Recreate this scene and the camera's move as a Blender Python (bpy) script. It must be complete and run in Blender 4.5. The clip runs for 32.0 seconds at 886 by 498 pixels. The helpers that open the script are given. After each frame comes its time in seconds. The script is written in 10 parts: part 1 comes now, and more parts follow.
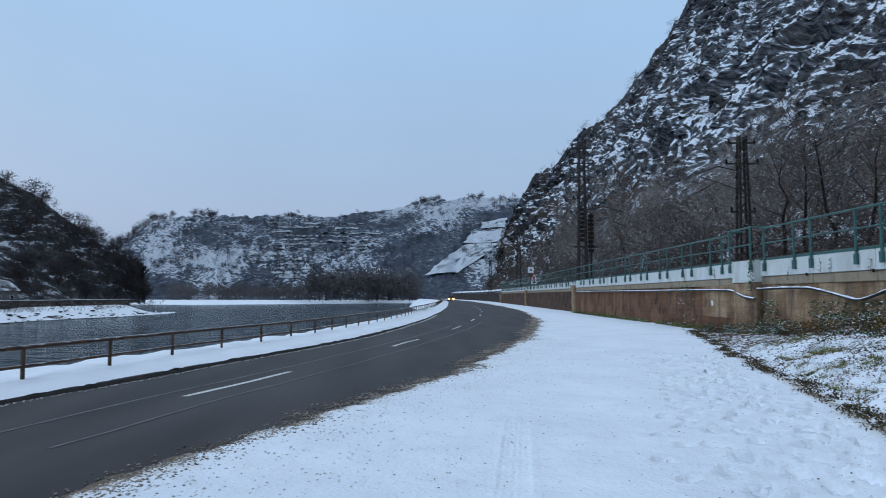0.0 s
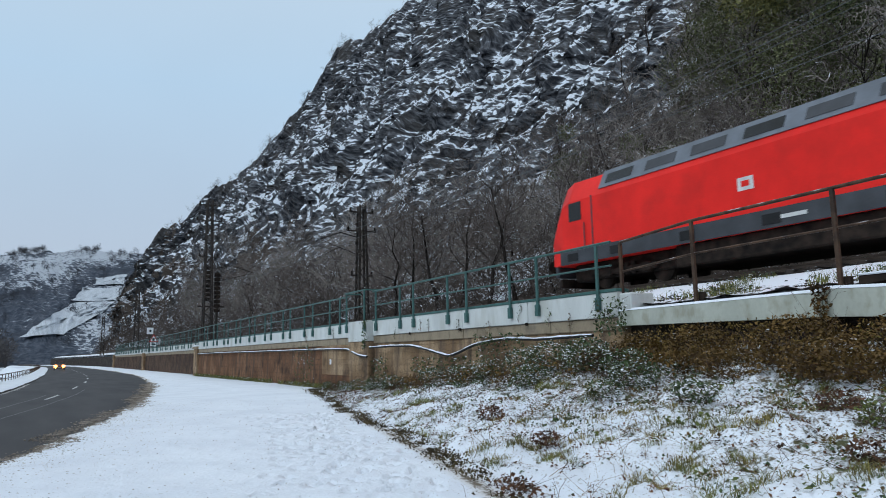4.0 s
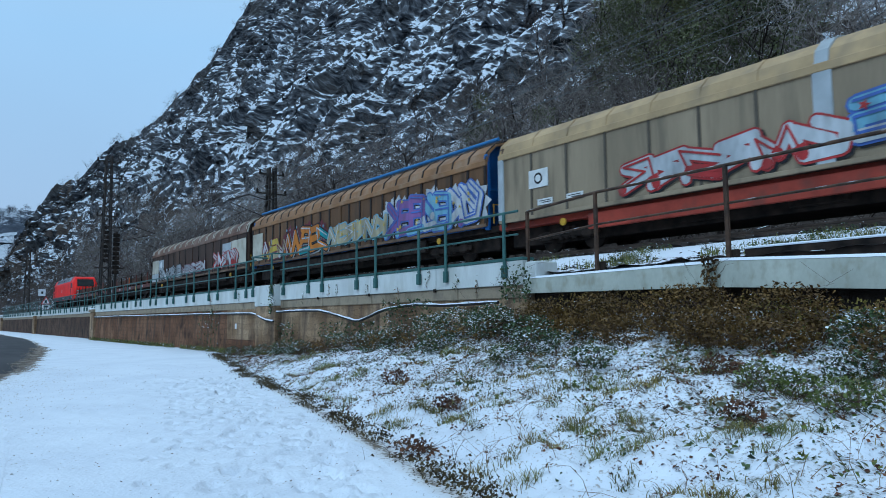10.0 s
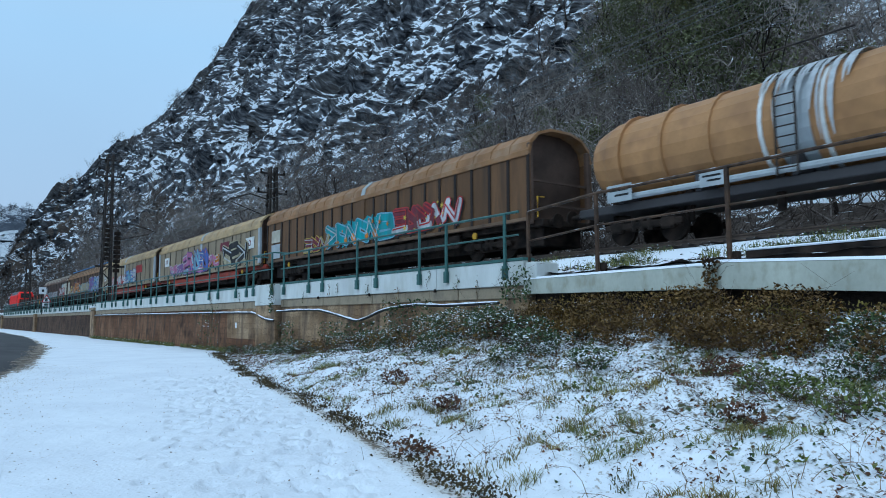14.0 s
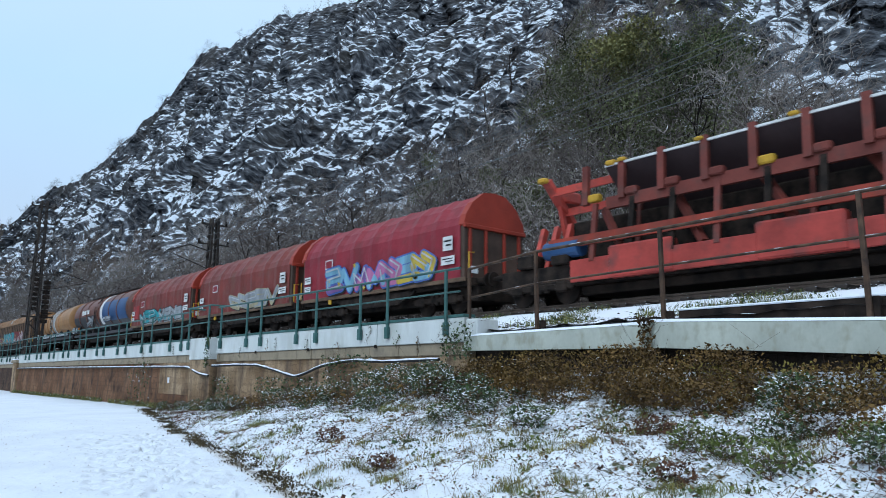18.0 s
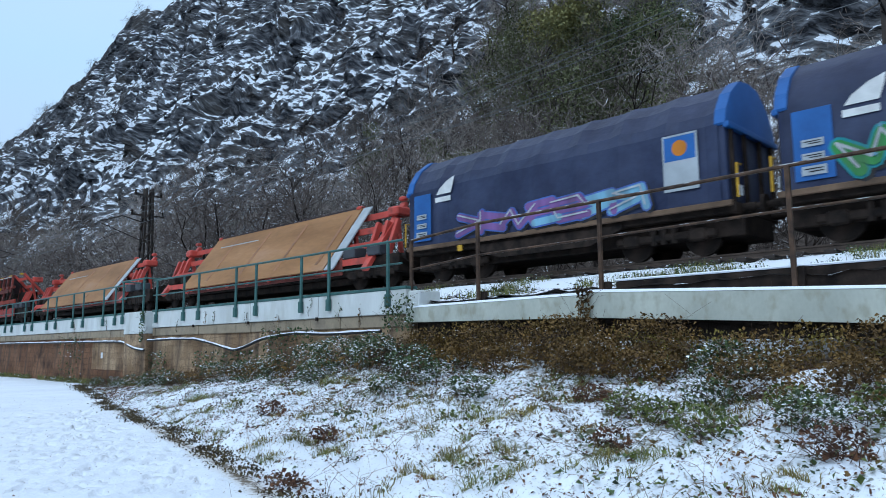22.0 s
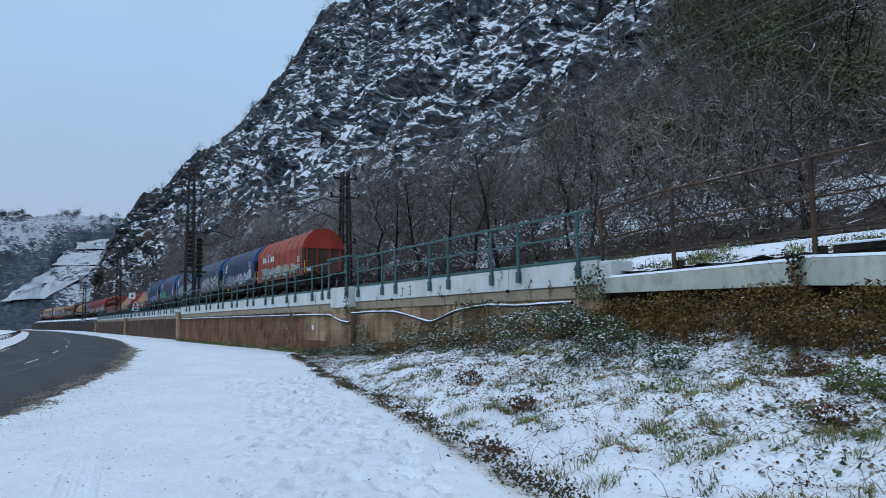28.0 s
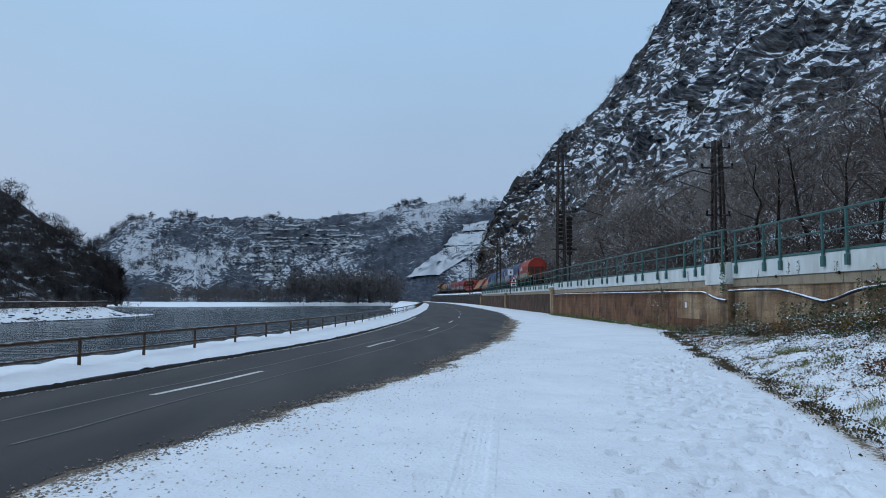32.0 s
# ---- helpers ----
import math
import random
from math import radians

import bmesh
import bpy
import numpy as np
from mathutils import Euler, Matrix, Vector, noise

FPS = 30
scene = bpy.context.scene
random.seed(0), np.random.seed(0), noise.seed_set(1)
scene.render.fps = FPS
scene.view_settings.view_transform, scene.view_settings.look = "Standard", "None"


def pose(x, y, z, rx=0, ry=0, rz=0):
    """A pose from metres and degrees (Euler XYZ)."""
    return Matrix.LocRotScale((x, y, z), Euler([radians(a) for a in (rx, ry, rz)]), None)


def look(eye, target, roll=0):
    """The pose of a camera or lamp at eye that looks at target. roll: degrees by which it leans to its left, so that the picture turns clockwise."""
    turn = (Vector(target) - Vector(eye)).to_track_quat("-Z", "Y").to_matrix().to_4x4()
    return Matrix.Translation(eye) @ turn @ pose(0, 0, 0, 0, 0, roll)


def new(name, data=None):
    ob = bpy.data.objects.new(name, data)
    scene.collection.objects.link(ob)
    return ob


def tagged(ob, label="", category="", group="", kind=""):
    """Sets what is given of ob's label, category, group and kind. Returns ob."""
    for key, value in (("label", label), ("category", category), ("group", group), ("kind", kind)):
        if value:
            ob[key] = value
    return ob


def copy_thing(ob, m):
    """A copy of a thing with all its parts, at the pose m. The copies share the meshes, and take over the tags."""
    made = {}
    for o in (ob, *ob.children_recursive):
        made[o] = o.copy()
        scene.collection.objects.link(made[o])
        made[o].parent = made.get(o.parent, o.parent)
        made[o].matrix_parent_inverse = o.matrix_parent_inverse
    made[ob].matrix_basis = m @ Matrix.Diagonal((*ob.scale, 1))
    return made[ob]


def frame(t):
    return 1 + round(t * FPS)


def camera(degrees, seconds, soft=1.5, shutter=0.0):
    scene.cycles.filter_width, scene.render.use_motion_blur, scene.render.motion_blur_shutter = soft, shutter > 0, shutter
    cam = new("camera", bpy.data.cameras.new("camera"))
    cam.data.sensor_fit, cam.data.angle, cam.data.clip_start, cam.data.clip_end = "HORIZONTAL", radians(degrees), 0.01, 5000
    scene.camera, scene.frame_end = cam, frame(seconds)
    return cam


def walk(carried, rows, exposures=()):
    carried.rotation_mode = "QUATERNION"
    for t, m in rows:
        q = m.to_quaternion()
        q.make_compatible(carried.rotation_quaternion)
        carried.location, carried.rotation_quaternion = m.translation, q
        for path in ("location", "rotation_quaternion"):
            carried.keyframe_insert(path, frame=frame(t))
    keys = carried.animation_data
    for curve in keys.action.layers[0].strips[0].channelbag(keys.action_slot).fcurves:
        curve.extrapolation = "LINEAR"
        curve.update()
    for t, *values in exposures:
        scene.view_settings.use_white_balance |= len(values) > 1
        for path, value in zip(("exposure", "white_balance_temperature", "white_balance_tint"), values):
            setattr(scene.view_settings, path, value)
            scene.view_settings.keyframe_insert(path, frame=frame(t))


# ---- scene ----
cam = camera(63.27, 32.0, soft=0.9, shutter=0.12)
PATH = [
    (0.0, (-0.013, 0.022, 1.646), (-0.012, 10.002, 2.292), 0.10),
    (0.5, (0.101, -0.039, 1.649), (1.636, 9.808, 2.467), -0.09),
    (1.0, (0.244, -0.104, 1.631), (2.924, 9.463, 2.764), 0.03),
    (1.5, (0.268, -0.123, 1.609), (3.822, 9.121, 2.994), -0.37),
    (2.0, (0.220, -0.104, 1.619), (4.226, 8.941, 3.086), -0.68),
    (2.5, (0.219, -0.120, 1.615), (4.446, 8.816, 3.125), -0.87),
    (3.0, (0.217, -0.135, 1.601), (4.623, 8.712, 3.121), -0.99),
    (3.5, (0.233, -0.129, 1.623), (4.789, 8.643, 3.137), -1.21),
    (4.0, (0.238, -0.125, 1.614), (5.036, 8.531, 3.050), -1.13),
    (4.5, (0.289, -0.138, 1.593), (5.916, 8.032, 2.855), -0.78),
    (6.5, (0.318, -0.153, 1.608), (6.403, 7.592, 3.337), 0.55),
    (7.0, (0.317, -0.154, 1.594), (6.182, 7.805, 3.101), 0.02),
    (7.5, (0.325, -0.138, 1.571), (6.145, 7.893, 2.844), -0.28),
    (8.0, (0.338, -0.132, 1.579), (6.167, 7.919, 2.674), -0.54),
    (8.5, (0.329, -0.139, 1.580), (6.169, 7.916, 2.590), -0.55),
    (9.0, (0.347, -0.135, 1.573), (6.184, 7.926, 2.541), -0.51),
    (9.5, (0.337, -0.145, 1.574), (6.178, 7.914, 2.542), -0.48),
    (10.0, (0.337, -0.150, 1.576), (6.177, 7.910, 2.543), -0.52),
    (10.5, (0.348, -0.131, 1.571), (6.187, 7.931, 2.529), -0.49),
    (11.0, (0.353, -0.113, 1.557), (6.195, 7.952, 2.474), -0.40),
    (11.5, (0.357, -0.114, 1.559), (6.198, 7.956, 2.428), -0.44),
    (12.0, (0.361, -0.121, 1.558), (6.206, 7.947, 2.416), -0.43),
    (12.5, (0.359, -0.138, 1.566), (6.202, 7.933, 2.419), -0.48),
    (13.0, (0.367, -0.129, 1.568), (6.205, 7.945, 2.418), -0.43),
    (13.5, (0.357, -0.128, 1.562), (6.196, 7.945, 2.417), -0.39),
    (14.0, (0.353, -0.138, 1.572), (6.184, 7.928, 2.544), -0.19),
    (14.5, (0.364, -0.135, 1.598), (6.138, 7.898, 3.057), 0.25),
    (15.0, (0.374, -0.150, 1.610), (6.078, 7.805, 3.653), 0.47),
    (15.5, (0.376, -0.158, 1.615), (6.019, 7.730, 4.052), 0.51),
    (17.5, (0.411, -0.187, 1.561), (6.422, 7.552, 3.558), 0.74),
    (18.0, (0.418, -0.198, 1.563), (6.782, 7.315, 3.306), 0.35),
    (18.5, (0.433, -0.190, 1.572), (7.053, 7.141, 3.135), -0.00),
    (19.0, (0.428, -0.185, 1.568), (7.265, 6.971, 3.001), -0.30),
    (19.5, (0.435, -0.191, 1.564), (7.395, 6.858, 2.935), -0.39),
    (20.0, (0.433, -0.188, 1.571), (7.420, 6.837, 2.922), -0.37),
    (20.5, (0.427, -0.180, 1.570), (7.414, 6.845, 2.922), -0.37),
    (21.0, (0.433, -0.188, 1.571), (7.420, 6.837, 2.922), -0.36),
    (21.5, (0.441, -0.195, 1.571), (7.428, 6.830, 2.922), -0.36),
    (22.0, (0.451, -0.181, 1.572), (7.445, 6.838, 2.925), -0.40),
    (22.5, (0.437, -0.194, 1.570), (7.418, 6.835, 2.934), -0.37),
    (23.0, (0.442, -0.191, 1.570), (7.420, 6.842, 2.922), -0.34),
    (23.5, (0.433, -0.202, 1.563), (7.414, 6.840, 2.854), -0.34),
    (24.0, (0.427, -0.199, 1.564), (7.421, 6.842, 2.790), -0.27),
    (24.5, (0.427, -0.197, 1.564), (7.425, 6.847, 2.759), -0.25),
    (26.5, (0.384, -0.190, 1.580), (7.297, 6.964, 2.599), -0.43),
    (27.0, (0.375, -0.182, 1.579), (6.910, 7.315, 2.626), -0.67),
    (27.5, (0.350, -0.166, 1.583), (6.178, 7.890, 2.650), -0.83),
    (28.0, (0.315, -0.166, 1.583), (5.319, 8.436, 2.569), -0.75),
    (28.5, (0.264, -0.159, 1.588), (4.063, 9.058, 2.376), -0.05),
    (29.0, (0.250, -0.116, 1.567), (2.622, 9.582, 2.137), 0.66),
    (29.5, (0.191, -0.121, 1.551), (1.152, 9.827, 1.872), 1.10),
    (30.0, (0.162, -0.074, 1.550), (0.690, 9.911, 1.665), 1.17),
    (30.5, (0.154, -0.127, 1.577), (0.416, 9.870, 1.639), 1.04),
    (31.0, (0.158, -0.120, 1.594), (0.380, 9.868, 2.019), 0.37),
    (31.5, (0.178, -0.117, 1.601), (0.405, 9.855, 2.311), -0.01),
    (32.0, (0.199, -0.106, 1.590), (0.457, 9.867, 2.273), 0.22),
]
walk(cam, [(t, look(eye, target, roll)) for t, eye, target, roll in PATH], [(0, -0.05, 5550, 8), (1, 0.0, 5750, 8), (4, 0.15, 6250, 8), (7, 0.28, 5700, 6), (9, 0.06, 5100, 0), (13, 0.06, 5250, 0), (15, 0.28, 5350, 1), (18, 0.44, 5800, 6), (20, 0.38, 5500, 6), (24, 0.42, 5700, 7), (27.5, 0.06, 5600, 7), (29.5, -0.1, 5600, 8), (32, -0.1, 5600, 7)])

# ---- world and sun ----
world = bpy.data.worlds.new("overcast_dusk")
scene.world = world
world.use_nodes = True
wt = world.node_tree
wt.nodes.clear()
w_out = wt.nodes.new("ShaderNodeOutputWorld")
w_bg = wt.nodes.new("ShaderNodeBackground")
w_sky = wt.nodes.new("ShaderNodeTexSky")
w_sky.sky_type = 'NISHITA'
w_sky.sun_disc = False
w_sky.sun_elevation = radians(6)
w_sky.sun_rotation = radians(-60)
w_sky.dust_density = 4.0
w_co = wt.nodes.new("ShaderNodeTexCoord")
w_sep = wt.nodes.new("ShaderNodeSeparateXYZ")
w_ramp = wt.nodes.new("ShaderNodeValToRGB")
for stop, col in ((0.0, (0.54, 0.655, 0.83)), (0.10, (0.68, 0.785, 0.95)), (0.35, (0.67, 0.885, 1.11)), (1.0, (1.28, 1.72, 2.18))):
    e = w_ramp.color_ramp.elements.new(stop)
    e.color = (*col, 1)
for e in [e for e in w_ramp.color_ramp.elements if e.color[0] in (0.0, 1.0) and e.color[1] in (0.0, 1.0)]:
    w_ramp.color_ramp.elements.remove(e)
w_noise = wt.nodes.new("ShaderNodeTexNoise")
w_noise.inputs["Scale"].default_value = 2.2
w_noise.inputs["Detail"].default_value = 4
w_var = wt.nodes.new("ShaderNodeMapRange")
w_var.inputs["To Min"].default_value, w_var.inputs["To Max"].default_value = 0.90, 1.10
w_mul = wt.nodes.new("ShaderNodeVectorMath")
w_mul.operation = 'SCALE'
w_dim = wt.nodes.new("ShaderNodeVectorMath")
w_dim.operation = 'SCALE'
w_dim.inputs["Scale"].default_value = 0.10
w_mix = wt.nodes.new("ShaderNodeMix")
w_mix.data_type = 'RGBA'
w_mix.inputs["Factor"].default_value = 0.88
link = wt.links.new
link(w_co.outputs["Generated"], w_sep.inputs[0])
link(w_sep.outputs["Z"], w_ramp.inputs[0])
link(w_co.outputs["Generated"], w_noise.inputs["Vector"])
link(w_noise.outputs[0], w_var.inputs[0])
link(w_ramp.outputs[0], w_mul.inputs[0])
link(w_var.outputs[0], w_mul.inputs["Scale"])
link(w_sky.outputs[0], w_dim.inputs[0])
link(w_dim.outputs[0], w_mix.inputs["A"])
link(w_mul.outputs[0], w_mix.inputs["B"])
link(w_mix.outputs["Result"], w_bg.inputs[0])
w_bg.inputs[1].default_value = 0.72
link(w_bg.outputs[0], w_out.inputs[0])

sun = new("sun", bpy.data.lights.new("sun", 'SUN'))
sun.data.energy = 1.0
sun.data.angle = radians(40)
sun.data.color = (0.84, 0.93, 1.0)
sun.matrix_world = look((-80, 40, 80), (0, 60, 0))

# ---- materials ----


def mat(name, color, rough=0.7, metal=0.0, scale=8.0, var=0.25, fine=60.0, bump=0.2, dist=0.01, tint=None, stain=None, stain_scale=1.5, stain_amt=0.5, snow=0.0, spec=0.3, rnd=0.0, cover=(0.62, 0.86), stretch=None):
    """A surface with two scales of variation, optional stains and snow lying on what faces up."""
    m = bpy.data.materials.new(name)
    m.use_nodes = True
    nt = m.node_tree
    n, l = nt.nodes.new, nt.links.new
    b = nt.nodes["Principled BSDF"]
    co = n("ShaderNodeTexCoord")
    vec = co.outputs["Object"]
    if stretch:
        mp = n("ShaderNodeMapping")
        mp.inputs["Scale"].default_value = stretch
        l(vec, mp.inputs[0])
        vec = mp.outputs[0]
    big, small = n("ShaderNodeTexNoise"), n("ShaderNodeTexNoise")
    big.inputs["Scale"].default_value, big.inputs["Detail"].default_value = scale, 5
    small.inputs["Scale"].default_value, small.inputs["Detail"].default_value = fine, 3
    l(vec, big.inputs["Vector"])
    l(vec, small.inputs["Vector"])
    dark = tuple(c * (1 - var) for c in color)
    lite = tuple(min(1, c * (1 + var)) for c in (tint or color))
    mx = n("ShaderNodeMix")
    mx.data_type = 'RGBA'
    mr = n("ShaderNodeMapRange")
    mr.inputs["From Min"].default_value, mr.inputs["From Max"].default_value = 0.3, 0.7
    l(big.outputs[0], mr.inputs[0])
    l(mr.outputs[0], mx.inputs["Factor"])
    mx.inputs["A"].default_value, mx.inputs["B"].default_value = (*dark, 1), (*lite, 1)
    col = mx.outputs["Result"]
    sm = n("ShaderNodeMix")
    sm.data_type, sm.blend_type = 'RGBA', 'MULTIPLY'
    sm.inputs["Factor"].default_value = var
    l(col, sm.inputs["A"])
    l(small.outputs[0], sm.inputs["B"])
    col = sm.outputs["Result"]
    if rnd:
        oi = n("ShaderNodeObjectInfo")
        rr = n("ShaderNodeMapRange")
        rr.inputs["To Min"].default_value, rr.inputs["To Max"].default_value = 1 - rnd, 1 + rnd
        l(oi.outputs["Random"], rr.inputs[0])
        rm = n("ShaderNodeVectorMath")
        rm.operation = 'SCALE'
        l(col, rm.inputs[0])
        l(rr.outputs[0], rm.inputs["Scale"])
        col = rm.outputs[0]
    if stain:
        st = n("ShaderNodeTexNoise")
        st.inputs["Scale"].default_value, st.inputs["Detail"].default_value = stain_scale, 7
        l(vec, st.inputs["Vector"])
        sr = n("ShaderNodeMapRange")
        sr.inputs["From Min"].default_value, sr.inputs["From Max"].default_value = 0.5, 0.68
        sr.inputs["To Max"].default_value = stain_amt
        l(st.outputs[0], sr.inputs[0])
        s2 = n("ShaderNodeMix")
        s2.data_type = 'RGBA'
        l(sr.outputs[0], s2.inputs["Factor"])
        l(col, s2.inputs["A"])
        s2.inputs["B"].default_value = (*stain, 1)
        col = s2.outputs["Result"]
    if snow:
        ge, sx = n("ShaderNodeNewGeometry"), n("ShaderNodeSeparateXYZ")
        l(ge.outputs["Normal"], sx.inputs[0])
        ns = n("ShaderNodeTexNoise")
        ns.inputs["Scale"].default_value, ns.inputs["Detail"].default_value = snow, 6
        l(co.outputs["Object"], ns.inputs["Vector"])
        ad = n("ShaderNodeMath")
        ad.operation = 'MULTIPLY_ADD'
        ad.inputs[1].default_value, ad.inputs[2].default_value = 0.9, -0.45
        l(ns.outputs[0], ad.inputs[0])
        a2 = n("ShaderNodeMath")
        l(sx.outputs["Z"], a2.inputs[0])
        l(ad.outputs[0], a2.inputs[1])
        sr = n("ShaderNodeMapRange")
        sr.inputs["From Min"].default_value, sr.inputs["From Max"].default_value = cover
        l(a2.outputs[0], sr.inputs[0])
        s3 = n("ShaderNodeMix")
        s3.data_type = 'RGBA'
        l(sr.outputs[0], s3.inputs["Factor"])
        l(col, s3.inputs["A"])
        s3.inputs["B"].default_value = (0.80, 0.84, 0.90, 1)
        col = s3.outputs["Result"]
    l(col, b.inputs["Base Color"])
    b.inputs["Roughness"].default_value = rough
    b.inputs["Metallic"].default_value = metal
    b.inputs["Specular IOR Level"].default_value = spec
    if bump:
        bp = n("ShaderNodeBump")
        bp.inputs["Strength"].default_value, bp.inputs["Distance"].default_value = bump, dist
        am = n("ShaderNodeMath")
        l(big.outputs[0], am.inputs[0])
        l(small.outputs[0], am.inputs[1])
        l(am.outputs[0], bp.inputs["Height"])
        l(bp.outputs[0], b.inputs["Normal"])
    return m


SNOW = (0.80, 0.84, 0.90)
m_snow = mat("snow", SNOW, 0.75, scale=0.7, var=0.05, fine=9, bump=0.5, dist=0.03, spec=0.3)
m_asphalt = mat("wet_asphalt", (0.044, 0.039, 0.039), 0.6, scale=0.5, var=0.3, fine=90, bump=0.25, dist=0.005, tint=(0.058, 0.052, 0.052), stretch=(1.6, 0.25, 1), spec=0.12)
m_line = mat("road_paint", (0.62, 0.62, 0.60), 0.6, scale=6, var=0.2, fine=40, bump=0.05)
m_rail_brown = mat("rusty_brown_steel", (0.055, 0.038, 0.030), 0.55, 0.3, scale=4, var=0.4, fine=50, tint=(0.11, 0.065, 0.04), snow=3.0, cover=(0.75, 0.95))
m_green = mat("green_rail_paint", (0.055, 0.13, 0.12), 0.45, scale=3, var=0.25, fine=40, bump=0.05, snow=2.0, cover=(0.85, 1.02))
m_white = mat("white_painted_concrete", (0.62, 0.64, 0.62), 0.75, scale=1.2, var=0.12, fine=20, bump=0.15, stain=(0.30, 0.29, 0.22), stain_scale=1.6, stain_amt=0.35, stretch=(1, 1, 0.35))
m_beam = mat("pale_painted_girder", (0.50, 0.52, 0.45), 0.7, scale=1.6, var=0.16, fine=26, bump=0.15, stain=(0.22, 0.18, 0.10), stain_scale=6.0, stain_amt=0.4, stretch=(1, 0.7, 0.45))
m_ledge = mat("weathered_sandstone_ledge", (0.36, 0.29, 0.20), 0.85, scale=1.5, var=0.3, fine=18, bump=0.5, dist=0.02, stain=(0.10, 0.085, 0.07), stain_amt=0.7)
m_bark = mat("dark_bark", (0.030, 0.024, 0.021), 0.9, spec=0.05, scale=3, var=0.35, fine=30, bump=0.3, snow=2.0, cover=(0.70, 0.95))
m_twig = mat("bare_twigs", (0.084, 0.070, 0.063), 0.9, spec=0.05, scale=0.4, var=0.4, fine=9, bump=0, tint=(0.14, 0.115, 0.104), snow=1.2, cover=(0.78, 1.0))
m_brush = mat("red_brown_brushwood", (0.12, 0.085, 0.072), 0.9, spec=0.05, scale=0.12, var=0.4, fine=5, bump=0, tint=(0.32, 0.285, 0.26), snow=1.2, cover=(0.76, 0.96))
m_mast = mat("dark_mast_steel", (0.035, 0.032, 0.033), 0.6, 0.4, scale=3, var=0.3, fine=30, tint=(0.06, 0.045, 0.035))
m_wire = mat("rimed_wire", (0.13, 0.135, 0.14), 0.5, scale=1, var=0.2, bump=0)
m_pipe = mat("black_pipe", (0.02, 0.02, 0.022), 0.5, scale=4, var=0.3, snow=3.0, cover=(0.45, 0.7))
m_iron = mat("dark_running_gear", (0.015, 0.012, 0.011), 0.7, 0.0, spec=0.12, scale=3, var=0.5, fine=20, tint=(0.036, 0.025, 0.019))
m_steel = mat("worn_rail_steel", (0.10, 0.075, 0.06), 0.45, 0.6, scale=3, var=0.3, fine=40)
m_ballast = mat("snowy_ballast", (0.10, 0.085, 0.075), 0.9, scale=1.2, var=0.4, fine=11, bump=0.8, dist=0.05, snow=6.0, cover=(0.90, 0.98))
# Dark snowless ballast: the deep shade under the train put into the colour.
m_bed = mat("shaded_dark_ballast", (0.030, 0.025, 0.022), 0.9, spec=0.1, scale=1.2, var=0.5, fine=12, bump=0.8, dist=0.05, snow=5.0, cover=(1.12, 1.2))
m_yellow = mat("yellow_paint", (0.52, 0.30, 0.025), 0.5, scale=5, var=0.2)
m_black = mat("black_rubber", (0.015, 0.015, 0.016), 0.6, scale=5, var=0.3)
m_glass = mat("dark_cab_glass", (0.012, 0.016, 0.018), 0.06, scale=2, var=0.3, bump=0)
m_plate = mat("white_enamel", (0.70, 0.71, 0.72), 0.4, scale=6, var=0.08)
m_sign_red = mat("red_sign_paint", (0.45, 0.03, 0.03), 0.4, scale=6, var=0.1)
m_leaf_green = mat("evergreen_bramble_leaf", (0.035, 0.065, 0.028), 0.5, scale=6, var=0.5, fine=3, bump=0, tint=(0.075, 0.115, 0.035), snow=3.0, cover=(0.74, 0.93))
m_leaf_lime = mat("light_green_leaf", (0.075, 0.115, 0.02), 0.5, scale=6, var=0.5, fine=3, bump=0, tint=(0.14, 0.17, 0.035))
m_leaf_brown = mat("withered_brown_leaf", (0.080, 0.042, 0.020), 0.8, scale=0.9, var=0.6, fine=3, bump=0, tint=(0.22, 0.13, 0.035), snow=5.0, cover=(0.98, 1.12))
m_leaf_rust = mat("rusty_red_leaf_litter", (0.10, 0.042, 0.026), 0.8, scale=3, var=0.6, fine=3, bump=0, tint=(0.15, 0.07, 0.035))
m_ivy = mat("dark_ivy", (0.062, 0.080, 0.038), 0.6, spec=0.1, scale=0.25, var=0.5, fine=3, bump=0, tint=(0.18, 0.185, 0.09), snow=1.5, cover=(1.05, 1.2))
m_willow = mat("yellow_green_willow", (0.26, 0.24, 0.09), 0.8, scale=0.5, var=0.4, fine=3, bump=0)
m_grass = mat("winter_grass", (0.24, 0.18, 0.075), 0.8, scale=2, var=0.5, fine=3, bump=0, tint=(0.20, 0.22, 0.06))
m_stem = mat("dry_stem", (0.10, 0.06, 0.045), 0.85, scale=4, var=0.4, bump=0)


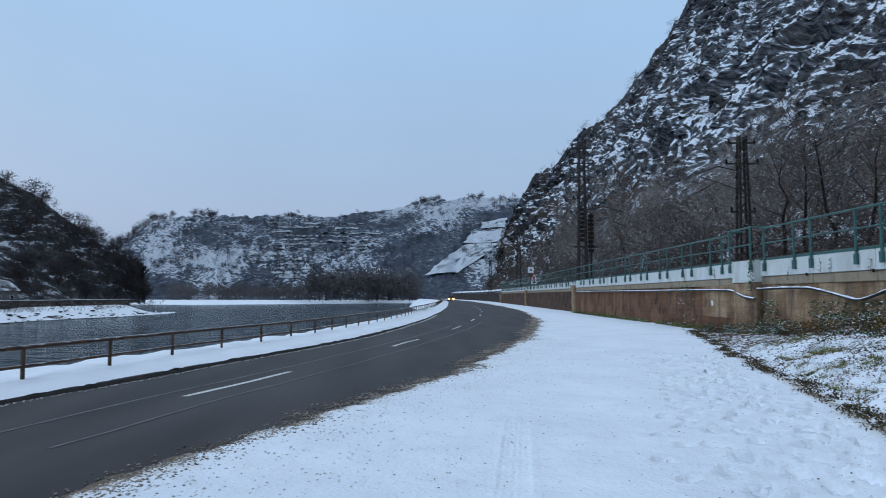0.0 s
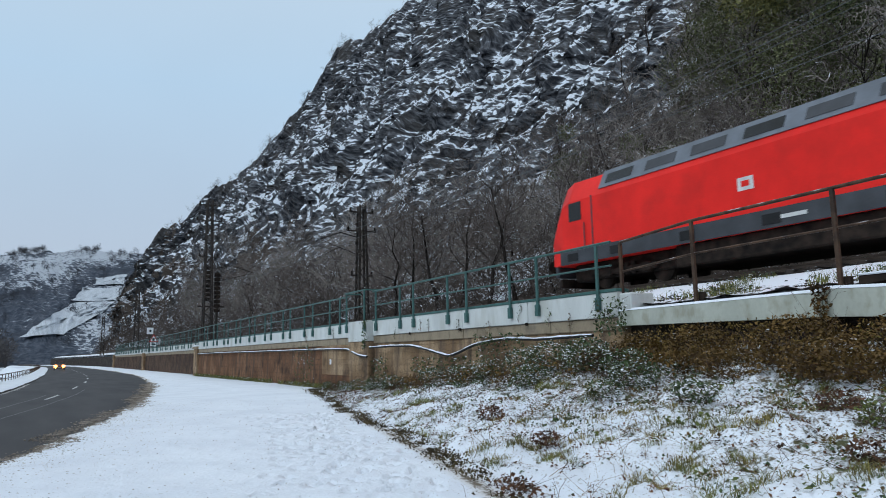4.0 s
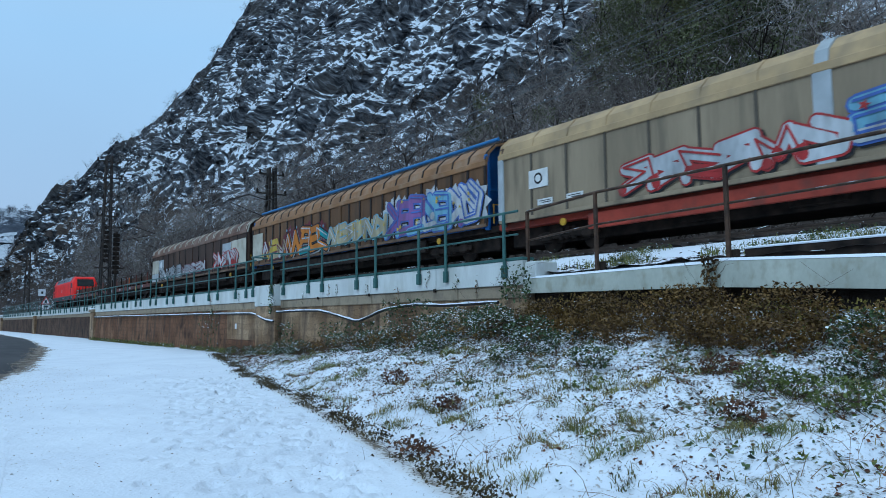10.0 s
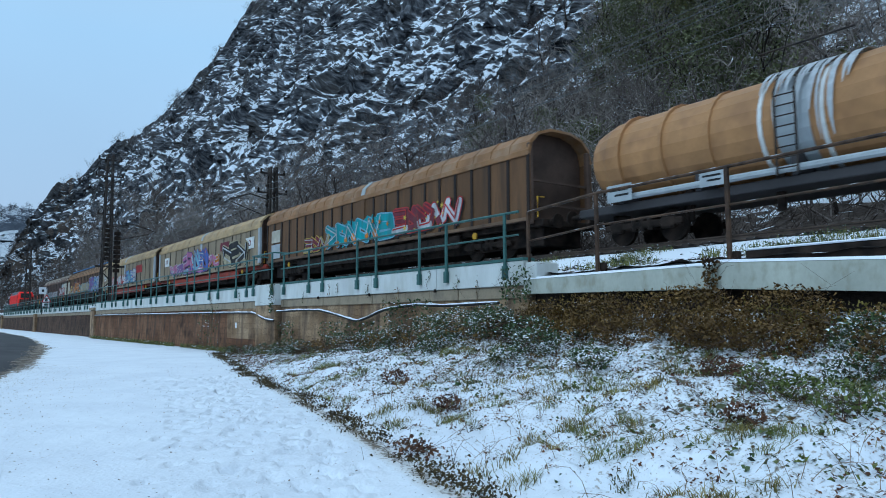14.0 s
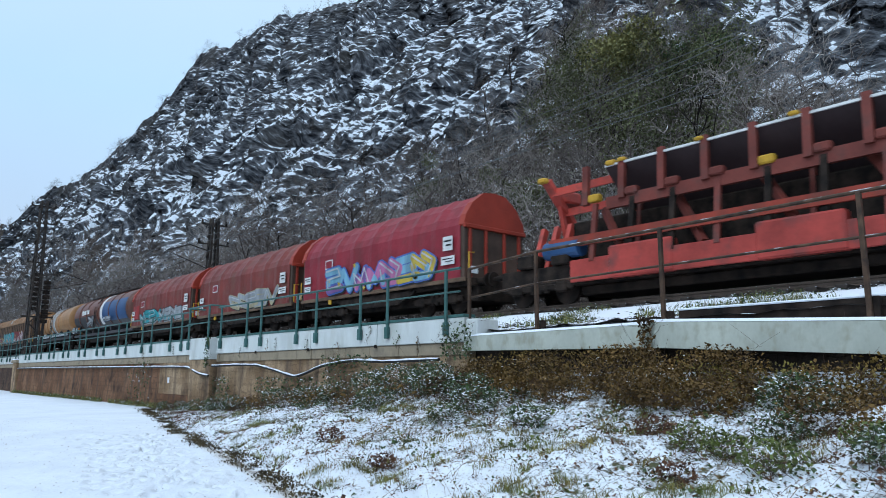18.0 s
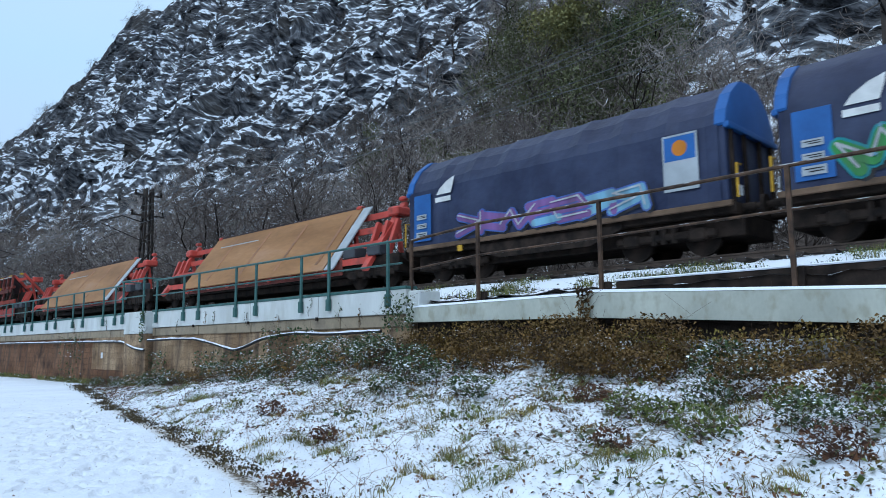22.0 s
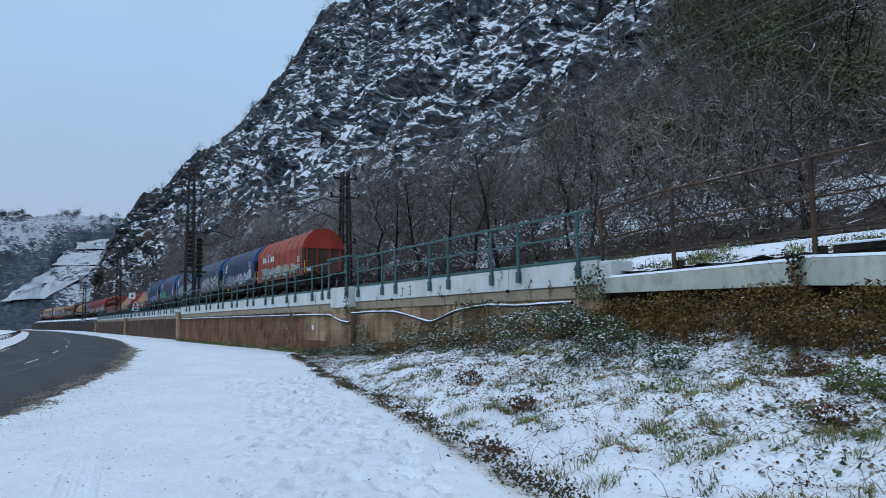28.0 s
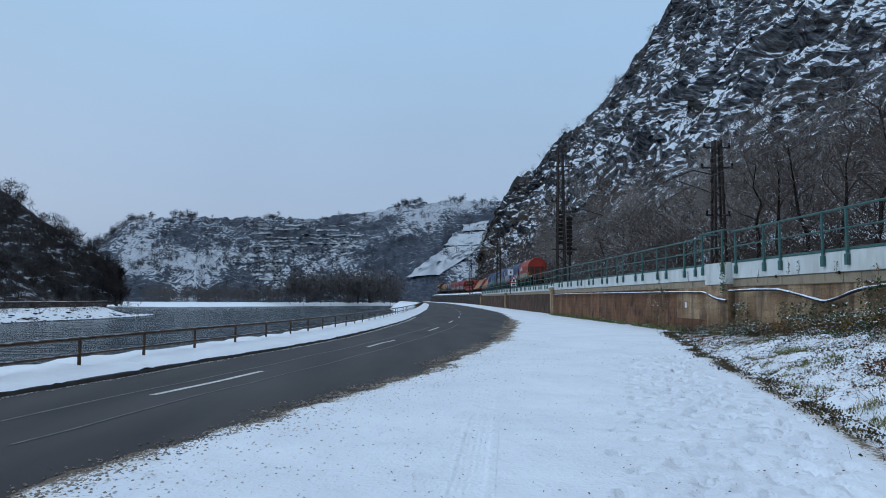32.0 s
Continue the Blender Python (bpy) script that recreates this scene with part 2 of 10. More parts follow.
def snow_dirt(name, patchy=False):
    """Trodden snow with grit specks that thins to mud where the attribute 'dirt' rises; patchy: broken by turf."""
    m = bpy.data.materials.new(name)
    m.use_nodes = True
    nt = m.node_tree
    n, l = nt.nodes.new, nt.links.new
    b = nt.nodes["Principled BSDF"]
    co, at = n("ShaderNodeTexCoord"), n("ShaderNodeAttribute")
    at.attribute_name = "dirt"
    n1, n2, n3, n4 = (n("ShaderNodeTexNoise") for _ in range(4))
    for x, s, d in ((n1, 1.9, 8), (n2, 24, 6), (n3, 0.6, 4), (n4, 7.0, 4)):
        x.inputs["Scale"].default_value, x.inputs["Detail"].default_value = s, d
        l(co.outputs["Object"], x.inputs["Vector"])

    def madd(a, k, c):
        o = n("ShaderNodeMath")
        o.operation = 'MULTIPLY_ADD'
        o.inputs[1].default_value = k
        l(a, o.inputs[0])
        if isinstance(c, float):
            o.inputs[2].default_value = c
        else:
            l(c, o.inputs[2])
        return o.outputs[0]

    def ramp(a, lo, hi, most=1.0):
        o = n("ShaderNodeMapRange")
        o.inputs["From Min"].default_value, o.inputs["From Max"].default_value = lo, hi
        o.inputs["To Max"].default_value = most
        l(a, o.inputs[0])
        return o.outputs[0]

    def mix(f, a, c):
        o = n("ShaderNodeMix")
        o.data_type = 'RGBA'
        l(f, o.inputs["Factor"])
        for key, val in (("A", a), ("B", c)):
            if isinstance(val, tuple):
                o.inputs[key].default_value = (*val, 1)
            else:
                l(val, o.inputs[key])
        return o.outputs["Result"]

    mud = mix(n2.outputs[0], (0.05, 0.037, 0.027), (0.20, 0.155, 0.10))
    soil = madd(n2.outputs[0], 0.45, madd(n1.outputs[0], 0.55, at.outputs["Fac"]))
    if patchy:
        mud = mix(ramp(n1.outputs[0], 0.45, 0.6), mud, (0.075, 0.080, 0.035))
        soil = madd(n4.outputs[0], 0.55, madd(soil, 0.8, -0.09))
    grit = madd(at.outputs["Fac"], 0.30, madd(n3.outputs[0], 0.16, n2.outputs[0]))
    tinge = madd(at.outputs["Fac"], 0.3 if patchy else 0.9, madd(n1.outputs[0], 0.5, -0.1))
    white = mix(ramp(n3.outputs[0], 0.3, 0.7), SNOW, (0.72, 0.76, 0.83))
    snow = mix(ramp(tinge, 0.28, 0.62, 0.75), white, (0.56, 0.52, 0.47))
    specked = mix(ramp(grit, 0.74, 0.81, 0.75), snow, (0.33, 0.29, 0.24))
    l(mix(ramp(soil, 0.90, 1.02), specked, mud), b.inputs["Base Color"])
    b.inputs["Roughness"].default_value = 0.8
    b.inputs["Specular IOR Level"].default_value = 0.3
    bp = n("ShaderNodeBump")
    bp.inputs["Strength"].default_value, bp.inputs["Distance"].default_value = 0.9, 0.03
    l(madd(n4.outputs[0], 0.5, madd(n2.outputs[0], 0.5, n1.outputs[0])), bp.inputs["Height"])
    l(bp.outputs[0], b.inputs["Normal"])
    return m


m_path = snow_dirt("trodden_snow")
m_bank = snow_dirt("snow_on_turf", True)


def rock_mat(name, rock, lite, wood, scale, cover, breakup, woodamt=0.5, most=1.0):
    """Slate rock with scrub patches; snow on ledges, broken up by noise."""
    m = bpy.data.materials.new(name)
    m.use_nodes = True
    nt = m.node_tree
    n, l = nt.nodes.new, nt.links.new
    b = nt.nodes["Principled BSDF"]
    co = n("ShaderNodeTexCoord")
    at = n("ShaderNodeAttribute")
    at.attribute_name = "dirt"
    mp = n("ShaderNodeMapping")
    mp.inputs["Rotation"].default_value = (radians(14), 0, 0)
    mp.inputs["Scale"].default_value = (0.9, 0.55, 1.9)
    l(co.outputs["Object"], mp.inputs[0])
    strata, blotch, fine = (n("ShaderNodeTexNoise") for _ in range(3))
    for x, s, d in ((strata, scale * 2.2, 8), (blotch, scale * 0.22, 5), (fine, scale * 6, 5)):
        x.inputs["Scale"].default_value, x.inputs["Detail"].default_value = s, d
    l(mp.outputs[0], strata.inputs["Vector"])
    l(co.outputs["Object"], blotch.inputs["Vector"])
    l(co.outputs["Object"], fine.inputs["Vector"])
    mr = n("ShaderNodeMapRange")
    mr.inputs["From Min"].default_value, mr.inputs["From Max"].default_value = 0.41, 0.62
    l(strata.outputs[0], mr.inputs[0])
    mx = n("ShaderNodeMix")
    mx.data_type = 'RGBA'
    l(mr.outputs[0], mx.inputs["Factor"])
    mx.inputs["A"].default_value, mx.inputs["B"].default_value = (*rock, 1), (*lite, 1)
    wr = n("ShaderNodeMapRange")
    wr.inputs["From Min"].default_value, wr.inputs["From Max"].default_value = 0.5, 0.6
    wr.inputs["To Max"].default_value = woodamt
    l(blotch.outputs[0], wr.inputs[0])
    wm = n("ShaderNodeMix")
    wm.data_type = 'RGBA'
    l(wr.outputs[0], wm.inputs["Factor"])
    l(mx.outputs["Result"], wm.inputs["A"])
    wm.inputs["B"].default_value = (*wood, 1)
    # Snow: slope, plus strata and fine break-up.
    s1 = n("ShaderNodeMath")
    s1.operation = 'MULTIPLY_ADD'
    s1.inputs[1].default_value = breakup * 0.75
    l(strata.outputs[0], s1.inputs[0])
    l(at.outputs["Fac"], s1.inputs[2])
    s2 = n("ShaderNodeMath")
    s2.operation = 'MULTIPLY_ADD'
    s2.inputs[1].default_value = breakup * 1.25
    l(fine.outputs[0], s2.inputs[0])
    l(s1.outputs[0], s2.inputs[2])
    s4 = n("ShaderNodeMath")
    s4.operation = 'MULTIPLY_ADD'
    s4.inputs[1].default_value = -0.9
    l(wr.outputs[0], s4.inputs[0])
    l(s2.outputs[0], s4.inputs[2])
    sr = n("ShaderNodeMapRange")
    sr.inputs["From Min"].default_value, sr.inputs["From Max"].default_value = cover
    sr.inputs["To Max"].default_value = most
    l(s4.outputs[0], sr.inputs[0])
    sm = n("ShaderNodeMix")
    sm.data_type = 'RGBA'
    l(sr.outputs[0], sm.inputs["Factor"])
    l(wm.outputs["Result"], sm.inputs["A"])
    sm.inputs["B"].default_value = (0.74, 0.79, 0.86, 1)
    l(sm.outputs["Result"], b.inputs["Base Color"])
    b.inputs["Roughness"].default_value = 0.9
    b.inputs["Specular IOR Level"].default_value = 0.08
    bp = n("ShaderNodeBump")
    bp.inputs["Strength"].default_value, bp.inputs["Distance"].default_value = 0.9, 0.35 / scale
    l(strata.outputs[0], bp.inputs["Height"])
    l(bp.outputs[0], b.inputs["Normal"])
    return m


def slate_mat(name, rock, lite, scrub, size, cover, dip=24, relief=1.0, most=1.0, scrubby=0.6, attr=0.42):
    """Bedded slate: dipping layers and joint blocks in relief, snow caught wherever the relief faces up."""
    m = bpy.data.materials.new(name)
    m.use_nodes = True
    nt = m.node_tree
    n, l = nt.nodes.new, nt.links.new
    b = nt.nodes["Principled BSDF"]
    co, at = n("ShaderNodeTexCoord"), n("ShaderNodeAttribute")
    at.attribute_name = "dirt"

    def noise(vec, scale, detail, rough=0.55):
        o = n("ShaderNodeTexNoise")
        o.inputs["Scale"].default_value, o.inputs["Detail"].default_value, o.inputs["Roughness"].default_value = scale, detail, rough
        l(vec, o.inputs["Vector"])
        return o

    def madd(a, k, c):
        o = n("ShaderNodeMath")
        o.operation = 'MULTIPLY_ADD'
        o.inputs[1].default_value = k
        l(a, o.inputs[0])
        if isinstance(c, float):
            o.inputs[2].default_value = c
        else:
            l(c, o.inputs[2])
        return o.outputs[0]

    def ramp(a, lo, hi, top=1.0):
        o = n("ShaderNodeMapRange")
        o.inputs["From Min"].default_value, o.inputs["From Max"].default_value = lo, hi
        o.inputs["To Max"].default_value = top
        l(a, o.inputs[0])
        return o.outputs[0]

    def mix(f, a, c):
        o = n("ShaderNodeMix")
        o.data_type = 'RGBA'
        l(f, o.inputs["Factor"])
        for key, val in (("A", a), ("B", c)):
            if isinstance(val, tuple):
                o.inputs[key].default_value = (*val, 1)
            else:
                l(val, o.inputs[key])
        return o.outputs["Result"]

    # The layers swing from place to place and zigzag from block to block.
    vec = co.outputs["Object"]
    for freq, reach in ((0.035, (14, 14, 22)), (0.15, (1.6, 1.6, 2.4))):
        sway, lift = noise(vec, freq / size, 2), n("ShaderNodeVectorMath")
        lift.operation = 'MULTIPLY_ADD'
        lift.inputs[1].default_value = tuple(c * size for c in reach)
        l(sway.outputs["Color"], lift.inputs[0])
        l(vec, lift.inputs[2])
        vec = lift.outputs[0]
    mp = n("ShaderNodeMapping")
    mp.vector_type = 'TEXTURE'
    mp.inputs["Rotation"].default_value = (radians(dip), 0, radians(12))
    mp.inputs["Scale"].default_value = (1.9 * size, 2.6 * size, 0.75 * size)
    l(vec, mp.inputs[0])
    bed = noise(mp.outputs[0], 1.0, 3, 0.55)
    vor = n("ShaderNodeTexVoronoi")
    vor.inputs["Scale"].default_value = 0.5
    l(mp.outputs[0], vor.inputs["Vector"])
    big = noise(co.outputs["Object"], 0.075 / size, 4)
    grain = noise(co.outputs["Object"], 1.1 / size, 3)
    height = madd(vor.outputs["Distance"], -0.5, madd(bed.outputs[0], 1.2, madd(grain.outputs[0], 0.2, 0.0)))
    ge, up = n("ShaderNodeNewGeometry"), n("ShaderNodeSeparateXYZ")
    l(ge.outputs["Normal"], up.inputs[0])
    wood = ramp(big.outputs[0], 0.50, 0.64, scrubby)
    lie = madd(bed.outputs[0], 1.6, madd(at.outputs["Fac"], attr, madd(grain.outputs[0], 0.5, madd(big.outputs[0], 0.35, madd(wood, -0.22, madd(up.outputs["Z"], 0.45, 0.0))))))
    stone = mix(ramp(bed.outputs[0], 0.38, 0.64), rock, lite)
    col = mix(wood, stone, scrub)
    # A thin dusting over the rock, and full snow where it settles.
    dusted = mix(ramp(lie, cover[0] - 0.30, cover[1] + 0.05, 0.20 * most), col, (0.60, 0.65, 0.73))
    l(mix(ramp(lie, cover[0], cover[1], most), dusted, (0.74, 0.79, 0.86)), b.inputs["Base Color"])
    b.inputs["Roughness"].default_value = 0.9
    b.inputs["Specular IOR Level"].default_value = 0.08
    soft = n("ShaderNodeBump")
    soft.inputs["Strength"].default_value, soft.inputs["Distance"].default_value = 0.9, 1.3 * size * relief
    l(height, soft.inputs["Height"])
    l(soft.outputs[0], b.inputs["Normal"])
    return m


m_rock = slate_mat("slate_cliff", (0.020, 0.022, 0.027), (0.115, 0.117, 0.126), (0.060, 0.055, 0.050), 1.0, (1.785, 1.83))
m_slope = rock_mat("scrub_slope", (0.058, 0.047, 0.041), (0.12, 0.099, 0.086), (0.078, 0.063, 0.053), 0.9, (2.25, 2.33), 1.6)
# Far hill colours carry the blue haze of distance.
m_hill = slate_mat("hazy_wooded_far_hill", (0.045, 0.055, 0.075), (0.095, 0.108, 0.135), (0.050, 0.058, 0.076), 2.1, (1.86, 1.93), 16, 1.0, 0.55, 1.0)
m_hill_left = slate_mat("wooded_left_hill", (0.030, 0.030, 0.033), (0.065, 0.063, 0.066), (0.042, 0.039, 0.039), 1.6, (1.90, 1.98), 12, 1.0, 0.6, 1.0)


def wall_mat(name, low, high, dark, blotch, joint):
    """Old masonry under worn render: stone blocks, big blotches, streaks that run down, damp grime."""
    m = bpy.data.materials.new(name)
    m.use_nodes = True
    nt = m.node_tree
    n, l = nt.nodes.new, nt.links.new
    b = nt.nodes["Principled BSDF"]
    co, mp, sw = n("ShaderNodeTexCoord"), n("ShaderNodeMapping"), n("ShaderNodeMapping")
    l(co.outputs["Object"], mp.inputs[0])
    mp.inputs["Rotation"].default_value = (0, radians(90), radians(90))
    l(co.outputs["Object"], sw.inputs[0])
    sw.inputs["Scale"].default_value = (1, 1, 0.12)

    def noise(scale, detail, vec):
        o = n("ShaderNodeTexNoise")
        o.inputs["Scale"].default_value, o.inputs["Detail"].default_value = scale, detail
        l(vec, o.inputs["Vector"])
        return o.outputs[0]

    def mix(f, a, c, lo=0.4, hi=0.6, most=1.0, kind='MIX'):
        r = n("ShaderNodeMapRange")
        r.inputs["From Min"].default_value, r.inputs["From Max"].default_value, r.inputs["To Max"].default_value = lo, hi, most
        l(f, r.inputs[0])
        o = n("ShaderNodeMix")
        o.data_type, o.blend_type = 'RGBA', kind
        l(r.outputs[0], o.inputs["Factor"])
        for key, val in (("A", a), ("B", c)):
            if isinstance(val, tuple):
                o.inputs[key].default_value = (*val, 1)
            else:
                l(val, o.inputs[key])
        return o.outputs["Result"]

    obj = co.outputs["Object"]
    br = n("ShaderNodeTexBrick")
    br.inputs["Scale"].default_value = 1.0
    br.inputs["Brick Width"].default_value, br.inputs["Row Height"].default_value = 0.62, 0.26
    br.inputs["Mortar Size"].default_value, br.inputs["Bias"].default_value = 0.012, -0.1
    br.inputs["Color1"].default_value, br.inputs["Color2"].default_value, br.inputs["Mortar"].default_value = (1, 1, 1, 1), (0.72, 0.70, 0.68, 1), (joint, joint, joint, 1)
    wob, big, fine = noise(1.6, 3, obj), noise(blotch, 8, obj), noise(16, 6, obj)
    add = n("ShaderNodeVectorMath")
    add.operation = 'MULTIPLY_ADD'
    cw = n("ShaderNodeCombineXYZ")
    l(wob, cw.inputs[0])
    l(wob, cw.inputs[1])
    l(cw.outputs[0], add.inputs[0])
    add.inputs[1].default_value = (0.25, 0.25, 0)
    l(mp.outputs[0], add.inputs[2])
    l(add.outputs[0], br.inputs["Vector"])
    col = mix(big, low, high)
    grey = n("ShaderNodeMix")
    grey.data_type, grey.blend_type = 'RGBA', 'MULTIPLY'
    grey.inputs["Factor"].default_value = 0.75
    l(col, grey.inputs["A"])
    l(br.outputs["Color"], grey.inputs["B"])
    col = mix(fine, grey.outputs["Result"], dark, 0.50, 0.72, 0.75)
    col = mix(noise(2.2, 7, sw.outputs[0]), col, dark, 0.50, 0.66, 0.8)
    col = mix(noise(0.9, 6, obj), col, tuple(0.45 * c for c in dark), 0.56, 0.70, 0.8)
    l(col, b.inputs["Base Color"])
    b.inputs["Roughness"].default_value = 0.92
    b.inputs["Specular IOR Level"].default_value = 0.15
    bp = n("ShaderNodeBump")
    bp.inputs["Strength"].default_value, bp.inputs["Distance"].default_value = 0.9, 0.03
    h = n("ShaderNodeMath")
    l(fine, h.inputs[0])
    l(br.outputs["Color"], h.inputs[1])
    l(h.outputs[0], bp.inputs["Height"])
    l(bp.outputs[0], b.inputs["Normal"])
    return m


m_wall_tan = wall_mat("tan_rendered_wall", (0.25, 0.16, 0.09), (0.44, 0.31, 0.19), (0.11, 0.078, 0.058), 0.7, 0.6)
m_wall_brown = wall_mat("brown_stone_wall", (0.15, 0.074, 0.040), (0.25, 0.135, 0.075), (0.075, 0.05, 0.038), 0.5, 0.45)
m_wall_far = wall_mat("grimy_brown_wall", (0.075, 0.045, 0.032), (0.135, 0.082, 0.055), (0.04, 0.03, 0.025), 0.5, 0.45)
# Dark tone also serves the shaded gap under the girders.
m_wall_dark = wall_mat("dark_stone_wall", (0.035, 0.028, 0.025), (0.075, 0.06, 0.05), (0.02, 0.018, 0.016), 0.8, 0.4)


def water_mat():
    m = bpy.data.materials.new("river_water")
    m.use_nodes = True
    nt = m.node_tree
    n, l = nt.nodes.new, nt.links.new
    b = nt.nodes["Principled BSDF"]
    b.inputs["Base Color"].default_value = (0.016, 0.026, 0.034, 1)
    b.inputs["Roughness"].default_value = 0.12
    b.inputs["IOR"].default_value = 1.33
    b.inputs["Specular IOR Level"].default_value = 0.13
    co = n("ShaderNodeTexCoord")
    mp = n("ShaderNodeMapping")
    mp.inputs["Scale"].default_value = (0.45, 1, 1)
    l(co.outputs["Object"], mp.inputs[0])
    a, c = n("ShaderNodeTexNoise"), n("ShaderNodeTexNoise")
    a.inputs["Scale"].default_value, a.inputs["Detail"].default_value = 0.45, 5
    c.inputs["Scale"].default_value, c.inputs["Detail"].default_value = 0.05, 4
    l(mp.outputs[0], a.inputs["Vector"])
    l(mp.outputs[0], c.inputs["Vector"])
    bp = n("ShaderNodeBump")
    bp.inputs["Distance"].default_value = 5.0
    mr = n("ShaderNodeMapRange")
    mr.inputs["From Min"].default_value, mr.inputs["From Max"].default_value = 0.3, 0.7
    mr.inputs["To Min"].default_value, mr.inputs["To Max"].default_value = 0.35, 1.0
    l(c.outputs[0], mr.inputs[0])
    l(mr.outputs[0], bp.inputs["Strength"])
    l(a.outputs[0], bp.inputs["Height"])
    l(bp.outputs[0], b.inputs["Normal"])
    return m


m_water = water_mat()

# ---- mesh helpers ----


class Mesh:
    """Collects verts and faces of one mesh."""

    def __init__(self):
        self.v, self.f = [], []

    def add(self, verts, faces):
        o = len(self.v)
        self.v.extend(verts)
        self.f.extend([tuple(i + o for i in f) for f in faces])
        return self

    def box(self, x0, x1, y0, y1, z0, z1, c=0.0):
        if c <= 0:
            vs = [(x, y, z) for z in (z0, z1) for y in (y0, y1) for x in (x0, x1)]
            return self.add(vs, [(0, 2, 3, 1), (4, 5, 7, 6), (0, 1, 5, 4), (2, 6, 7, 3), (0, 4, 6, 2), (1, 3, 7, 5)])
        c = min(c, 0.45 * min(abs(x1 - x0), abs(y1 - y0), abs(z1 - z0)))
        prof = lambda z, k: [(x0 + k, y0 + c + k, z), (x0 + c + k, y0 + k, z), (x1 - c - k, y0 + k, z), (x1 - k, y0 + c + k, z), (x1 - k, y1 - c - k, z), (x1 - c - k, y1 - k, z), (x0 + c + k, y1 - k, z), (x0 + k, y1 - c - k, z)]  # noqa: E731
        vs = prof(z0, c * 0.7) + prof(z0 + c, 0) + prof(z1 - c, 0) + prof(z1, c * 0.7)
        fs = [tuple(range(7, -1, -1)), tuple(range(24, 32))]
        for k in range(3):
            fs += [(8 * k + i, 8 * k + (i + 1) % 8, 8 * k + 8 + (i + 1) % 8, 8 * k + 8 + i) for i in range(8)]
        return self.add(vs, fs)

    def tube(self, p0, p1, r0, r1=None, n=6, caps=True):
        p0, p1 = Vector(p0), Vector(p1)
        r1 = r0 if r1 is None else r1
        d = (p1 - p0).normalized()
        a = d.orthogonal().normalized()
        b = d.cross(a)
        vs = []
        for p, r in ((p0, r0), (p1, r1)):
            for k in range(n):
                t = 2 * math.pi * (k + 0.5) / n
                vs.append(tuple(p + a * (r * math.cos(t)) + b * (r * math.sin(t))))
        fs = [(k, (k + 1) % n, n + (k + 1) % n, n + k) for k in range(n)]
        if caps:
            fs += [tuple(range(n - 1, -1, -1)), tuple(range(n, 2 * n))]
        return self.add(vs, fs)

    def bar(self, p0, p1, w, h):
        """A square bar from p0 to p1, w wide and h high."""
        p0, p1 = Vector(p0), Vector(p1)
        d = (p1 - p0).normalized()
        up = Vector((0, 0, 1)) if abs(d.z) < 0.95 else Vector((0, 1, 0))
        a = d.cross(up).normalized()
        b = a.cross(d)
        vs = [tuple(p + a * (sx * w / 2) + b * (sz * h / 2)) for p in (p0, p1) for sx, sz in ((-1, -1), (1, -1), (1, 1), (-1, 1))]
        return self.add(vs, [(0, 1, 2, 3), (7, 6, 5, 4), (0, 4, 5, 1), (1, 5, 6, 2), (2, 6, 7, 3), (3, 7, 4, 0)])

    def loft(self, rings, close=True, caps=True):
        """Rings of equal length, joined one to the next."""
        n = len(rings[0])
        vs = [p for r in rings for p in r]
        fs = []
        for k in range(len(rings) - 1):
            for i in range(n if close else n - 1):
                j = (i + 1) % n
                fs.append((k * n + i, k * n + j, (k + 1) * n + j, (k + 1) * n + i))
        if caps and close:
            fs += [tuple(range(n - 1, -1, -1)), tuple(range((len(rings) - 1) * n, len(rings) * n))]
        return self.add(vs, fs)

    def run(self, pts, r, n=8, rs=None):
        """A round bar along points, as one piece."""
        pts = [Vector(p) for p in pts]
        rings = []
        for k, p in enumerate(pts):
            d = (pts[min(k + 1, len(pts) - 1)] - pts[max(k - 1, 0)]).normalized()
            up = Vector((0, 0, 1)) if abs(d.z) < 0.95 else Vector((1, 0, 0))
            a = d.cross(up).normalized()
            b = a.cross(d)
            rr = r if rs is None else rs[k]
            rings.append([tuple(p + a * (rr * math.cos(t)) + b * (rr * math.sin(t))) for t in (2 * math.pi * (i + 0.5) / n for i in range(n))])
        return self.loft(rings)

    def disc(self, c, r, axis=0, t=0.02, n=16):
        a, b = Vector(c), Vector(c)
        a[axis] -= t / 2
        b[axis] += t / 2
        return self.tube(a, b, r, r, n)

    def data(self, name, smooth=False):
        me = bpy.data.meshes.new(name)
        me.from_pydata(self.v, [], self.f)
        if smooth:
            me.polygons.foreach_set("use_smooth", [True] * len(me.polygons))
        me.update()
        return me


def part(name, mesh, material, parent, label="", smooth=False):
    ob = new(name, mesh.data(name, smooth) if isinstance(mesh, Mesh) else mesh)
    if not ob.data.materials:
        ob.data.materials.append(material)
    ob.parent = parent
    if label:
        tagged(ob, label)
    return ob


def thing(name, label, category, group="", m=None):
    ob = new(name)
    ob.empty_display_size = 0.3
    if m is not None:
        ob.matrix_basis = m
    return tagged(ob, label, category, group)


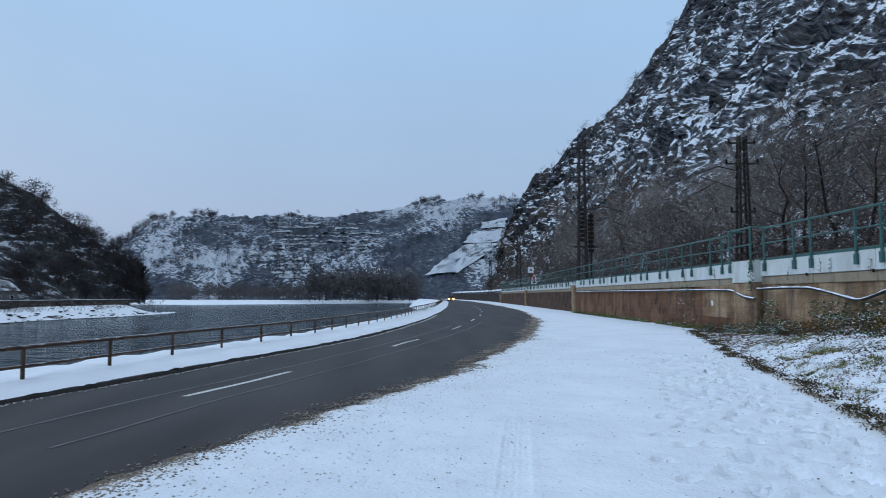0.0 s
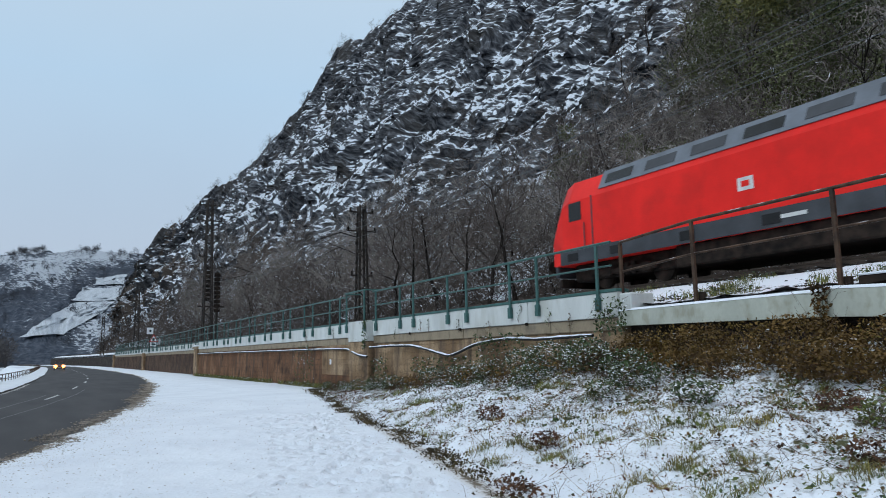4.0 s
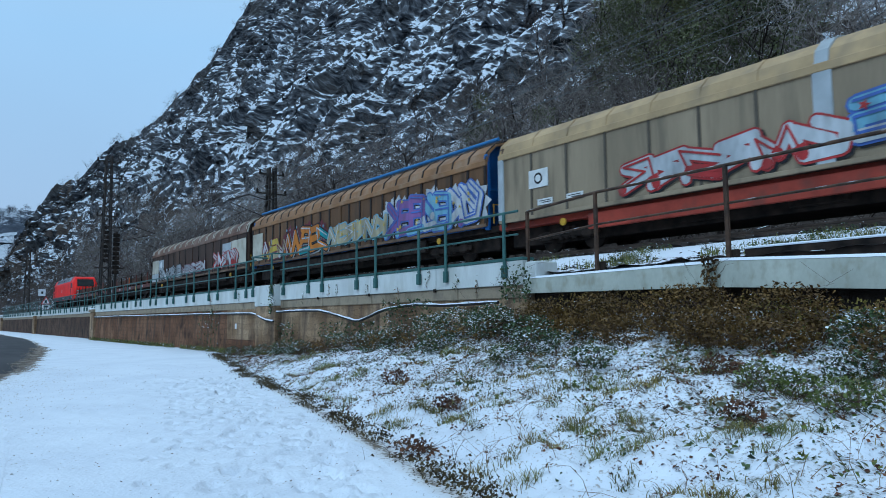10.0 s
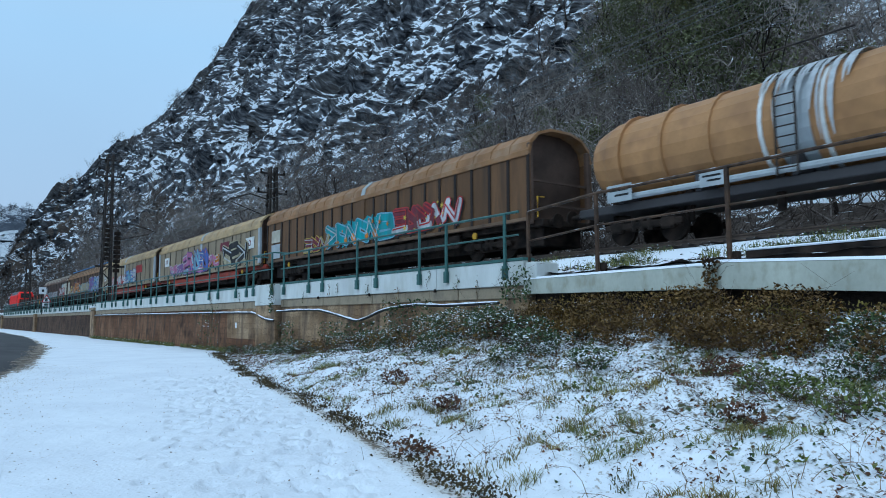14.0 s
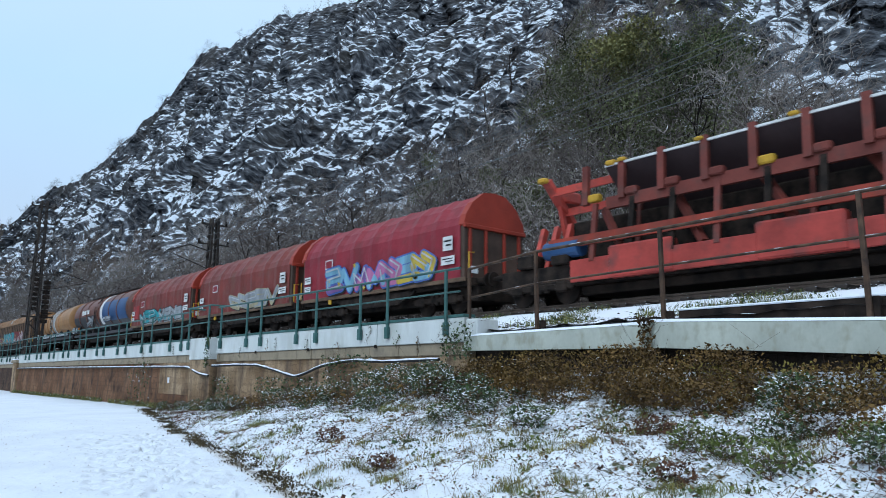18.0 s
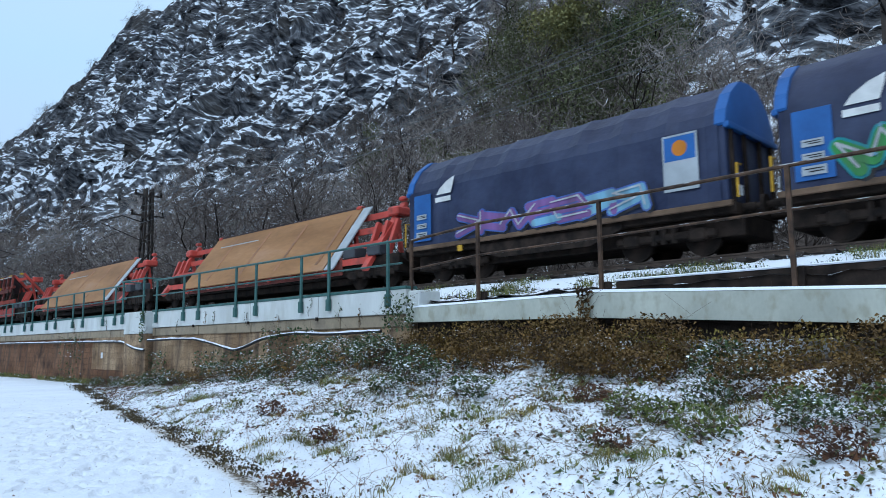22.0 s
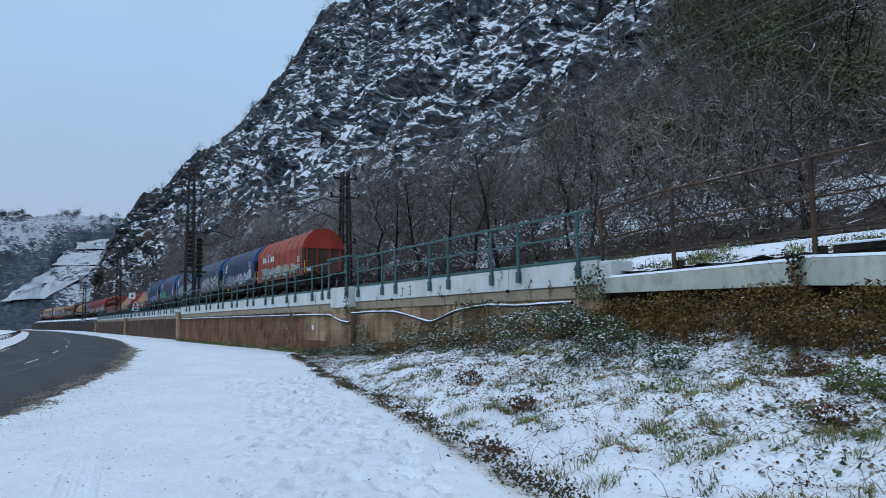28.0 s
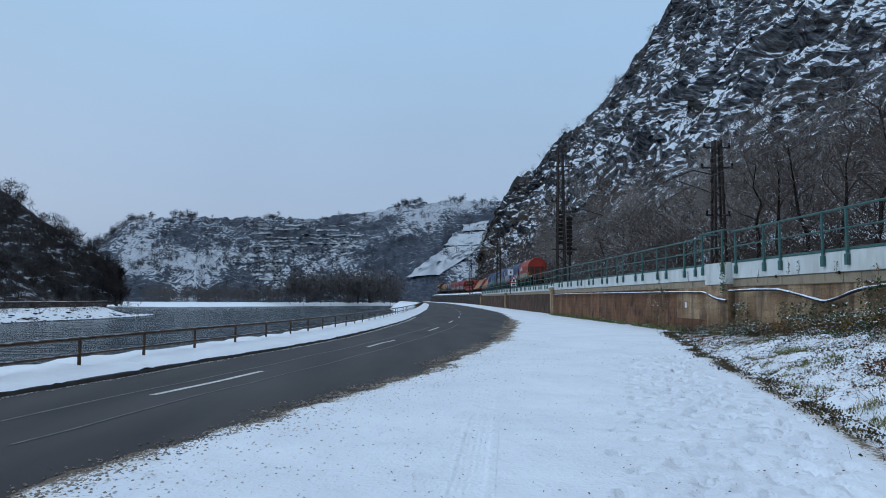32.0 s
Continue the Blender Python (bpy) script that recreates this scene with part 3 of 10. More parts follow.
def array_mesh(name, verts, faces, material, smooth=False, dirt=None):
    """A mesh from numpy arrays; all faces have one size."""
    me = bpy.data.meshes.new(name)
    verts, faces = np.asarray(verts, np.float32), np.asarray(faces, np.int32)
    k = faces.shape[1]
    me.vertices.add(len(verts))
    me.vertices.foreach_set("co", verts.ravel())
    me.loops.add(faces.size)
    me.loops.foreach_set("vertex_index", faces.ravel())
    me.polygons.add(len(faces))
    me.polygons.foreach_set("loop_start", np.arange(0, faces.size, k, dtype=np.int32))
    me.polygons.foreach_set("loop_total", np.full(len(faces), k, np.int32))
    if smooth:
        me.polygons.foreach_set("use_smooth", np.ones(len(faces), bool))
    me.update(calc_edges=True)
    me.materials.append(material)
    if dirt is not None:
        at = me.attributes.new("dirt", 'FLOAT', 'POINT')
        at.data.foreach_set("value", np.asarray(dirt, np.float32).ravel())
    return me


def grid_faces(nu, nv):
    i = np.arange((nu - 1) * (nv - 1))
    a = (i // (nv - 1)) * nv + i % (nv - 1)
    return np.stack([a, a + nv, a + nv + 1, a + 1], 1)


def hash01(ix, iy, iz):
    h = (ix.astype(np.int64) * 374761393 + iy.astype(np.int64) * 668265263 + iz.astype(np.int64) * 2147483647) & 0xFFFFFFFF
    h = ((h ^ (h >> 13)) * 1274126177) & 0xFFFFFFFF
    h = ((h ^ (h >> 16)) * 2246822519) & 0xFFFFFFFF
    return ((h ^ (h >> 15)) & 0xFFFFFF) / float(0xFFFFFF)


def vnoise(x, y, z=0.0):
    """Smooth value noise, -1 to 1, on arrays."""
    x, y = np.asarray(x, float), np.asarray(y, float)
    z = np.zeros_like(x) + z
    ix, iy, iz = np.floor(x), np.floor(y), np.floor(z)
    fx, fy, fz = x - ix, y - iy, z - iz
    fx, fy, fz = (f * f * (3 - 2 * f) for f in (fx, fy, fz))
    out = 0
    for dx in (0, 1):
        for dy in (0, 1):
            for dz in (0, 1):
                w = (fx if dx else 1 - fx) * (fy if dy else 1 - fy) * (fz if dz else 1 - fz)
                out = out + w * hash01(ix + dx, iy + dy, iz + dz)
    return out * 2 - 1


def fbm(x, y, z=0.0, octaves=4, gain=0.5):
    s, a = 0, 1.0
    for k in range(octaves):
        s = s + a * vnoise(x * 2**k + 17 * k, y * 2**k - 31 * k, np.asarray(z) * 2**k + 7 * k)
        a *= gain
    return s


def lerp_table(rows):
    """A smooth curve through rows of (y, value)."""
    ys = np.arange(-320, 640, 0.5)
    raw = np.interp(ys, [r[0] for r in rows], [r[1] for r in rows])
    k = np.hanning(13)
    soft = np.convolve(np.pad(raw, 6, mode="edge"), k / k.sum(), mode="valid")
    return lambda v: np.interp(v, ys, soft)


# ---- plan: the lines along the valley, x as a function of y ----
BEND_Y, BEND_R, BACK_R = 180.0, 1000.0, 400.0


def bend(y):
    """How far the road, wall and line have swung to the left at y."""
    y = np.asarray(y, float)
    d = np.clip(y - BEND_Y, 0, 120)
    left = -(BEND_R - np.sqrt(BEND_R**2 - d**2))
    # Beyond 300 m it swings back to the right behind the cliff.
    a = math.asin(120 / BEND_R)
    e = np.clip(y, 300, 640) - (300 + BACK_R * math.sin(a))
    return left + BACK_R * math.cos(a) - np.sqrt(BACK_R**2 - e**2)


road_left = lerp_table([(-300, -60), (-60, -17), (-10, -9.6), (4, -7.9), (8, -7.4), (11.3, -6.85), (13.8, -6.28), (18, -5.45), (22.7, -4.35), (28.7, -3.2), (38, -2.2), (50, -1.2), (72, -0.2), (100, 0.65), (145, 1.2), (180, 1.5), (600, 1.5)])
road_right = lerp_table([(-300, -54), (-60, -11), (-10, -4.8), (2, -3.8), (6.2, -3.3), (8.6, -2.57), (11.3, -1.6), (13.3, -0.87), (16.1, 0.2), (23.1, 1.9), (31.8, 3.7), (45.4, 5.7), (58, 7.0), (76, 8.4), (90, 8.9), (110, 9.1), (150, 8.8), (180, 8.4), (600, 8.4)])
road_mid = lerp_table([(-300, -57), (-60, -14), (-10, -7.2), (4, -5.8), (12, -4.3), (15.8, -3.35), (23.5, -1.77), (27.9, -0.92), (36, 0.45), (41, 1.15), (60, 3.1), (80, 4.3), (100, 4.75), (145, 4.9), (600, 4.9)])
ditch = lerp_table([(-300, 3.0), (-10, 3.0), (0, 3.2), (4, 4.0), (5.8, 4.45), (7.3, 4.9), (9.3, 5.43), (11.6, 6.05), (13.2, 6.4), (16, 7.1), (20.3, 8.0), (30, 10.6), (38, 12.4), (40, 12.7), (69, 12.7), (72, 13.3), (600, 13.3)])
bank_top = lerp_table([(-300, 0.6), (-12, 0.7), (2.8, 1.30), (8, 1.50), (13.4, 1.55), (14.85, 1.45), (17.8, 1.12), (21.9, 0.8), (25.5, 0.52), (33.4, 0.06), (38, 0.03), (600, 0.03)])
RAIL_Z, TRACK_X, WALL_X, FAR_WALL_X = 3.72, 18.0, 12.8, 13.4

# ---- large structure ----


def ground_height(x, y):
    """The lie of the land under road, path, line, river and banks."""
    xb = x - bend(y)
    left, top = road_left(y), bank_top(y)
    z = np.full_like(x, -0.16)
    t = np.clip((left - 2.6 - xb) / 9.0, 0, 1)
    z = z - 6.5 * t * t * (3 - 2 * t)
    wall = np.where(y > 71, FAR_WALL_X, WALL_X)
    t = np.clip((xb - wall - np.where(y > 150, 1.0, 0.15)) / 0.3, 0, 1)
    z = np.where(xb > wall - 0.4, z * (1 - t) + 2.75 * t, z)
    t = np.clip((xb - 10.0) / 3.4, 0, 1)
    z = np.where((y < 13.2) & (xb > 9.5), np.maximum(z, -0.8 + 3.4 * np.clip((xb - 11.6) / 2.0, 0, 1)), z)
    t = np.clip((xb - 13.6) / 2.6, 0, 1)
    z = np.where(xb > np.where(y > 70, 14.25, 13.5), 2.70 + 0.68 * t * t * (3 - 2 * t), z)
    z = np.where(xb > 20.5, 3.0, z)
    # Far bank and left bank.
    far = 372 + 0.95 * np.clip(x + 130, 0, 400) + 0.35 * np.clip(-130 - x, 0, 3000)
    t = np.clip((y - far) / 26.0, 0, 1)
    z = np.where(t > 0, np.maximum(z, -6.5 + 5.2 * np.sqrt(t)), z)
    edge = np.where(y < 205, -74 - 3 * np.sin(y / 17.0) - 0.03 * (y - 118), -78 - 1.05 * (y - 205))
    edge = edge + 2.5 * fbm(x / 9, y / 9, octaves=3)
    t = np.clip((edge - x) / 16.0, 0, 1)
    z = np.where((t > 0) & (y < 330), np.maximum(z, -6.5 + 5.4 * np.sqrt(t)), z)
    return z + 0.05 * fbm(x / 3, y / 3, octaves=2) * (np.abs(x) > 13.6)


gx = np.unique(np.concatenate([np.linspace(-2500, -200, 30), np.linspace(-200, -60, 64), np.linspace(-60, -14, 40), np.linspace(-14, 13.5, 56), np.linspace(13.5, 32, 38), np.linspace(32, 120, 20), np.linspace(120, 2500, 30)]))
gy = np.unique(np.concatenate([np.linspace(-2500, -60, 30), np.linspace(-60, 0, 30), np.linspace(0, 60, 80), np.linspace(60, 240, 110), np.linspace(240, 520, 70), np.linspace(520, 3000, 30)]))
GX, GY = np.meshgrid(gx, gy, indexing="ij")
GZ = ground_height(GX, GY)
ground = new("ground", array_mesh("ground", np.stack([GX, GY, GZ], -1).reshape(-1, 3), grid_faces(len(gx), len(gy)), mat("snowy_ground", (0.09, 0.075, 0.06), 0.9, scale=0.5, var=0.3, fine=6, bump=0.5, dist=0.05, snow=0.9, cover=(0.42, 0.60)), True))
tagged(ground, "snow-covered ground and river banks of a winter valley", "ground", kind="structure")

river = new("river", array_mesh("river", [(-2500, -2500, -3.5), (60, -2500, -3.5), (60, 3000, -3.5), (-2500, 3000, -3.5)], [(0, 1, 2, 3)], m_water))
tagged(river, "wide grey rippled river between snowy banks", "water", kind="structure")


def road_z(x, y):
    u = (x - road_left(y) + 0.3) / (road_right(y) + 1.6 - road_left(y))
    return -0.03 + 0.012 * fbm(x / 2, y / 2, octaves=2) - 0.03 * (2 * u - 1) ** 2


def ribbon(name, y0, y1, dy, lefts, rights, n, height, material, smooth=True, dirt=None):
    """A sheet that runs along the valley between two lines."""
    ys = np.unique(np.concatenate([np.arange(y0, min(60, y1), dy), np.arange(60, y1, max(dy, 1.0)), [y1]]))
    us = np.linspace(0, 1, n)
    Y, U = np.meshgrid(ys, us, indexing="ij")
    X = lefts(Y) * (1 - U) + rights(Y) * U
    Z = height(X, Y, U)
    return array_mesh(name, np.stack([X + bend(Y), Y, Z], -1).reshape(-1, 3), grid_faces(len(ys), n), material, smooth, None if dirt is None else dirt(X, Y, U))


road = new("road", ribbon("road", -300, 430, 0.5, lambda y: road_left(y) - 0.3, lambda y: road_right(y) + 1.3, 14, lambda x, y, u: road_z(x, y), m_asphalt))
tagged(road, "wet dark asphalt road curving along the river", "road", kind="structure")


def track_off(x, y):
    """How far a place lies from the middle of the single tyre track on the path."""
    return x - (0.40 + (y - 4.6) * 0.115)


def path_base(x, y):
    d = x - road_right(y)
    e = fbm(x / 0.45, y / 0.45, octaves=4)
    rise = np.clip((d + 0.16 + 0.20 * e) / 0.8, 0, 1)
    tread = 0.011 * fbm(x * 3.1, y * 3.1, octaves=3) + 0.022 * fbm(x / 1.8, y / 1.8, octaves=2)
    return -0.115 + 0.135 * rise**0.65 + tread * rise


# Footprints: walkers that keep their own lines along the path.
prints = []
frng = random.Random(12)
for off, way in ((0.75, 1), (1.15, 1), (1.5, -1), (1.9, 1), (2.4, -1), (1.3, -1), (0.95, 1), (0.6, 1), (1.7, -1), (0.85, -1), (2.1, 1), (1.05, 1)):
    yy, side, sway = frng.uniform(2.0, 2.7), 1, frng.uniform(0, 6)
    while yy < 21:
        xx = float(ditch(yy)) - off + 0.18 * math.sin(yy * 0.5 + sway) + side * 0.11 + frng.uniform(-0.04, 0.04)
        prints.append((xx, yy, 0.22 * way + frng.uniform(-0.25, 0.25), frng.uniform(0.05, 0.11)))
        yy, side = yy + frng.uniform(0.55, 0.8), -side


def path_height(x, y, u):
    z = path_base(x, y)
    w = track_off(x, y)
    z = z - 0.05 * np.exp(-((w / 0.14) ** 4)) * (y < 13.8) * (y > 1.2)
    if y.min() > 0.5 and y.max() < 24:
        for px, py, turn, deep in prints:
            near = (np.abs(x - px) < 0.35) & (np.abs(y - py) < 0.4)
            dx, dy = x[near] - px, y[near] - py
            c, s = math.cos(turn), math.sin(turn)
            a, b = dx * c + dy * s, dy * c - dx * s
            r = (a / 0.075) ** 2 + (b / 0.155) ** 2
            z[near] += -deep * np.exp(-(r**4)) + deep * 0.3 * np.exp(-((r - 1.9) ** 2) * 1.5)
    return z


def path_dirt(x, y, u):
    d = x - road_right(y)
    c = x - ditch(y)
    e = 0.25 * fbm(x / 0.7, y / 0.7, octaves=3)
    return np.clip(0.52 - (d + 0.1 + 1.2 * e) / 1.0, 0, 0.60) + 0.30 * np.exp(-np.clip(d, 0, 9) / 0.9) + 0.46 * np.exp(-((c / 0.20) ** 2)) * np.clip((34 - y) / 20, 0.2, 1)


def path_right(y):
    return np.maximum(ditch(y) + 0.5, road_right(y) + 0.5)


def path_left(y):
    return road_right(y) - 0.6


for name, y0, y1, dy, cols, label in (("pavement_near", 1.0, 20.01, 0.07, 130, "snow-covered footpath with footprints and a tyre track"), ("pavement_behind", -60.0, 1.01, 0.4, 60, "snow-covered footpath beside the road"), ("pavement_far", 20.0, 330.0, 0.25, 56, "wide snow-covered footpath running along the retaining wall")):
    sheet = new(name, ribbon(name, y0, y1, dy, path_left, path_right, cols, path_height, m_path, dirt=path_dirt))
    tagged(sheet, label, "footpath", kind="structure")
# Tyre track pressed into the snow, with its tread blocks.
ty, tw = np.meshgrid(np.arange(1.4, 13.6, 0.016), np.linspace(-0.24, 0.24, 41), indexing="ij")
tx = 0.40 + (ty - 4.6) * 0.115 + tw
deep = np.exp(-((tw / 0.145) ** 8)) * np.clip((13.4 - ty) / 7, 0, 1) * np.clip(0.75 + 0.5 * fbm(tx, ty, octaves=2), 0.3, 1)
ribs = np.sin((ty + np.abs(tw) * 0.9) * 2 * math.pi / 0.075) * 0.5 + np.cos(tw * 2 * math.pi / 0.066) * 0.6
tz = path_base(tx, ty) + 0.004 - deep * (0.014 + 0.0035 * ribs) + 0.004 * np.exp(-(((np.abs(tw) - 0.165) / 0.03) ** 2)) * (deep.max(1, keepdims=True)) + 0.003 * vnoise(tx * 45, ty * 45)
tyre_track = new("tyre_track", array_mesh("tyre_track", np.stack([tx, ty, tz], -1).reshape(-1, 3), grid_faces(*ty.shape)[:, ::-1], m_path, True, path_dirt(tx, ty, 0)))
tagged(tyre_track, "single ribbed tyre track pressed into the snowy path", "tyre track", kind="structure")


def bank_height(x, y, u):
    top = bank_top(y)
    rise = np.clip((u - 0.04) / 0.96, 0, 1)
    z = -0.12 * np.exp(-(((u - 0.03) / 0.05) ** 2)) + top * (0.25 * rise + 0.75 * rise**1.15)
    lump = 0.13 * fbm(x / 1.1, y / 1.1, octaves=3) + 0.06 * fbm(x * 2.2, y * 2.2, octaves=3) + 0.05 * fbm(x * 6.0, y * 6.0, octaves=2)
    return z + lump * np.clip(top, 0.15, 1) * np.clip(u * 8, 0, 1) - 0.05


def bank_dirt(x, y, u):
    return 0.50 * np.exp(-(((u - 0.02) / 0.035) ** 2)) * np.clip(0.8 + fbm(y / 0.8, x * 0, octaves=2), 0, 1) + 0.22 + 0.14 * np.clip(u * 2, 0, 1) + 0.12 * fbm(x / 2.5, y / 2.5, octaves=2) + 0.25 * np.clip((u - 0.85) / 0.15, 0, 1)


bank = new("ground", ribbon("embankment", -14, 42, 0.09, ditch, lambda y: np.full_like(y, 13.0), 120, bank_height, m_bank, dirt=bank_dirt))
tagged(bank, "snowy embankment slope with withered grass and leaf litter", "embankment", kind="structure")

# Verge on the river side: a kerb and the snow on it.
# Kerb top and face share one dark tone.
kerb = new("kerb", ribbon("kerb", -60, 330, 0.5, lambda y: road_left(y) - 0.18, lambda y: road_left(y) - 0.02 + 0.0 * y, 6, lambda x, y, u: np.where(u > 0.9, -0.12, 0.012), mat("dark_kerbstone", (0.05, 0.048, 0.046), 0.85, scale=2, var=0.4, bump=0.4), False))
tagged(kerb, "dark kerbstones along the road edge", "kerb", kind="structure")
verge = new("ground", ribbon("verge", -60, 330, 0.25, lambda y: road_left(y) - 3.4, lambda y: road_left(y) - 0.06, 16, lambda x, y, u: 0.055 + 0.05 * fbm(x / 0.8, y / 0.8, octaves=3) + 0.025 * fbm(x * 3, y * 3, octaves=2) + 0.10 * np.sin(np.clip(u, 0, 1) * 3.14) - 1.1 * np.clip(0.25 - u, 0, 1) ** 1.2 - 0.05 * (u > 0.98), m_snow))
tagged(verge, "strip of fresh snow on the riverside verge", "snow verge", kind="structure")


def dash(y0, y1, x_of, w, name="road_marking"):
    ys = np.linspace(y0, y1, 6)
    me = Mesh()
    zs = road_z(x_of(ys), ys) + 0.007
    xs = x_of(ys) + bend(ys)
    me.add([(x - w / 2, y, z) for x, y, z in zip(xs, ys, zs)] + [(x + w / 2, y, z) for x, y, z in zip(xs, ys, zs)], [(k, k + 6, k + 7, k + 1) for k in range(5)])
    return me


for k in range(16):
    y0 = 0.0 + 12.0 * k
    ob = part("road_marking", dash(y0, y0 + 3.9, road_mid, 0.13), m_line, None)
    tagged(ob, "white painted dash on the wet road", "road marking", "centre line dashes", "structure")
m_faint = mat("worn_road_paint", (0.14, 0.135, 0.13), 0.5, spec=0.25, scale=3, var=0.5, fine=30, bump=0.05)
for y0, y1, off, w in ((-6, 40, -0.55, 0.06), (8, 46, 0.75, 0.05)):
    ys = np.linspace(y0, y1, 40)
    me = Mesh()
    xs = road_mid(ys) + off
    zs = road_z(xs, ys) + 0.006
    me.add([(x - w / 2, y, z) for x, y, z in zip(xs, ys, zs)] + [(x + w / 2, y, z) for x, y, z in zip(xs, ys, zs)], [(k, k + 40, k + 41, k + 1) for k in range(39)])
    tagged(part("road_marking", me, m_faint, None), "faded worn line on the asphalt", "road marking", kind="structure")


# ---- the retaining wall ----
def wall_section(name, y0, y1, x, zb, zt, batter, material, label, thick=0.6, n=1, courses=False):
    """A battered wall with thickness, following the bend."""
    ys = np.linspace(y0, y1, n + 1)
    xs = x + bend(ys)
    me = Mesh()
    rings = []
    for px, py in zip(xs, ys):
        rings.append([(px - batter, py, zb), (px + thick, py, zb), (px + thick, py, zt), (px, py, zt)])
    me.loft(rings)
    ob = part(name, me, material, None)
    return tagged(ob, label, "retaining wall", kind="structure")


wall_1 = wall_section("wall_near", 13.4, 29.0, WALL_X + 0.02, -0.4, 2.12, 0.10, m_wall_tan, "weathered tan retaining wall below the railway", n=4)
wall_2 = wall_section("wall_middle", 31.0, 69.0, WALL_X + 0.02, -0.4, 2.12, 0.14, m_wall_brown, "brown stone retaining wall below the railway", n=6)
wall_3 = wall_section("wall_far", 70.6, 165.0, FAR_WALL_X + 0.02, -0.4, 2.3, 0.14, m_wall_far, "brown retaining wall farther along the line", n=8)
wall_section("wall_distant", 165.2, 420.0, FAR_WALL_X + 0.05, -0.4, 2.35, 0.12, m_wall_dark, "dark damp stone wall along the far bend", n=40)


def wall_part(name, wall, me, material, label=""):
    return part(name, me, material, wall, label)


# Sandstone ledge courses on top of the walls.
rng = random.Random(4)
for wall, y0, y1, x in ((wall_1, 13.4, 28.9, WALL_X), (wall_2, 31.0, 69.0, WALL_X), (wall_3, 70.6, 165.0, FAR_WALL_X)):
    y = y0
    while y < y1 - 0.3:
        w = min(rng.uniform(0.8, 1.5) * (1 if y < 69 else 2.5), y1 - y)
        me = Mesh().box(x - 0.03 - rng.uniform(0, 0.03), x + 0.5, y + 0.008, y + w - 0.008, 2.10, 2.42, 0.02)
        wall_part("ledge_stone", wall, me, m_ledge)
        y += w
# White parapet panels.
for wall, y0, y1, x in ((wall_1, 13.45, 28.8, WALL_X), (wall_2, 31.0, 69.0, WALL_X), (wall_3, 70.6, 164.8, FAR_WALL_X)):
    n = round((y1 - y0) / 3.9)
    for k in range(n):
        a, b = y0 + (y1 - y0) * k / n, y0 + (y1 - y0) * (k + 1) / n
        wall_part("parapet_panel", wall, Mesh().box(x - 0.10, x + 0.28, a + 0.012, b - 0.012, 2.43, 3.06, 0.015), m_white)
        wall_part("parapet_cap", wall, Mesh().box(x - 0.12, x + 0.30, a + 0.004, b - 0.004, 3.06, 3.14, 0.01), m_green)
# The block that carries a mast, and the pillar.
block = part("wall_block", Mesh().box(WALL_X - 0.32, WALL_X + 0.9, 28.82, 30.98, -0.4, 2.2, 0.03), m_wall_tan, None)
tagged(block, "tan masonry block in the retaining wall below a mast", "wall pier", kind="structure")
part("parapet_panel", Mesh().box(WALL_X - 0.36, WALL_X + 0.9, 28.80, 31.0, 2.2, 3.10, 0.02), m_white, block, "white concrete cap block")
part("stained_wall_face", Mesh().box(WALL_X - 0.06, WALL_X + 0.0, 31.02, 35.4, -0.3, 2.10, 0.02), m_wall_tan, wall_2, "pale tan render patch")
pier = part("wall_pillar", Mesh().box(WALL_X - 0.22, FAR_WALL_X + 0.8, 69.02, 70.58, -0.4, 2.45, 0.04), m_wall_tan, None)
tagged(pier, "stone pillar at a step in the retaining wall", "wall pier", kind="structure")
part("cap_stone", Mesh().box(WALL_X - 0.34, FAR_WALL_X + 0.9, 68.9, 70.7, 2.45, 2.68, 0.04), m_ledge, pier)
part("cap_stone", Mesh().box(WALL_X - 0.28, FAR_WALL_X + 0.8, 69.0, 70.6, 2.68, 2.80, 0.04), m_snow, pier, "snow on the pillar cap")
for y, hh in ((114.5, 2.5), (165.1, 2.6)):
    tagged(part("wall_pillar", Mesh().box(FAR_WALL_X - 0.35, FAR_WALL_X + 0.5, y - 0.9, y + 0.9, -0.4, hh, 0.05), m_wall_tan, None), "pale buttress in the retaining wall", "wall pier", kind="structure")
part("wall_plate", Mesh().box(WALL_X - 0.075, WALL_X - 0.062, 34.02, 34.24, 1.18, 1.44, 0.004), m_plate, wall_2, "small white enamel plate")
# Drain slots and rust streak bolts under the panels.
for y in np.arange(17.35, 28, 3.9):
    wall_part("panel_bolt", wall_1, Mesh().box(WALL_X - 0.125, WALL_X - 0.09, y - 0.05, y + 0.05, 2.36, 2.46, 0.005), m_iron)


# ---- green railing ----
def green_railing(y0, y1, x, posts, ztop=4.35, label="", gate=None):
    rail = thing("railing", label or "green painted steel railing on the white parapet", "railing", "green parapet railings")
    ys = np.linspace(y0, y1, max(2, int((y1 - y0) / 4)))
    for name, z, r in (("top_rail", ztop - 0.03, 0.035), ("middle_rail", 3.72, 0.026)):
        part(name, Mesh().run([(x + float(bend(a)), a, z) for a in ys], r), m_green, rail)
    for y in posts:
        xx = x + float(bend(y))
        me = Mesh().box(xx - 0.03, xx + 0.03, y - 0.045, y + 0.045, 2.78, ztop - 0.04, 0.008)
        post = part("post", me, m_green, rail)
        part("foot_plate", Mesh().box(xx - 0.06, xx + 0.045, y - 0.075, y + 0.075, 2.62, 2.95, 0.01), m_green, post)
    return rail


RX = WALL_X - 0.16
green_railing(13.55, 28.6, RX, [14.1, 16.7, 18.1, 20.7, 22.0, 24.7, 25.9, 28.3])
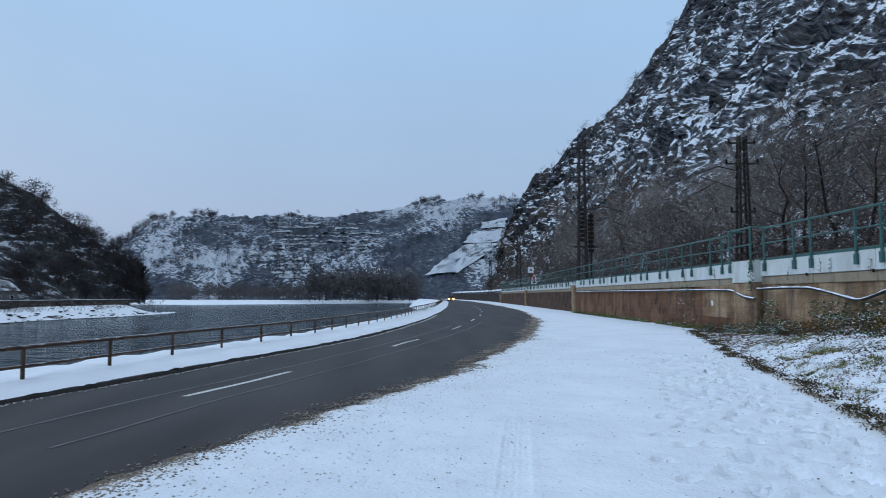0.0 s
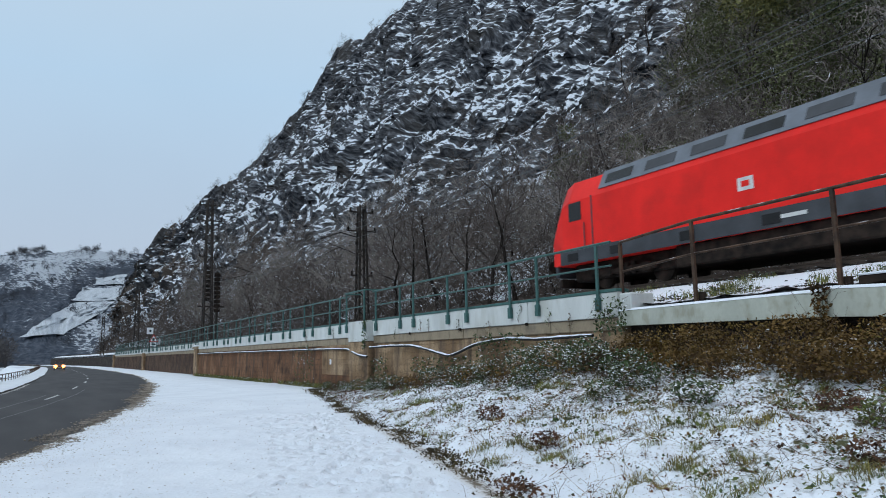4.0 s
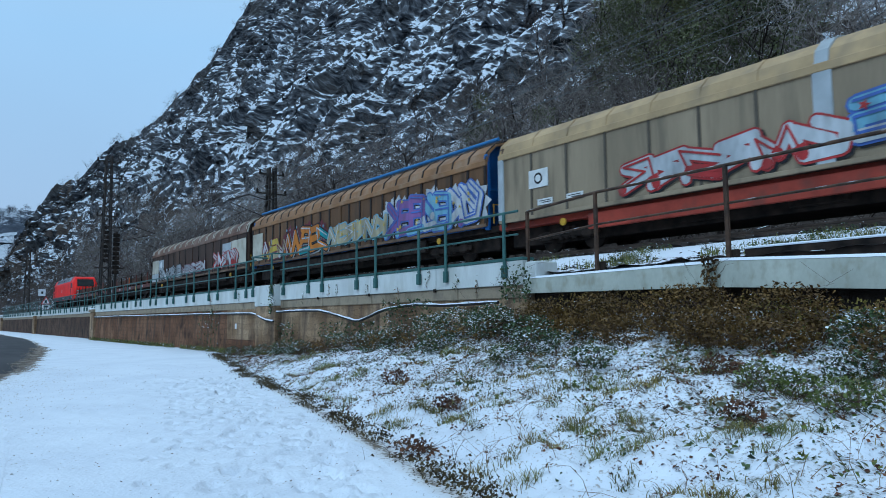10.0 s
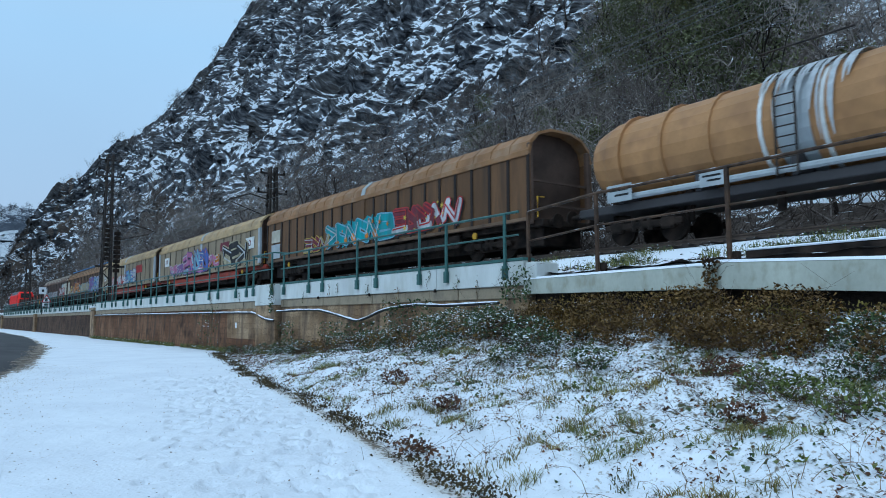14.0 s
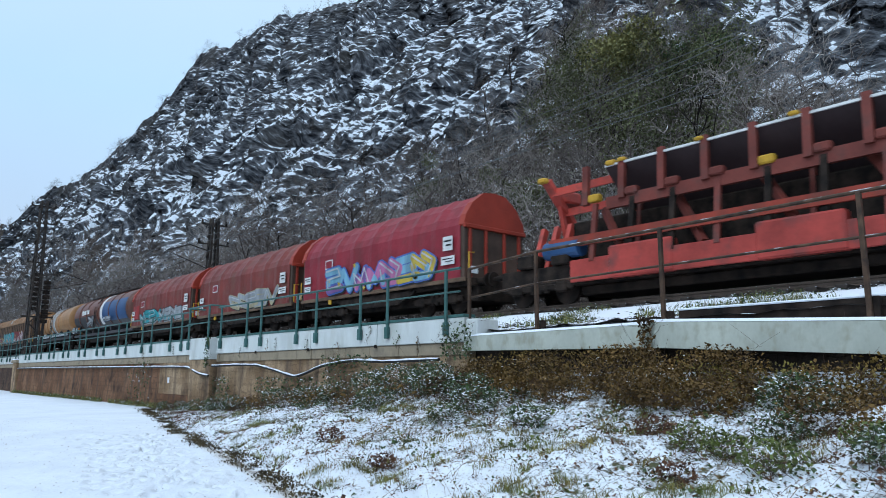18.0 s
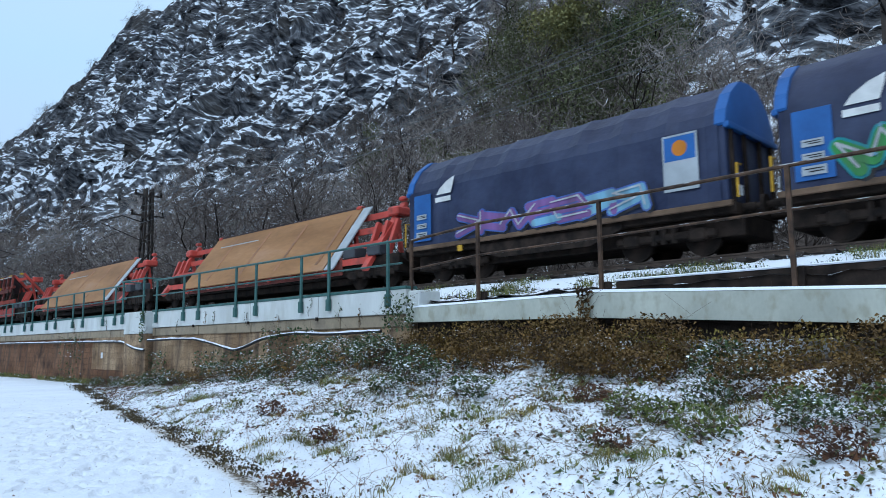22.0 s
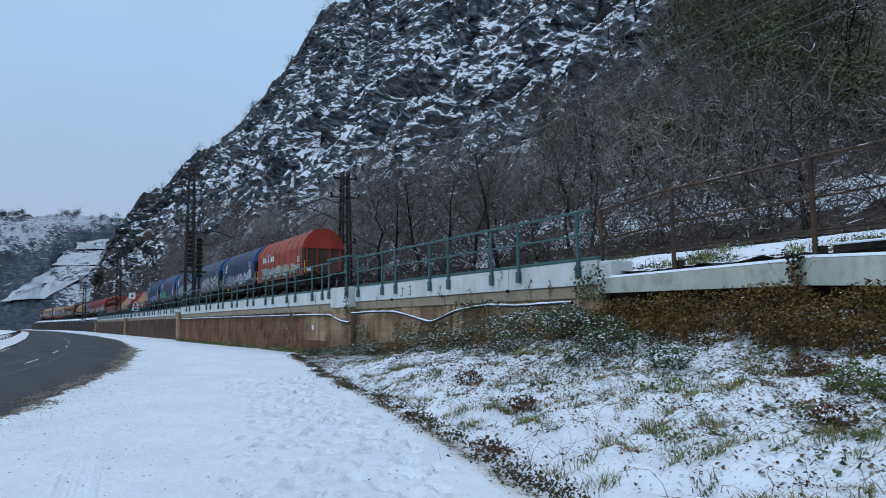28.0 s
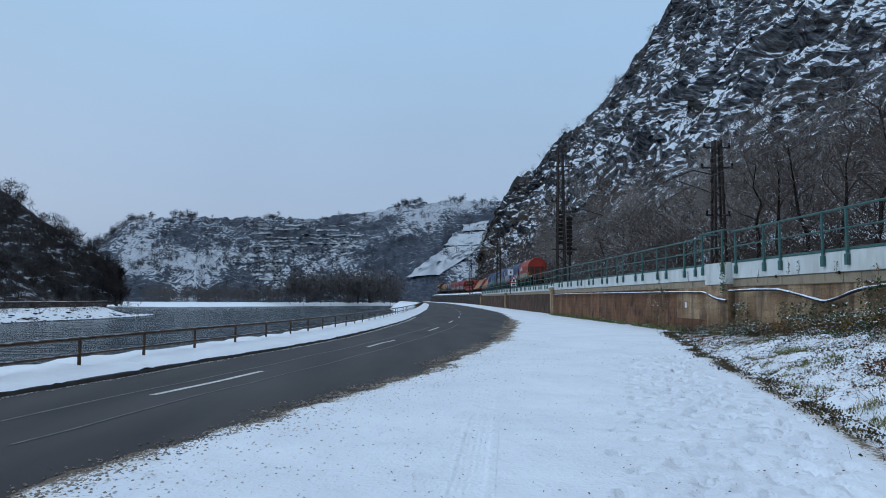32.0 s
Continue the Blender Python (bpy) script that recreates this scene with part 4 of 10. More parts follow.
# The railing steps out around the mast block.
step = green_railing(28.75, 31.2, RX - 0.28, [28.9, 31.0], 4.45, "green railing bay stepping round a mast foot")
for y in (28.75, 31.2):
    part("return_rail", Mesh().tube((RX - 0.28, y, 4.42), (RX + 0.5, y, 4.42), 0.035, n=8), m_green, step)
posts = []
y = 32.6
while y < 68:
    posts += [y, y + 1.4]
    y += 4.0
green_railing(31.4, 68.8, RX, [p for p in posts if p < 68.6])
posts = []
y = 72.0
while y < 164:
    posts += [y, y + 1.4]
    y += 4.0
green_railing(70.8, 164.5, FAR_WALL_X - 0.16, posts, 4.45)

# ---- pale girders and the brown railing beside the line ----
beam = thing("girder", "pale painted girder with snow along its top", "girder", "girders")
part("girder_body", Mesh().loft([[(12.70, 13.45, 2.20), (13.0, 13.45, 2.20), (13.0, 13.45, 2.56), (12.70, 13.45, 2.56)], [(12.70, 8.07, 2.14), (13.0, 8.07, 2.14), (13.0, 8.07, 2.60), (12.70, 8.07, 2.60)]]), m_beam, beam)
part("snow_cap", Mesh().loft([[(12.69, 13.43, 2.562), (13.02, 13.43, 2.562), (12.95, 13.43, 2.615), (12.74, 13.43, 2.615)], [(12.69, 8.09, 2.602), (13.02, 8.09, 2.602), (12.95, 8.09, 2.66), (12.74, 8.09, 2.66)]]), m_snow, beam)
beam2 = thing("girder", "long pale girder streaked with dirt, snow on top", "girder", "girders")
part("girder_body", Mesh().loft([[(12.66, 8.02, 2.14), (13.0, 8.02, 2.14), (13.0, 8.02, 2.64), (12.66, 8.02, 2.64)], [(12.66, 2.8, 1.88), (13.0, 2.8, 1.88), (13.0, 2.8, 2.40), (12.66, 2.8, 2.40)], [(12.66, -12, 1.14), (13.0, -12, 1.14), (13.0, -12, 1.66), (12.66, -12, 1.66)]]), m_beam, beam2)
part("snow_cap", Mesh().loft([[(12.65, 8.0, 2.642), (13.02, 8.0, 2.642), (12.95, 8.0, 2.70), (12.72, 8.0, 2.70)], [(12.65, 2.8, 2.402), (13.02, 2.8, 2.402), (12.95, 2.8, 2.455), (12.72, 2.8, 2.455)], [(12.65, -12, 1.662), (13.02, -12, 1.662), (12.95, -12, 1.71), (12.72, -12, 1.71)]]), m_snow, beam2)
# Dark wall added where only the shaded gap under the girders shows.
abut = part("gap_shade_wall", Mesh().loft([[(13.04, 13.38, -0.4), (13.5, 13.38, -0.4), (13.5, 13.38, 2.40), (13.04, 13.38, 2.40)], [(13.04, 8.0, -0.4), (13.5, 8.0, -0.4), (13.5, 8.0, 2.45), (13.04, 8.0, 2.45)], [(13.04, -12, -0.4), (13.5, -12, -0.4), (13.5, -12, 1.55), (13.04, -12, 1.55)]]), m_wall_dark, None)
tagged(abut, "dark stone wall standing in for the shade below the girders", "retaining wall", kind="structure")
beam3 = thing("rail_sleeper_edge", "dark wooden edging beam with a line of snow", "edging beam")
part("edging", Mesh().box(13.10, 13.30, -10, 7.6, 2.46, 2.86, 0.02), m_iron, beam3)
part("snow_cap", Mesh().box(13.08, 13.33, -10, 7.6, 2.862, 2.905, 0.02), m_snow, beam3)
block2 = part("concrete_end_block", Mesh().box(12.72, 13.5, 13.0, 13.42, 2.3, 3.0, 0.03), m_white, None)
tagged(block2, "white concrete end block of the parapet", "concrete block")

brown = thing("railing", "rusty brown steel railing beside the railway", "railing")
TOPS = [(13.47, 4.34), (11.15, 4.50), (7.8, 4.54), (4.1, 4.59), (0.4, 4.62), (-3.4, 4.65), (-7.2, 4.68), (-11, 4.70)]
for (a, za), (b, zb) in zip(TOPS[:-1], TOPS[1:]):
    part("top_rail", Mesh().tube((12.9, a, za - 0.03), (12.9, b, zb - 0.03), 0.036, n=8), m_rail_brown, brown)
    part("middle_rail", Mesh().tube((12.9, a, za - 0.78), (12.9, b, zb - 0.78), 0.026, n=8), m_rail_brown, brown)
for y, z in TOPS:
    post = part("post", Mesh().box(12.86, 12.94, y - 0.04, y + 0.04, 2.45, z - 0.03, 0.008), m_rail_brown, brown)
    part("post_shoe", Mesh().box(12.97, 13.09, y - 0.13, y + 0.0, 2.5, 2.86, 0.01), m_iron, post)

# ---- pipe along the wall ----
pipe = thing("pipe", "black cable pipe sagging along the wall with snow on it", "pipe")
PIPE = [(68.9, 1.98), (60, 2.0), (52, 1.97), (44, 1.95), (36.1, 1.93), (31.2, 1.90), (30.4, 1.72), (29.6, 1.56), (28.7, 1.52)]
PIPE2 = [(28.4, 1.92), (26.5, 1.95), (24.9, 1.93), (23.6, 1.76), (22.0, 1.50), (21.2, 1.66), (20.4, 1.86), (19.2, 1.98), (18.4, 2.02), (16.8, 1.96), (14.4, 2.0)]
for run in (PIPE, PIPE2):
    pts = [(WALL_X + (-0.42 if 28.0 < y < 31.1 else -0.14), y, z) for y, z in run]
    fine_y = np.linspace(pts[0][1], pts[-1][1], 90)
    k = np.hanning(9) / np.hanning(9).sum()
    cols = [np.convolve(np.pad(np.interp(fine_y[::-1], [p[1] for p in pts[::-1]], [p[a] for p in pts[::-1]]), 4, mode="edge"), k, mode="valid")[::-1] for a in (0, 2)]
    pts = [(float(x), float(y), float(z)) for x, y, z in zip(cols[0], fine_y, cols[1])]
    part("pipe_run", Mesh().run(pts, 0.048), m_pipe, pipe)
    part("snow_line", Mesh().run([(x, y, z + 0.036) for x, y, z in pts], 0.03, 6, [0.022 + 0.014 * math.sin(y * 5.1) * math.sin(y * 2.3) for x, y, z in pts]), m_snow, pipe, "ridge of snow on the pipe")

# ---- railway line ----


def track(s):
    """Place and heading (degrees) on the line at distance s from y = 0."""
    if s <= BEND_Y:
        return TRACK_X, s, 0.0
    most = math.asin(120 / BEND_R)
    a = (s - BEND_Y) / BEND_R
    if a > most:
        b = most - (s - BEND_Y - most * BEND_R) / BACK_R
        x0 = TRACK_X - BEND_R * (1 - math.cos(most))
        return x0 + BACK_R * (math.cos(most) - math.cos(b)), BEND_Y + 120 + BACK_R * (math.sin(most) - math.sin(b)), math.degrees(b)
    return TRACK_X - BEND_R * (1 - math.cos(a)), BEND_Y + BEND_R * math.sin(a), math.degrees(a)


railway = thing("railway_track", "pair of worn steel rails on snowy ballast", "railway track")
for side, name in ((-0.75, "rail"), (0.75, "rail")):
    prof = [(-0.07, -0.17), (0.07, -0.17), (0.06, -0.14), (0.012, -0.12), (0.012, -0.045), (0.036, -0.04), (0.036, 0), (-0.036, 0), (-0.036, -0.04), (-0.012, -0.045), (-0.012, -0.12), (-0.06, -0.14)]
    rings = []
    for s in [-480, -200, -60, 0, 60, 120] + list(range(180, 620, 20)):
        x, y, a = track(s)
        c, d = math.cos(radians(a)), math.sin(radians(a))
        rings.append([(x + (side + px) * c, y + (side + px) * d, RAIL_Z + pz) for px, pz in prof])
    part(name, Mesh().loft(rings), m_steel, railway)
sleeper = Mesh().box(-1.3, 1.3, -0.12, 0.12, -0.30, -0.17, 0.02).data("sleeper")
m_sleeper = mat("dark_sleeper", (0.05, 0.04, 0.035), 0.9, scale=3, var=0.4, snow=3.0, cover=(0.75, 0.95))
for k in range(120):
    x, y, a = track(-4 + 0.62 * k)
    ob = part("sleeper", sleeper, m_sleeper, railway)
    ob.matrix_basis = pose(x, y, RAIL_Z, 0, 0, a)


def bed_height(x, y, u):
    return np.interp(x, [13.2, 14.0, 16.4, 16.9, 19.4, 21.5, 24.0, 30.0], [2.72, 2.80, 3.36, 3.52, 3.52, 3.30, 3.75, 6.2]) + 0.05 * fbm(x * 3.0, y * 3.0, octaves=2) + 0.03 * vnoise(x * 9, y * 9)


ballast = new("ballast_bed", ribbon("ballast_bed", -60, 500, 0.3, lambda y: np.where(y > 70.6, 13.8, np.where(y < 13.0, 13.03, 13.2)), lambda y: np.full_like(y, 16.6), 24, bed_height, m_ballast, False))
tagged(ballast, "ballast shoulder dusted with snow and weeds", "ballast", kind="structure")
# Bed darkened in place of the shade beneath the wagons.
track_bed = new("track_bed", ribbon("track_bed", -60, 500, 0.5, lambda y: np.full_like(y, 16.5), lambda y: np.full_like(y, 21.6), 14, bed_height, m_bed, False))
tagged(track_bed, "ballast under and beyond the rails, darkened for the train's shade", "ballast", kind="structure")
# No snow here, so the view beneath the wagons stays dark.
foot_bank = new("ground", ribbon("foot_bank", -60, 300, 0.6, lambda y: np.full_like(y, 21.4), lambda y: np.full_like(y, 30.0), 22, lambda x, y, u: bed_height(x, y, u) + 0.25 * fbm(x / 1.5, y / 1.5, octaves=3), m_slope, False))
tagged(foot_bank, "dark snowless foot of the slope behind the line", "slope", kind="structure")

# ---- cliff and hills ----


def along(points, n):
    p = np.array(points, float)
    d = np.r_[0, np.cumsum(np.linalg.norm(np.diff(p, axis=0), axis=1))]
    t = np.linspace(0, d[-1], n)
    return np.stack([np.interp(t, d, p[:, k]) for k in range(p.shape[1])], 1)


def ledges(Q, du, dv):
    """How much flatter each place of a sheet is than its surroundings, about 0.5 on average."""
    a, b = np.gradient(Q, axis=0), np.gradient(Q, axis=1)
    nr = np.cross(a, b)
    nz = np.abs(nr[..., 2]) / (np.linalg.norm(nr, axis=-1) + 1e-9)
    c = np.pad(nz, ((du, du), (dv, dv)), mode="edge").cumsum(0).cumsum(1)
    c = np.pad(c, ((1, 0), (1, 0)))
    m, k = 2 * du + 1, 2 * dv + 1
    mean = (c[m:, k:] - c[:-m, k:] - c[m:, :-k] + c[:-m, :-k]) / (m * k)
    return np.clip((nz - mean) * 1.4 + 0.5, -0.2, 1.4)


# Foot and crest of the cliff, from far bend to behind.
CLIFF = [((60, 420, 3), (75, 430, 20)), ((34, 350, 3), (45, 352, 20)), ((20, 312, 3.5), (24, 308, 22)), ((19, 303, 3.5), (27, 303, 31)), ((20, 296, 4), (33, 300, 41)), ((21, 288, 4), (39, 299, 52)), ((22, 280, 4), (46, 297, 55)), ((23, 272, 4), (53, 292, 67)), ((24, 258, 4.2), (61, 278, 70)), ((24.5, 243, 4.2), (68, 259, 77)), ((25, 229, 4.2), (71, 243, 82)), ((25.5, 214, 4.2), (76, 227, 92)), ((26, 201, 4.2), (80, 214, 102)), ((26, 172, 4.2), (90, 180, 105)), ((26, 152, 4.2), (97, 159, 102)), ((26, 137, 4.2), (102, 144, 104)), ((26, 124, 4.2), (108, 130, 103)), ((26, 108, 4.2), (114, 114, 104)), ((26, 58, 4.2), (122, 60, 104)), ((26, 0, 4.2), (125, 0, 100)), ((26, -90, 4.2), (125, -90, 96))]
NU, NV = 1180, 400


def along_near(points, n):
    """Like along(), but closer together where the line runs nearer to the path."""
    p = along(points, 4000)
    w = np.where(p[:, 1] > -8, 1 / np.hypot(60, p[:, 1]), 0.0015)
    c = np.r_[0, np.cumsum(w[1:])]
    t = np.interp(np.linspace(0, c[-1], n), c, np.arange(4000))
    return np.stack([np.interp(t, np.arange(4000), p[:, k]) for k in range(p.shape[1])], 1)


both = along_near([(*f, *c) for f, c in CLIFF], NU)
foot, crest = both[:, :3], both[:, 3:]
U = np.arange(NU)[:, None] / (NU - 1)
V = np.linspace(0, 1.35, NV)[None, :]
s_al = np.r_[0, np.cumsum(np.linalg.norm(np.diff(both[:, :3], axis=0), axis=1))][:, None] + 0 * V
h_cl = crest[:, None, 2] - foot[:, None, 2]
# Ledges: the height goes up in uneven steps along dipping strata.
lay = V * h_cl + 0.30 * s_al + 9.0 * fbm(s_al / 30, V * 5, octaves=3)
amp = np.clip((V - 0.16) / 0.14, 0, 1) * np.clip((1.03 - V) / 0.06, 0, 1)


def stepped(t, w, hard):
    k = np.floor(t / w)
    f = t / w - k
    return w * (k + np.clip((f - hard) / (1 - hard), 0, 1) ** 1.5) - t


thick = 5.2
shift = stepped(lay, thick, 0.45) * 0.35 + stepped(lay + 1.7 * fbm(s_al / 5, V * 22, octaves=2), 2.1, 0.45) * 0.75 + stepped(lay * 1.0 + 0.9 * fbm(s_al / 2.2, V * 45, octaves=2), 0.9, 0.4) * 0.7
Vt = V + amp * shift / np.maximum(h_cl, 15)
vv = np.clip(Vt, 0, 1)
rise = np.where(Vt < 1, 0.72 * vv**1.35 + 0.28 * vv, 1.0)
horiz = np.where(Vt < 1, vv, 1 + (Vt - 1) * 1.6)
P = foot[:, None, :] * (1 - horiz[..., None]) + crest[:, None, :] * horiz[..., None]
P[..., 2] = foot[:, None, 2] + h_cl * rise - np.clip(V - 1, 0, 1) * 16
# Buttresses and gullies push the face in and out; small blocks break it up.
out = 7.0 * fbm(s_al / 38, V * 1.1, octaves=2) + 3.4 * (np.abs(fbm(s_al / 13, V * 3.2, octaves=3)) - 0.35) + 2.2 * (np.abs(fbm(s_al / 6 + V * 12, V * 5, octaves=3)) - 0.3) + 1.3 * fbm(s_al / 2.6 + V * 9, V * 22 + s_al * 0.05, octaves=4) - 2.6 * np.clip(np.abs(fbm(s_al / 20 + V * 2.6, V * 0.7, octaves=2)) * -6 + 1, 0, 1)
out = out * amp * np.clip((V - 0.1) * 3, 0, 1) * np.clip((1 - V) * 5 + 0.25, 0, 1)
nrm = foot[:, None, :2] - crest[:, None, :2]
nrm = nrm / np.linalg.norm(nrm, axis=-1, keepdims=True)
P[..., :2] += nrm * out[..., None]
P[..., 2] += (0.7 * fbm(s_al / 2.2, V * 40, octaves=3) + 1.1 * fbm(s_al / 7, V * 14, octaves=2)) * np.clip(V * 4, 0, 1) + np.clip(V - 0.97, 0, 0.06) * 25 * fbm(s_al / 6, V * 3, octaves=3)
P[:, 0, 2] -= 3
AZP = np.degrees(np.arctan2(P[..., 0], P[..., 1]))
ELP = np.degrees(np.arctan2(P[..., 2] - 1.6, np.hypot(P[..., 0], P[..., 1])))
# How high the scrub and woods climb, by bearing: high in the side valley, low under the bare crag.
wood_top = lerp_table([(-20, 4), (8, 5.0), (20, 7.0), (30, 10), (38, 13), (44, 16.5), (48, 23), (52, 28), (60, 28), (62.5, 22), (66, 17.5), (74, 15.5), (95, 14)])
WOODED = ELP < wood_top(AZP) + 3.5 * fbm(s_al / 9, V * 7, octaves=3) + 3.0 * fbm(s_al / 1.5, V * 40, octaves=2)
cliff_mesh = array_mesh("cliff", P.reshape(-1, 3), grid_faces(NU, NV)[:, ::-1], m_rock, False, ledges(P, 40, 30) + 0.15 * np.clip((AZP - 62) / 3, 0, 1))
cliff_mesh.materials.append(m_slope)
cliff_mesh.polygons.foreach_set("material_index", WOODED[:-1, :-1].ravel().astype(np.int32))
cliff = new("cliff", cliff_mesh)
tagged(cliff, "steep dark slate cliff with snow on its ledges and scrub", "cliff", kind="structure")


def on_cliff(u, v):
    """A place on the cliff for fractions along (0..1) and up (0..1)."""
    i = int(np.searchsorted(s_al[:, 0], np.clip(u, 0, 1) * s_al[-1, 0]))
    return P[min(i, NU - 1), int(np.clip(v / 1.35, 0, 1) * (NV - 1))]



def polar(az, el_d):
    """x, y at azimuth az (degrees) and distance."""
    return math.sin(radians(az)) * el_d, math.cos(radians(az)) * el_d


def on_slope(azd, el):
    """The place on the cliff seen at azimuth and elevation (degrees)."""
    err = ((AZP - azd) * math.cos(radians(el))) ** 2 + (ELP - el) ** 2
    near = np.where(err < 0.04, np.hypot(P[..., 0], P[..., 1]), 1e6)
    k = np.argmin(near) if near.min() < 1e5 else np.argmin(err)
    return P.reshape(-1, 3)[k]


TERRACES = [(28.5, 17.1, 33.4, 16.4, 1.7), (33.4, 16.5, 34.6, 18.0, 0.5), (28.9, 16.2, 31.9, 15.6, 1.3), (29.3, 14.7, 32.2, 14.9, 1.2), (27.9, 13.5, 32.2, 13.85, 1.6), (40.6, 17.2, 44.8, 18.7, 1.3), (38.2, 14.0, 42.0, 15.4, 1.0), (19.5, 20.5, 22.8, 20.9, 0.9), (19.2, 19.6, 22.5, 19.7, 0.9), (18.9, 18.8, 22.2, 18.9, 0.9), (19.3, 20.0, 22.3, 20.3, 0.7)]
# Dry-stone terrace walls of old vineyards on the cliff.
for k, (a0, e0, a1, e1, hh) in enumerate(TERRACES):
    pts = np.array([on_slope(a0 + (a1 - a0) * f, e0 + (e1 - e0) * f) for f in np.linspace(0, 1, 14)])
    soft = np.stack([np.convolve(np.pad(pts[:, c], 2, mode="edge"), np.ones(5) / 5, mode="valid") for c in range(3)], 1)
    soft += np.random.RandomState(900 + k).normal(0, 0.10, soft.shape)
    face, cap = Mesh(), Mesh()
    rings, caps = [], []
    for q in soft:
        ox, oy = -q[0] / np.hypot(q[0], q[1]), -q[1] / np.hypot(q[0], q[1])
        f0, f1 = (q[0] + ox * 1.3, q[1] + oy * 1.3), (q[0] - ox * 1.2, q[1] - oy * 1.2)
        z1 = q[2] + hh * 0.35
        rings.append([(*f0, z1 - hh * 1.1), (*f1, z1 - hh * 1.1), (*f1, z1), (f0[0] - ox * 0.15, f0[1] - oy * 0.15, z1)])
        caps.append([(f0[0] - ox * 0.08, f0[1] - oy * 0.08, z1 + 0.005), (*f1, z1 + 0.005), (*f1, z1 + 0.10), (f0[0] - ox * 0.35, f0[1] - oy * 0.35, z1 + 0.06)])
    wall = thing("terrace_wall", "dark dry-stone terrace wall with snow on its top on the cliff", "terrace wall", "terrace walls on the cliff")
    part("wall_face", face.loft(rings), m_rock, wall)
    part("snow_cap", cap.loft(caps), m_snow, wall, "snow lying on the terrace")

# Far ridge: azimuth, crest elevation, distances of foot and crest.
RIDGE = [(-60, 4.5, 700, 1100), (-45, 4.2, 650, 1050), (-33, 4.0, 560, 1000), (-26, 3.6, 520, 900), (-23.8, 3.9, 500, 860), (-22.3, 5.3, 495, 860), (-19.7, 5.95, 490, 880), (-14, 6.05, 480, 900), (-8.3, 6.2, 490, 930), (-3.8, 6.95, 500, 960), (-0.6, 7.5, 500, 990), (1.6, 7.75, 500, 1000), (5.2, 7.7, 480, 1000), (9, 7.5, 520, 1000), (20, 7.0, 600, 1050)]
RU, RV = 520, 170
tab = along([(a * 12, e, f, c) for a, e, f, c in RIDGE], RU)
az = np.radians(tab[:, 0] / 12)[:, None]
Vr = np.linspace(0, 1.25, RV)[None, :]
vc = np.clip(Vr, 0, 1)
lay_r = vc * 100 + 3.0 * fbm(az * 40, Vr * 6, octaves=3) + az * 40
vt = np.clip(vc + (stepped(lay_r, 8.0, 0.5) * 0.55) / 110 * np.clip(fbm(az * 9 + 3, Vr * 2, octaves=2) + 0.5, 0, 1), 0, 1)
dist_r = tab[:, 2][:, None] * (1 - vt) + tab[:, 3][:, None] * vt + np.clip(Vr - 1, 0, 1) * 900
zc = 1.6 + tab[:, 3] * np.tan(np.radians(tab[:, 1]))
zr = -1.5 + (zc[:, None] + 1.5) * (0.35 * vt + 0.65 * np.where(vt < 1, 1 - (1 - vt) ** 1.25, 1))
gull = 16 * fbm(az * 22, Vr * 1.6, octaves=3) + 6 * fbm(az * 90, Vr * 6, octaves=3)
dist_r = dist_r + gull * np.clip(vc * 4, 0, 1) * np.clip((1 - vc) * 6 + 0.2, 0, 1)
zr = zr + (2.2 * fbm(az * 160, Vr * 20, octaves=3)) * np.clip(vc * 5, 0, 1)
PR = np.stack([np.sin(az) * dist_r, np.cos(az) * dist_r, zr], -1)
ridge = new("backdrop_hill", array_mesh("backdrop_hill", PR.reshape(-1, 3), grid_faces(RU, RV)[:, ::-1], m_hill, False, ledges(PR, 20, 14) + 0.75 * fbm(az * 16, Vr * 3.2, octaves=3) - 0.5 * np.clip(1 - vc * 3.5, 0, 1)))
tagged(ridge, "far snow-dusted hillside with terraces across the river", "hill", kind="structure")


def on_ridge(azd, el):
    """The place on the far ridge seen at azimuth and elevation (degrees)."""
    k = int(np.argmin(np.abs(tab[:, 0] / 12 - azd)))
    e = np.degrees(np.arctan2(PR[k, :, 2] - 1.6, np.hypot(PR[k, :, 0], PR[k, :, 1])))
    e = np.maximum.accumulate(e)
    j = int(np.searchsorted(e, el))
    return Vector(PR[k, min(j, RV - 1)])


# Snow-covered vineyard fields on the far slope.
m_vine = bpy.data.materials.new("snowy_vine_rows")
m_vine.use_nodes = True
_nt = m_vine.node_tree
_b = _nt.nodes["Principled BSDF"]
_tc, _wv, _mx = _nt.nodes.new("ShaderNodeTexCoord"), _nt.nodes.new("ShaderNodeTexWave"), _nt.nodes.new("ShaderNodeMix")
_mx.data_type = 'RGBA'
_wv.inputs["Scale"].default_value, _wv.inputs["Distortion"].default_value = 0.42, 1.5
_wv.inputs["Detail"].default_value = 3
_nt.links.new(_tc.outputs["Object"], _wv.inputs["Vector"])
_nt.links.new(_wv.outputs[1], _mx.inputs["Factor"])
_mx.inputs["A"].default_value, _mx.inputs["B"].default_value = (0.30, 0.33, 0.36, 1), (0.60, 0.64, 0.70, 1)
_nt.links.new(_mx.outputs["Result"], _b.inputs["Base Color"])
_b.inputs["Roughness"].default_value = 0.9
m_strip = mat("snowy_terrace_strip", (0.20, 0.22, 0.23), 0.9, scale=0.08, var=0.4, fine=0.6, bump=0, tint=(0.42, 0.45, 0.49))
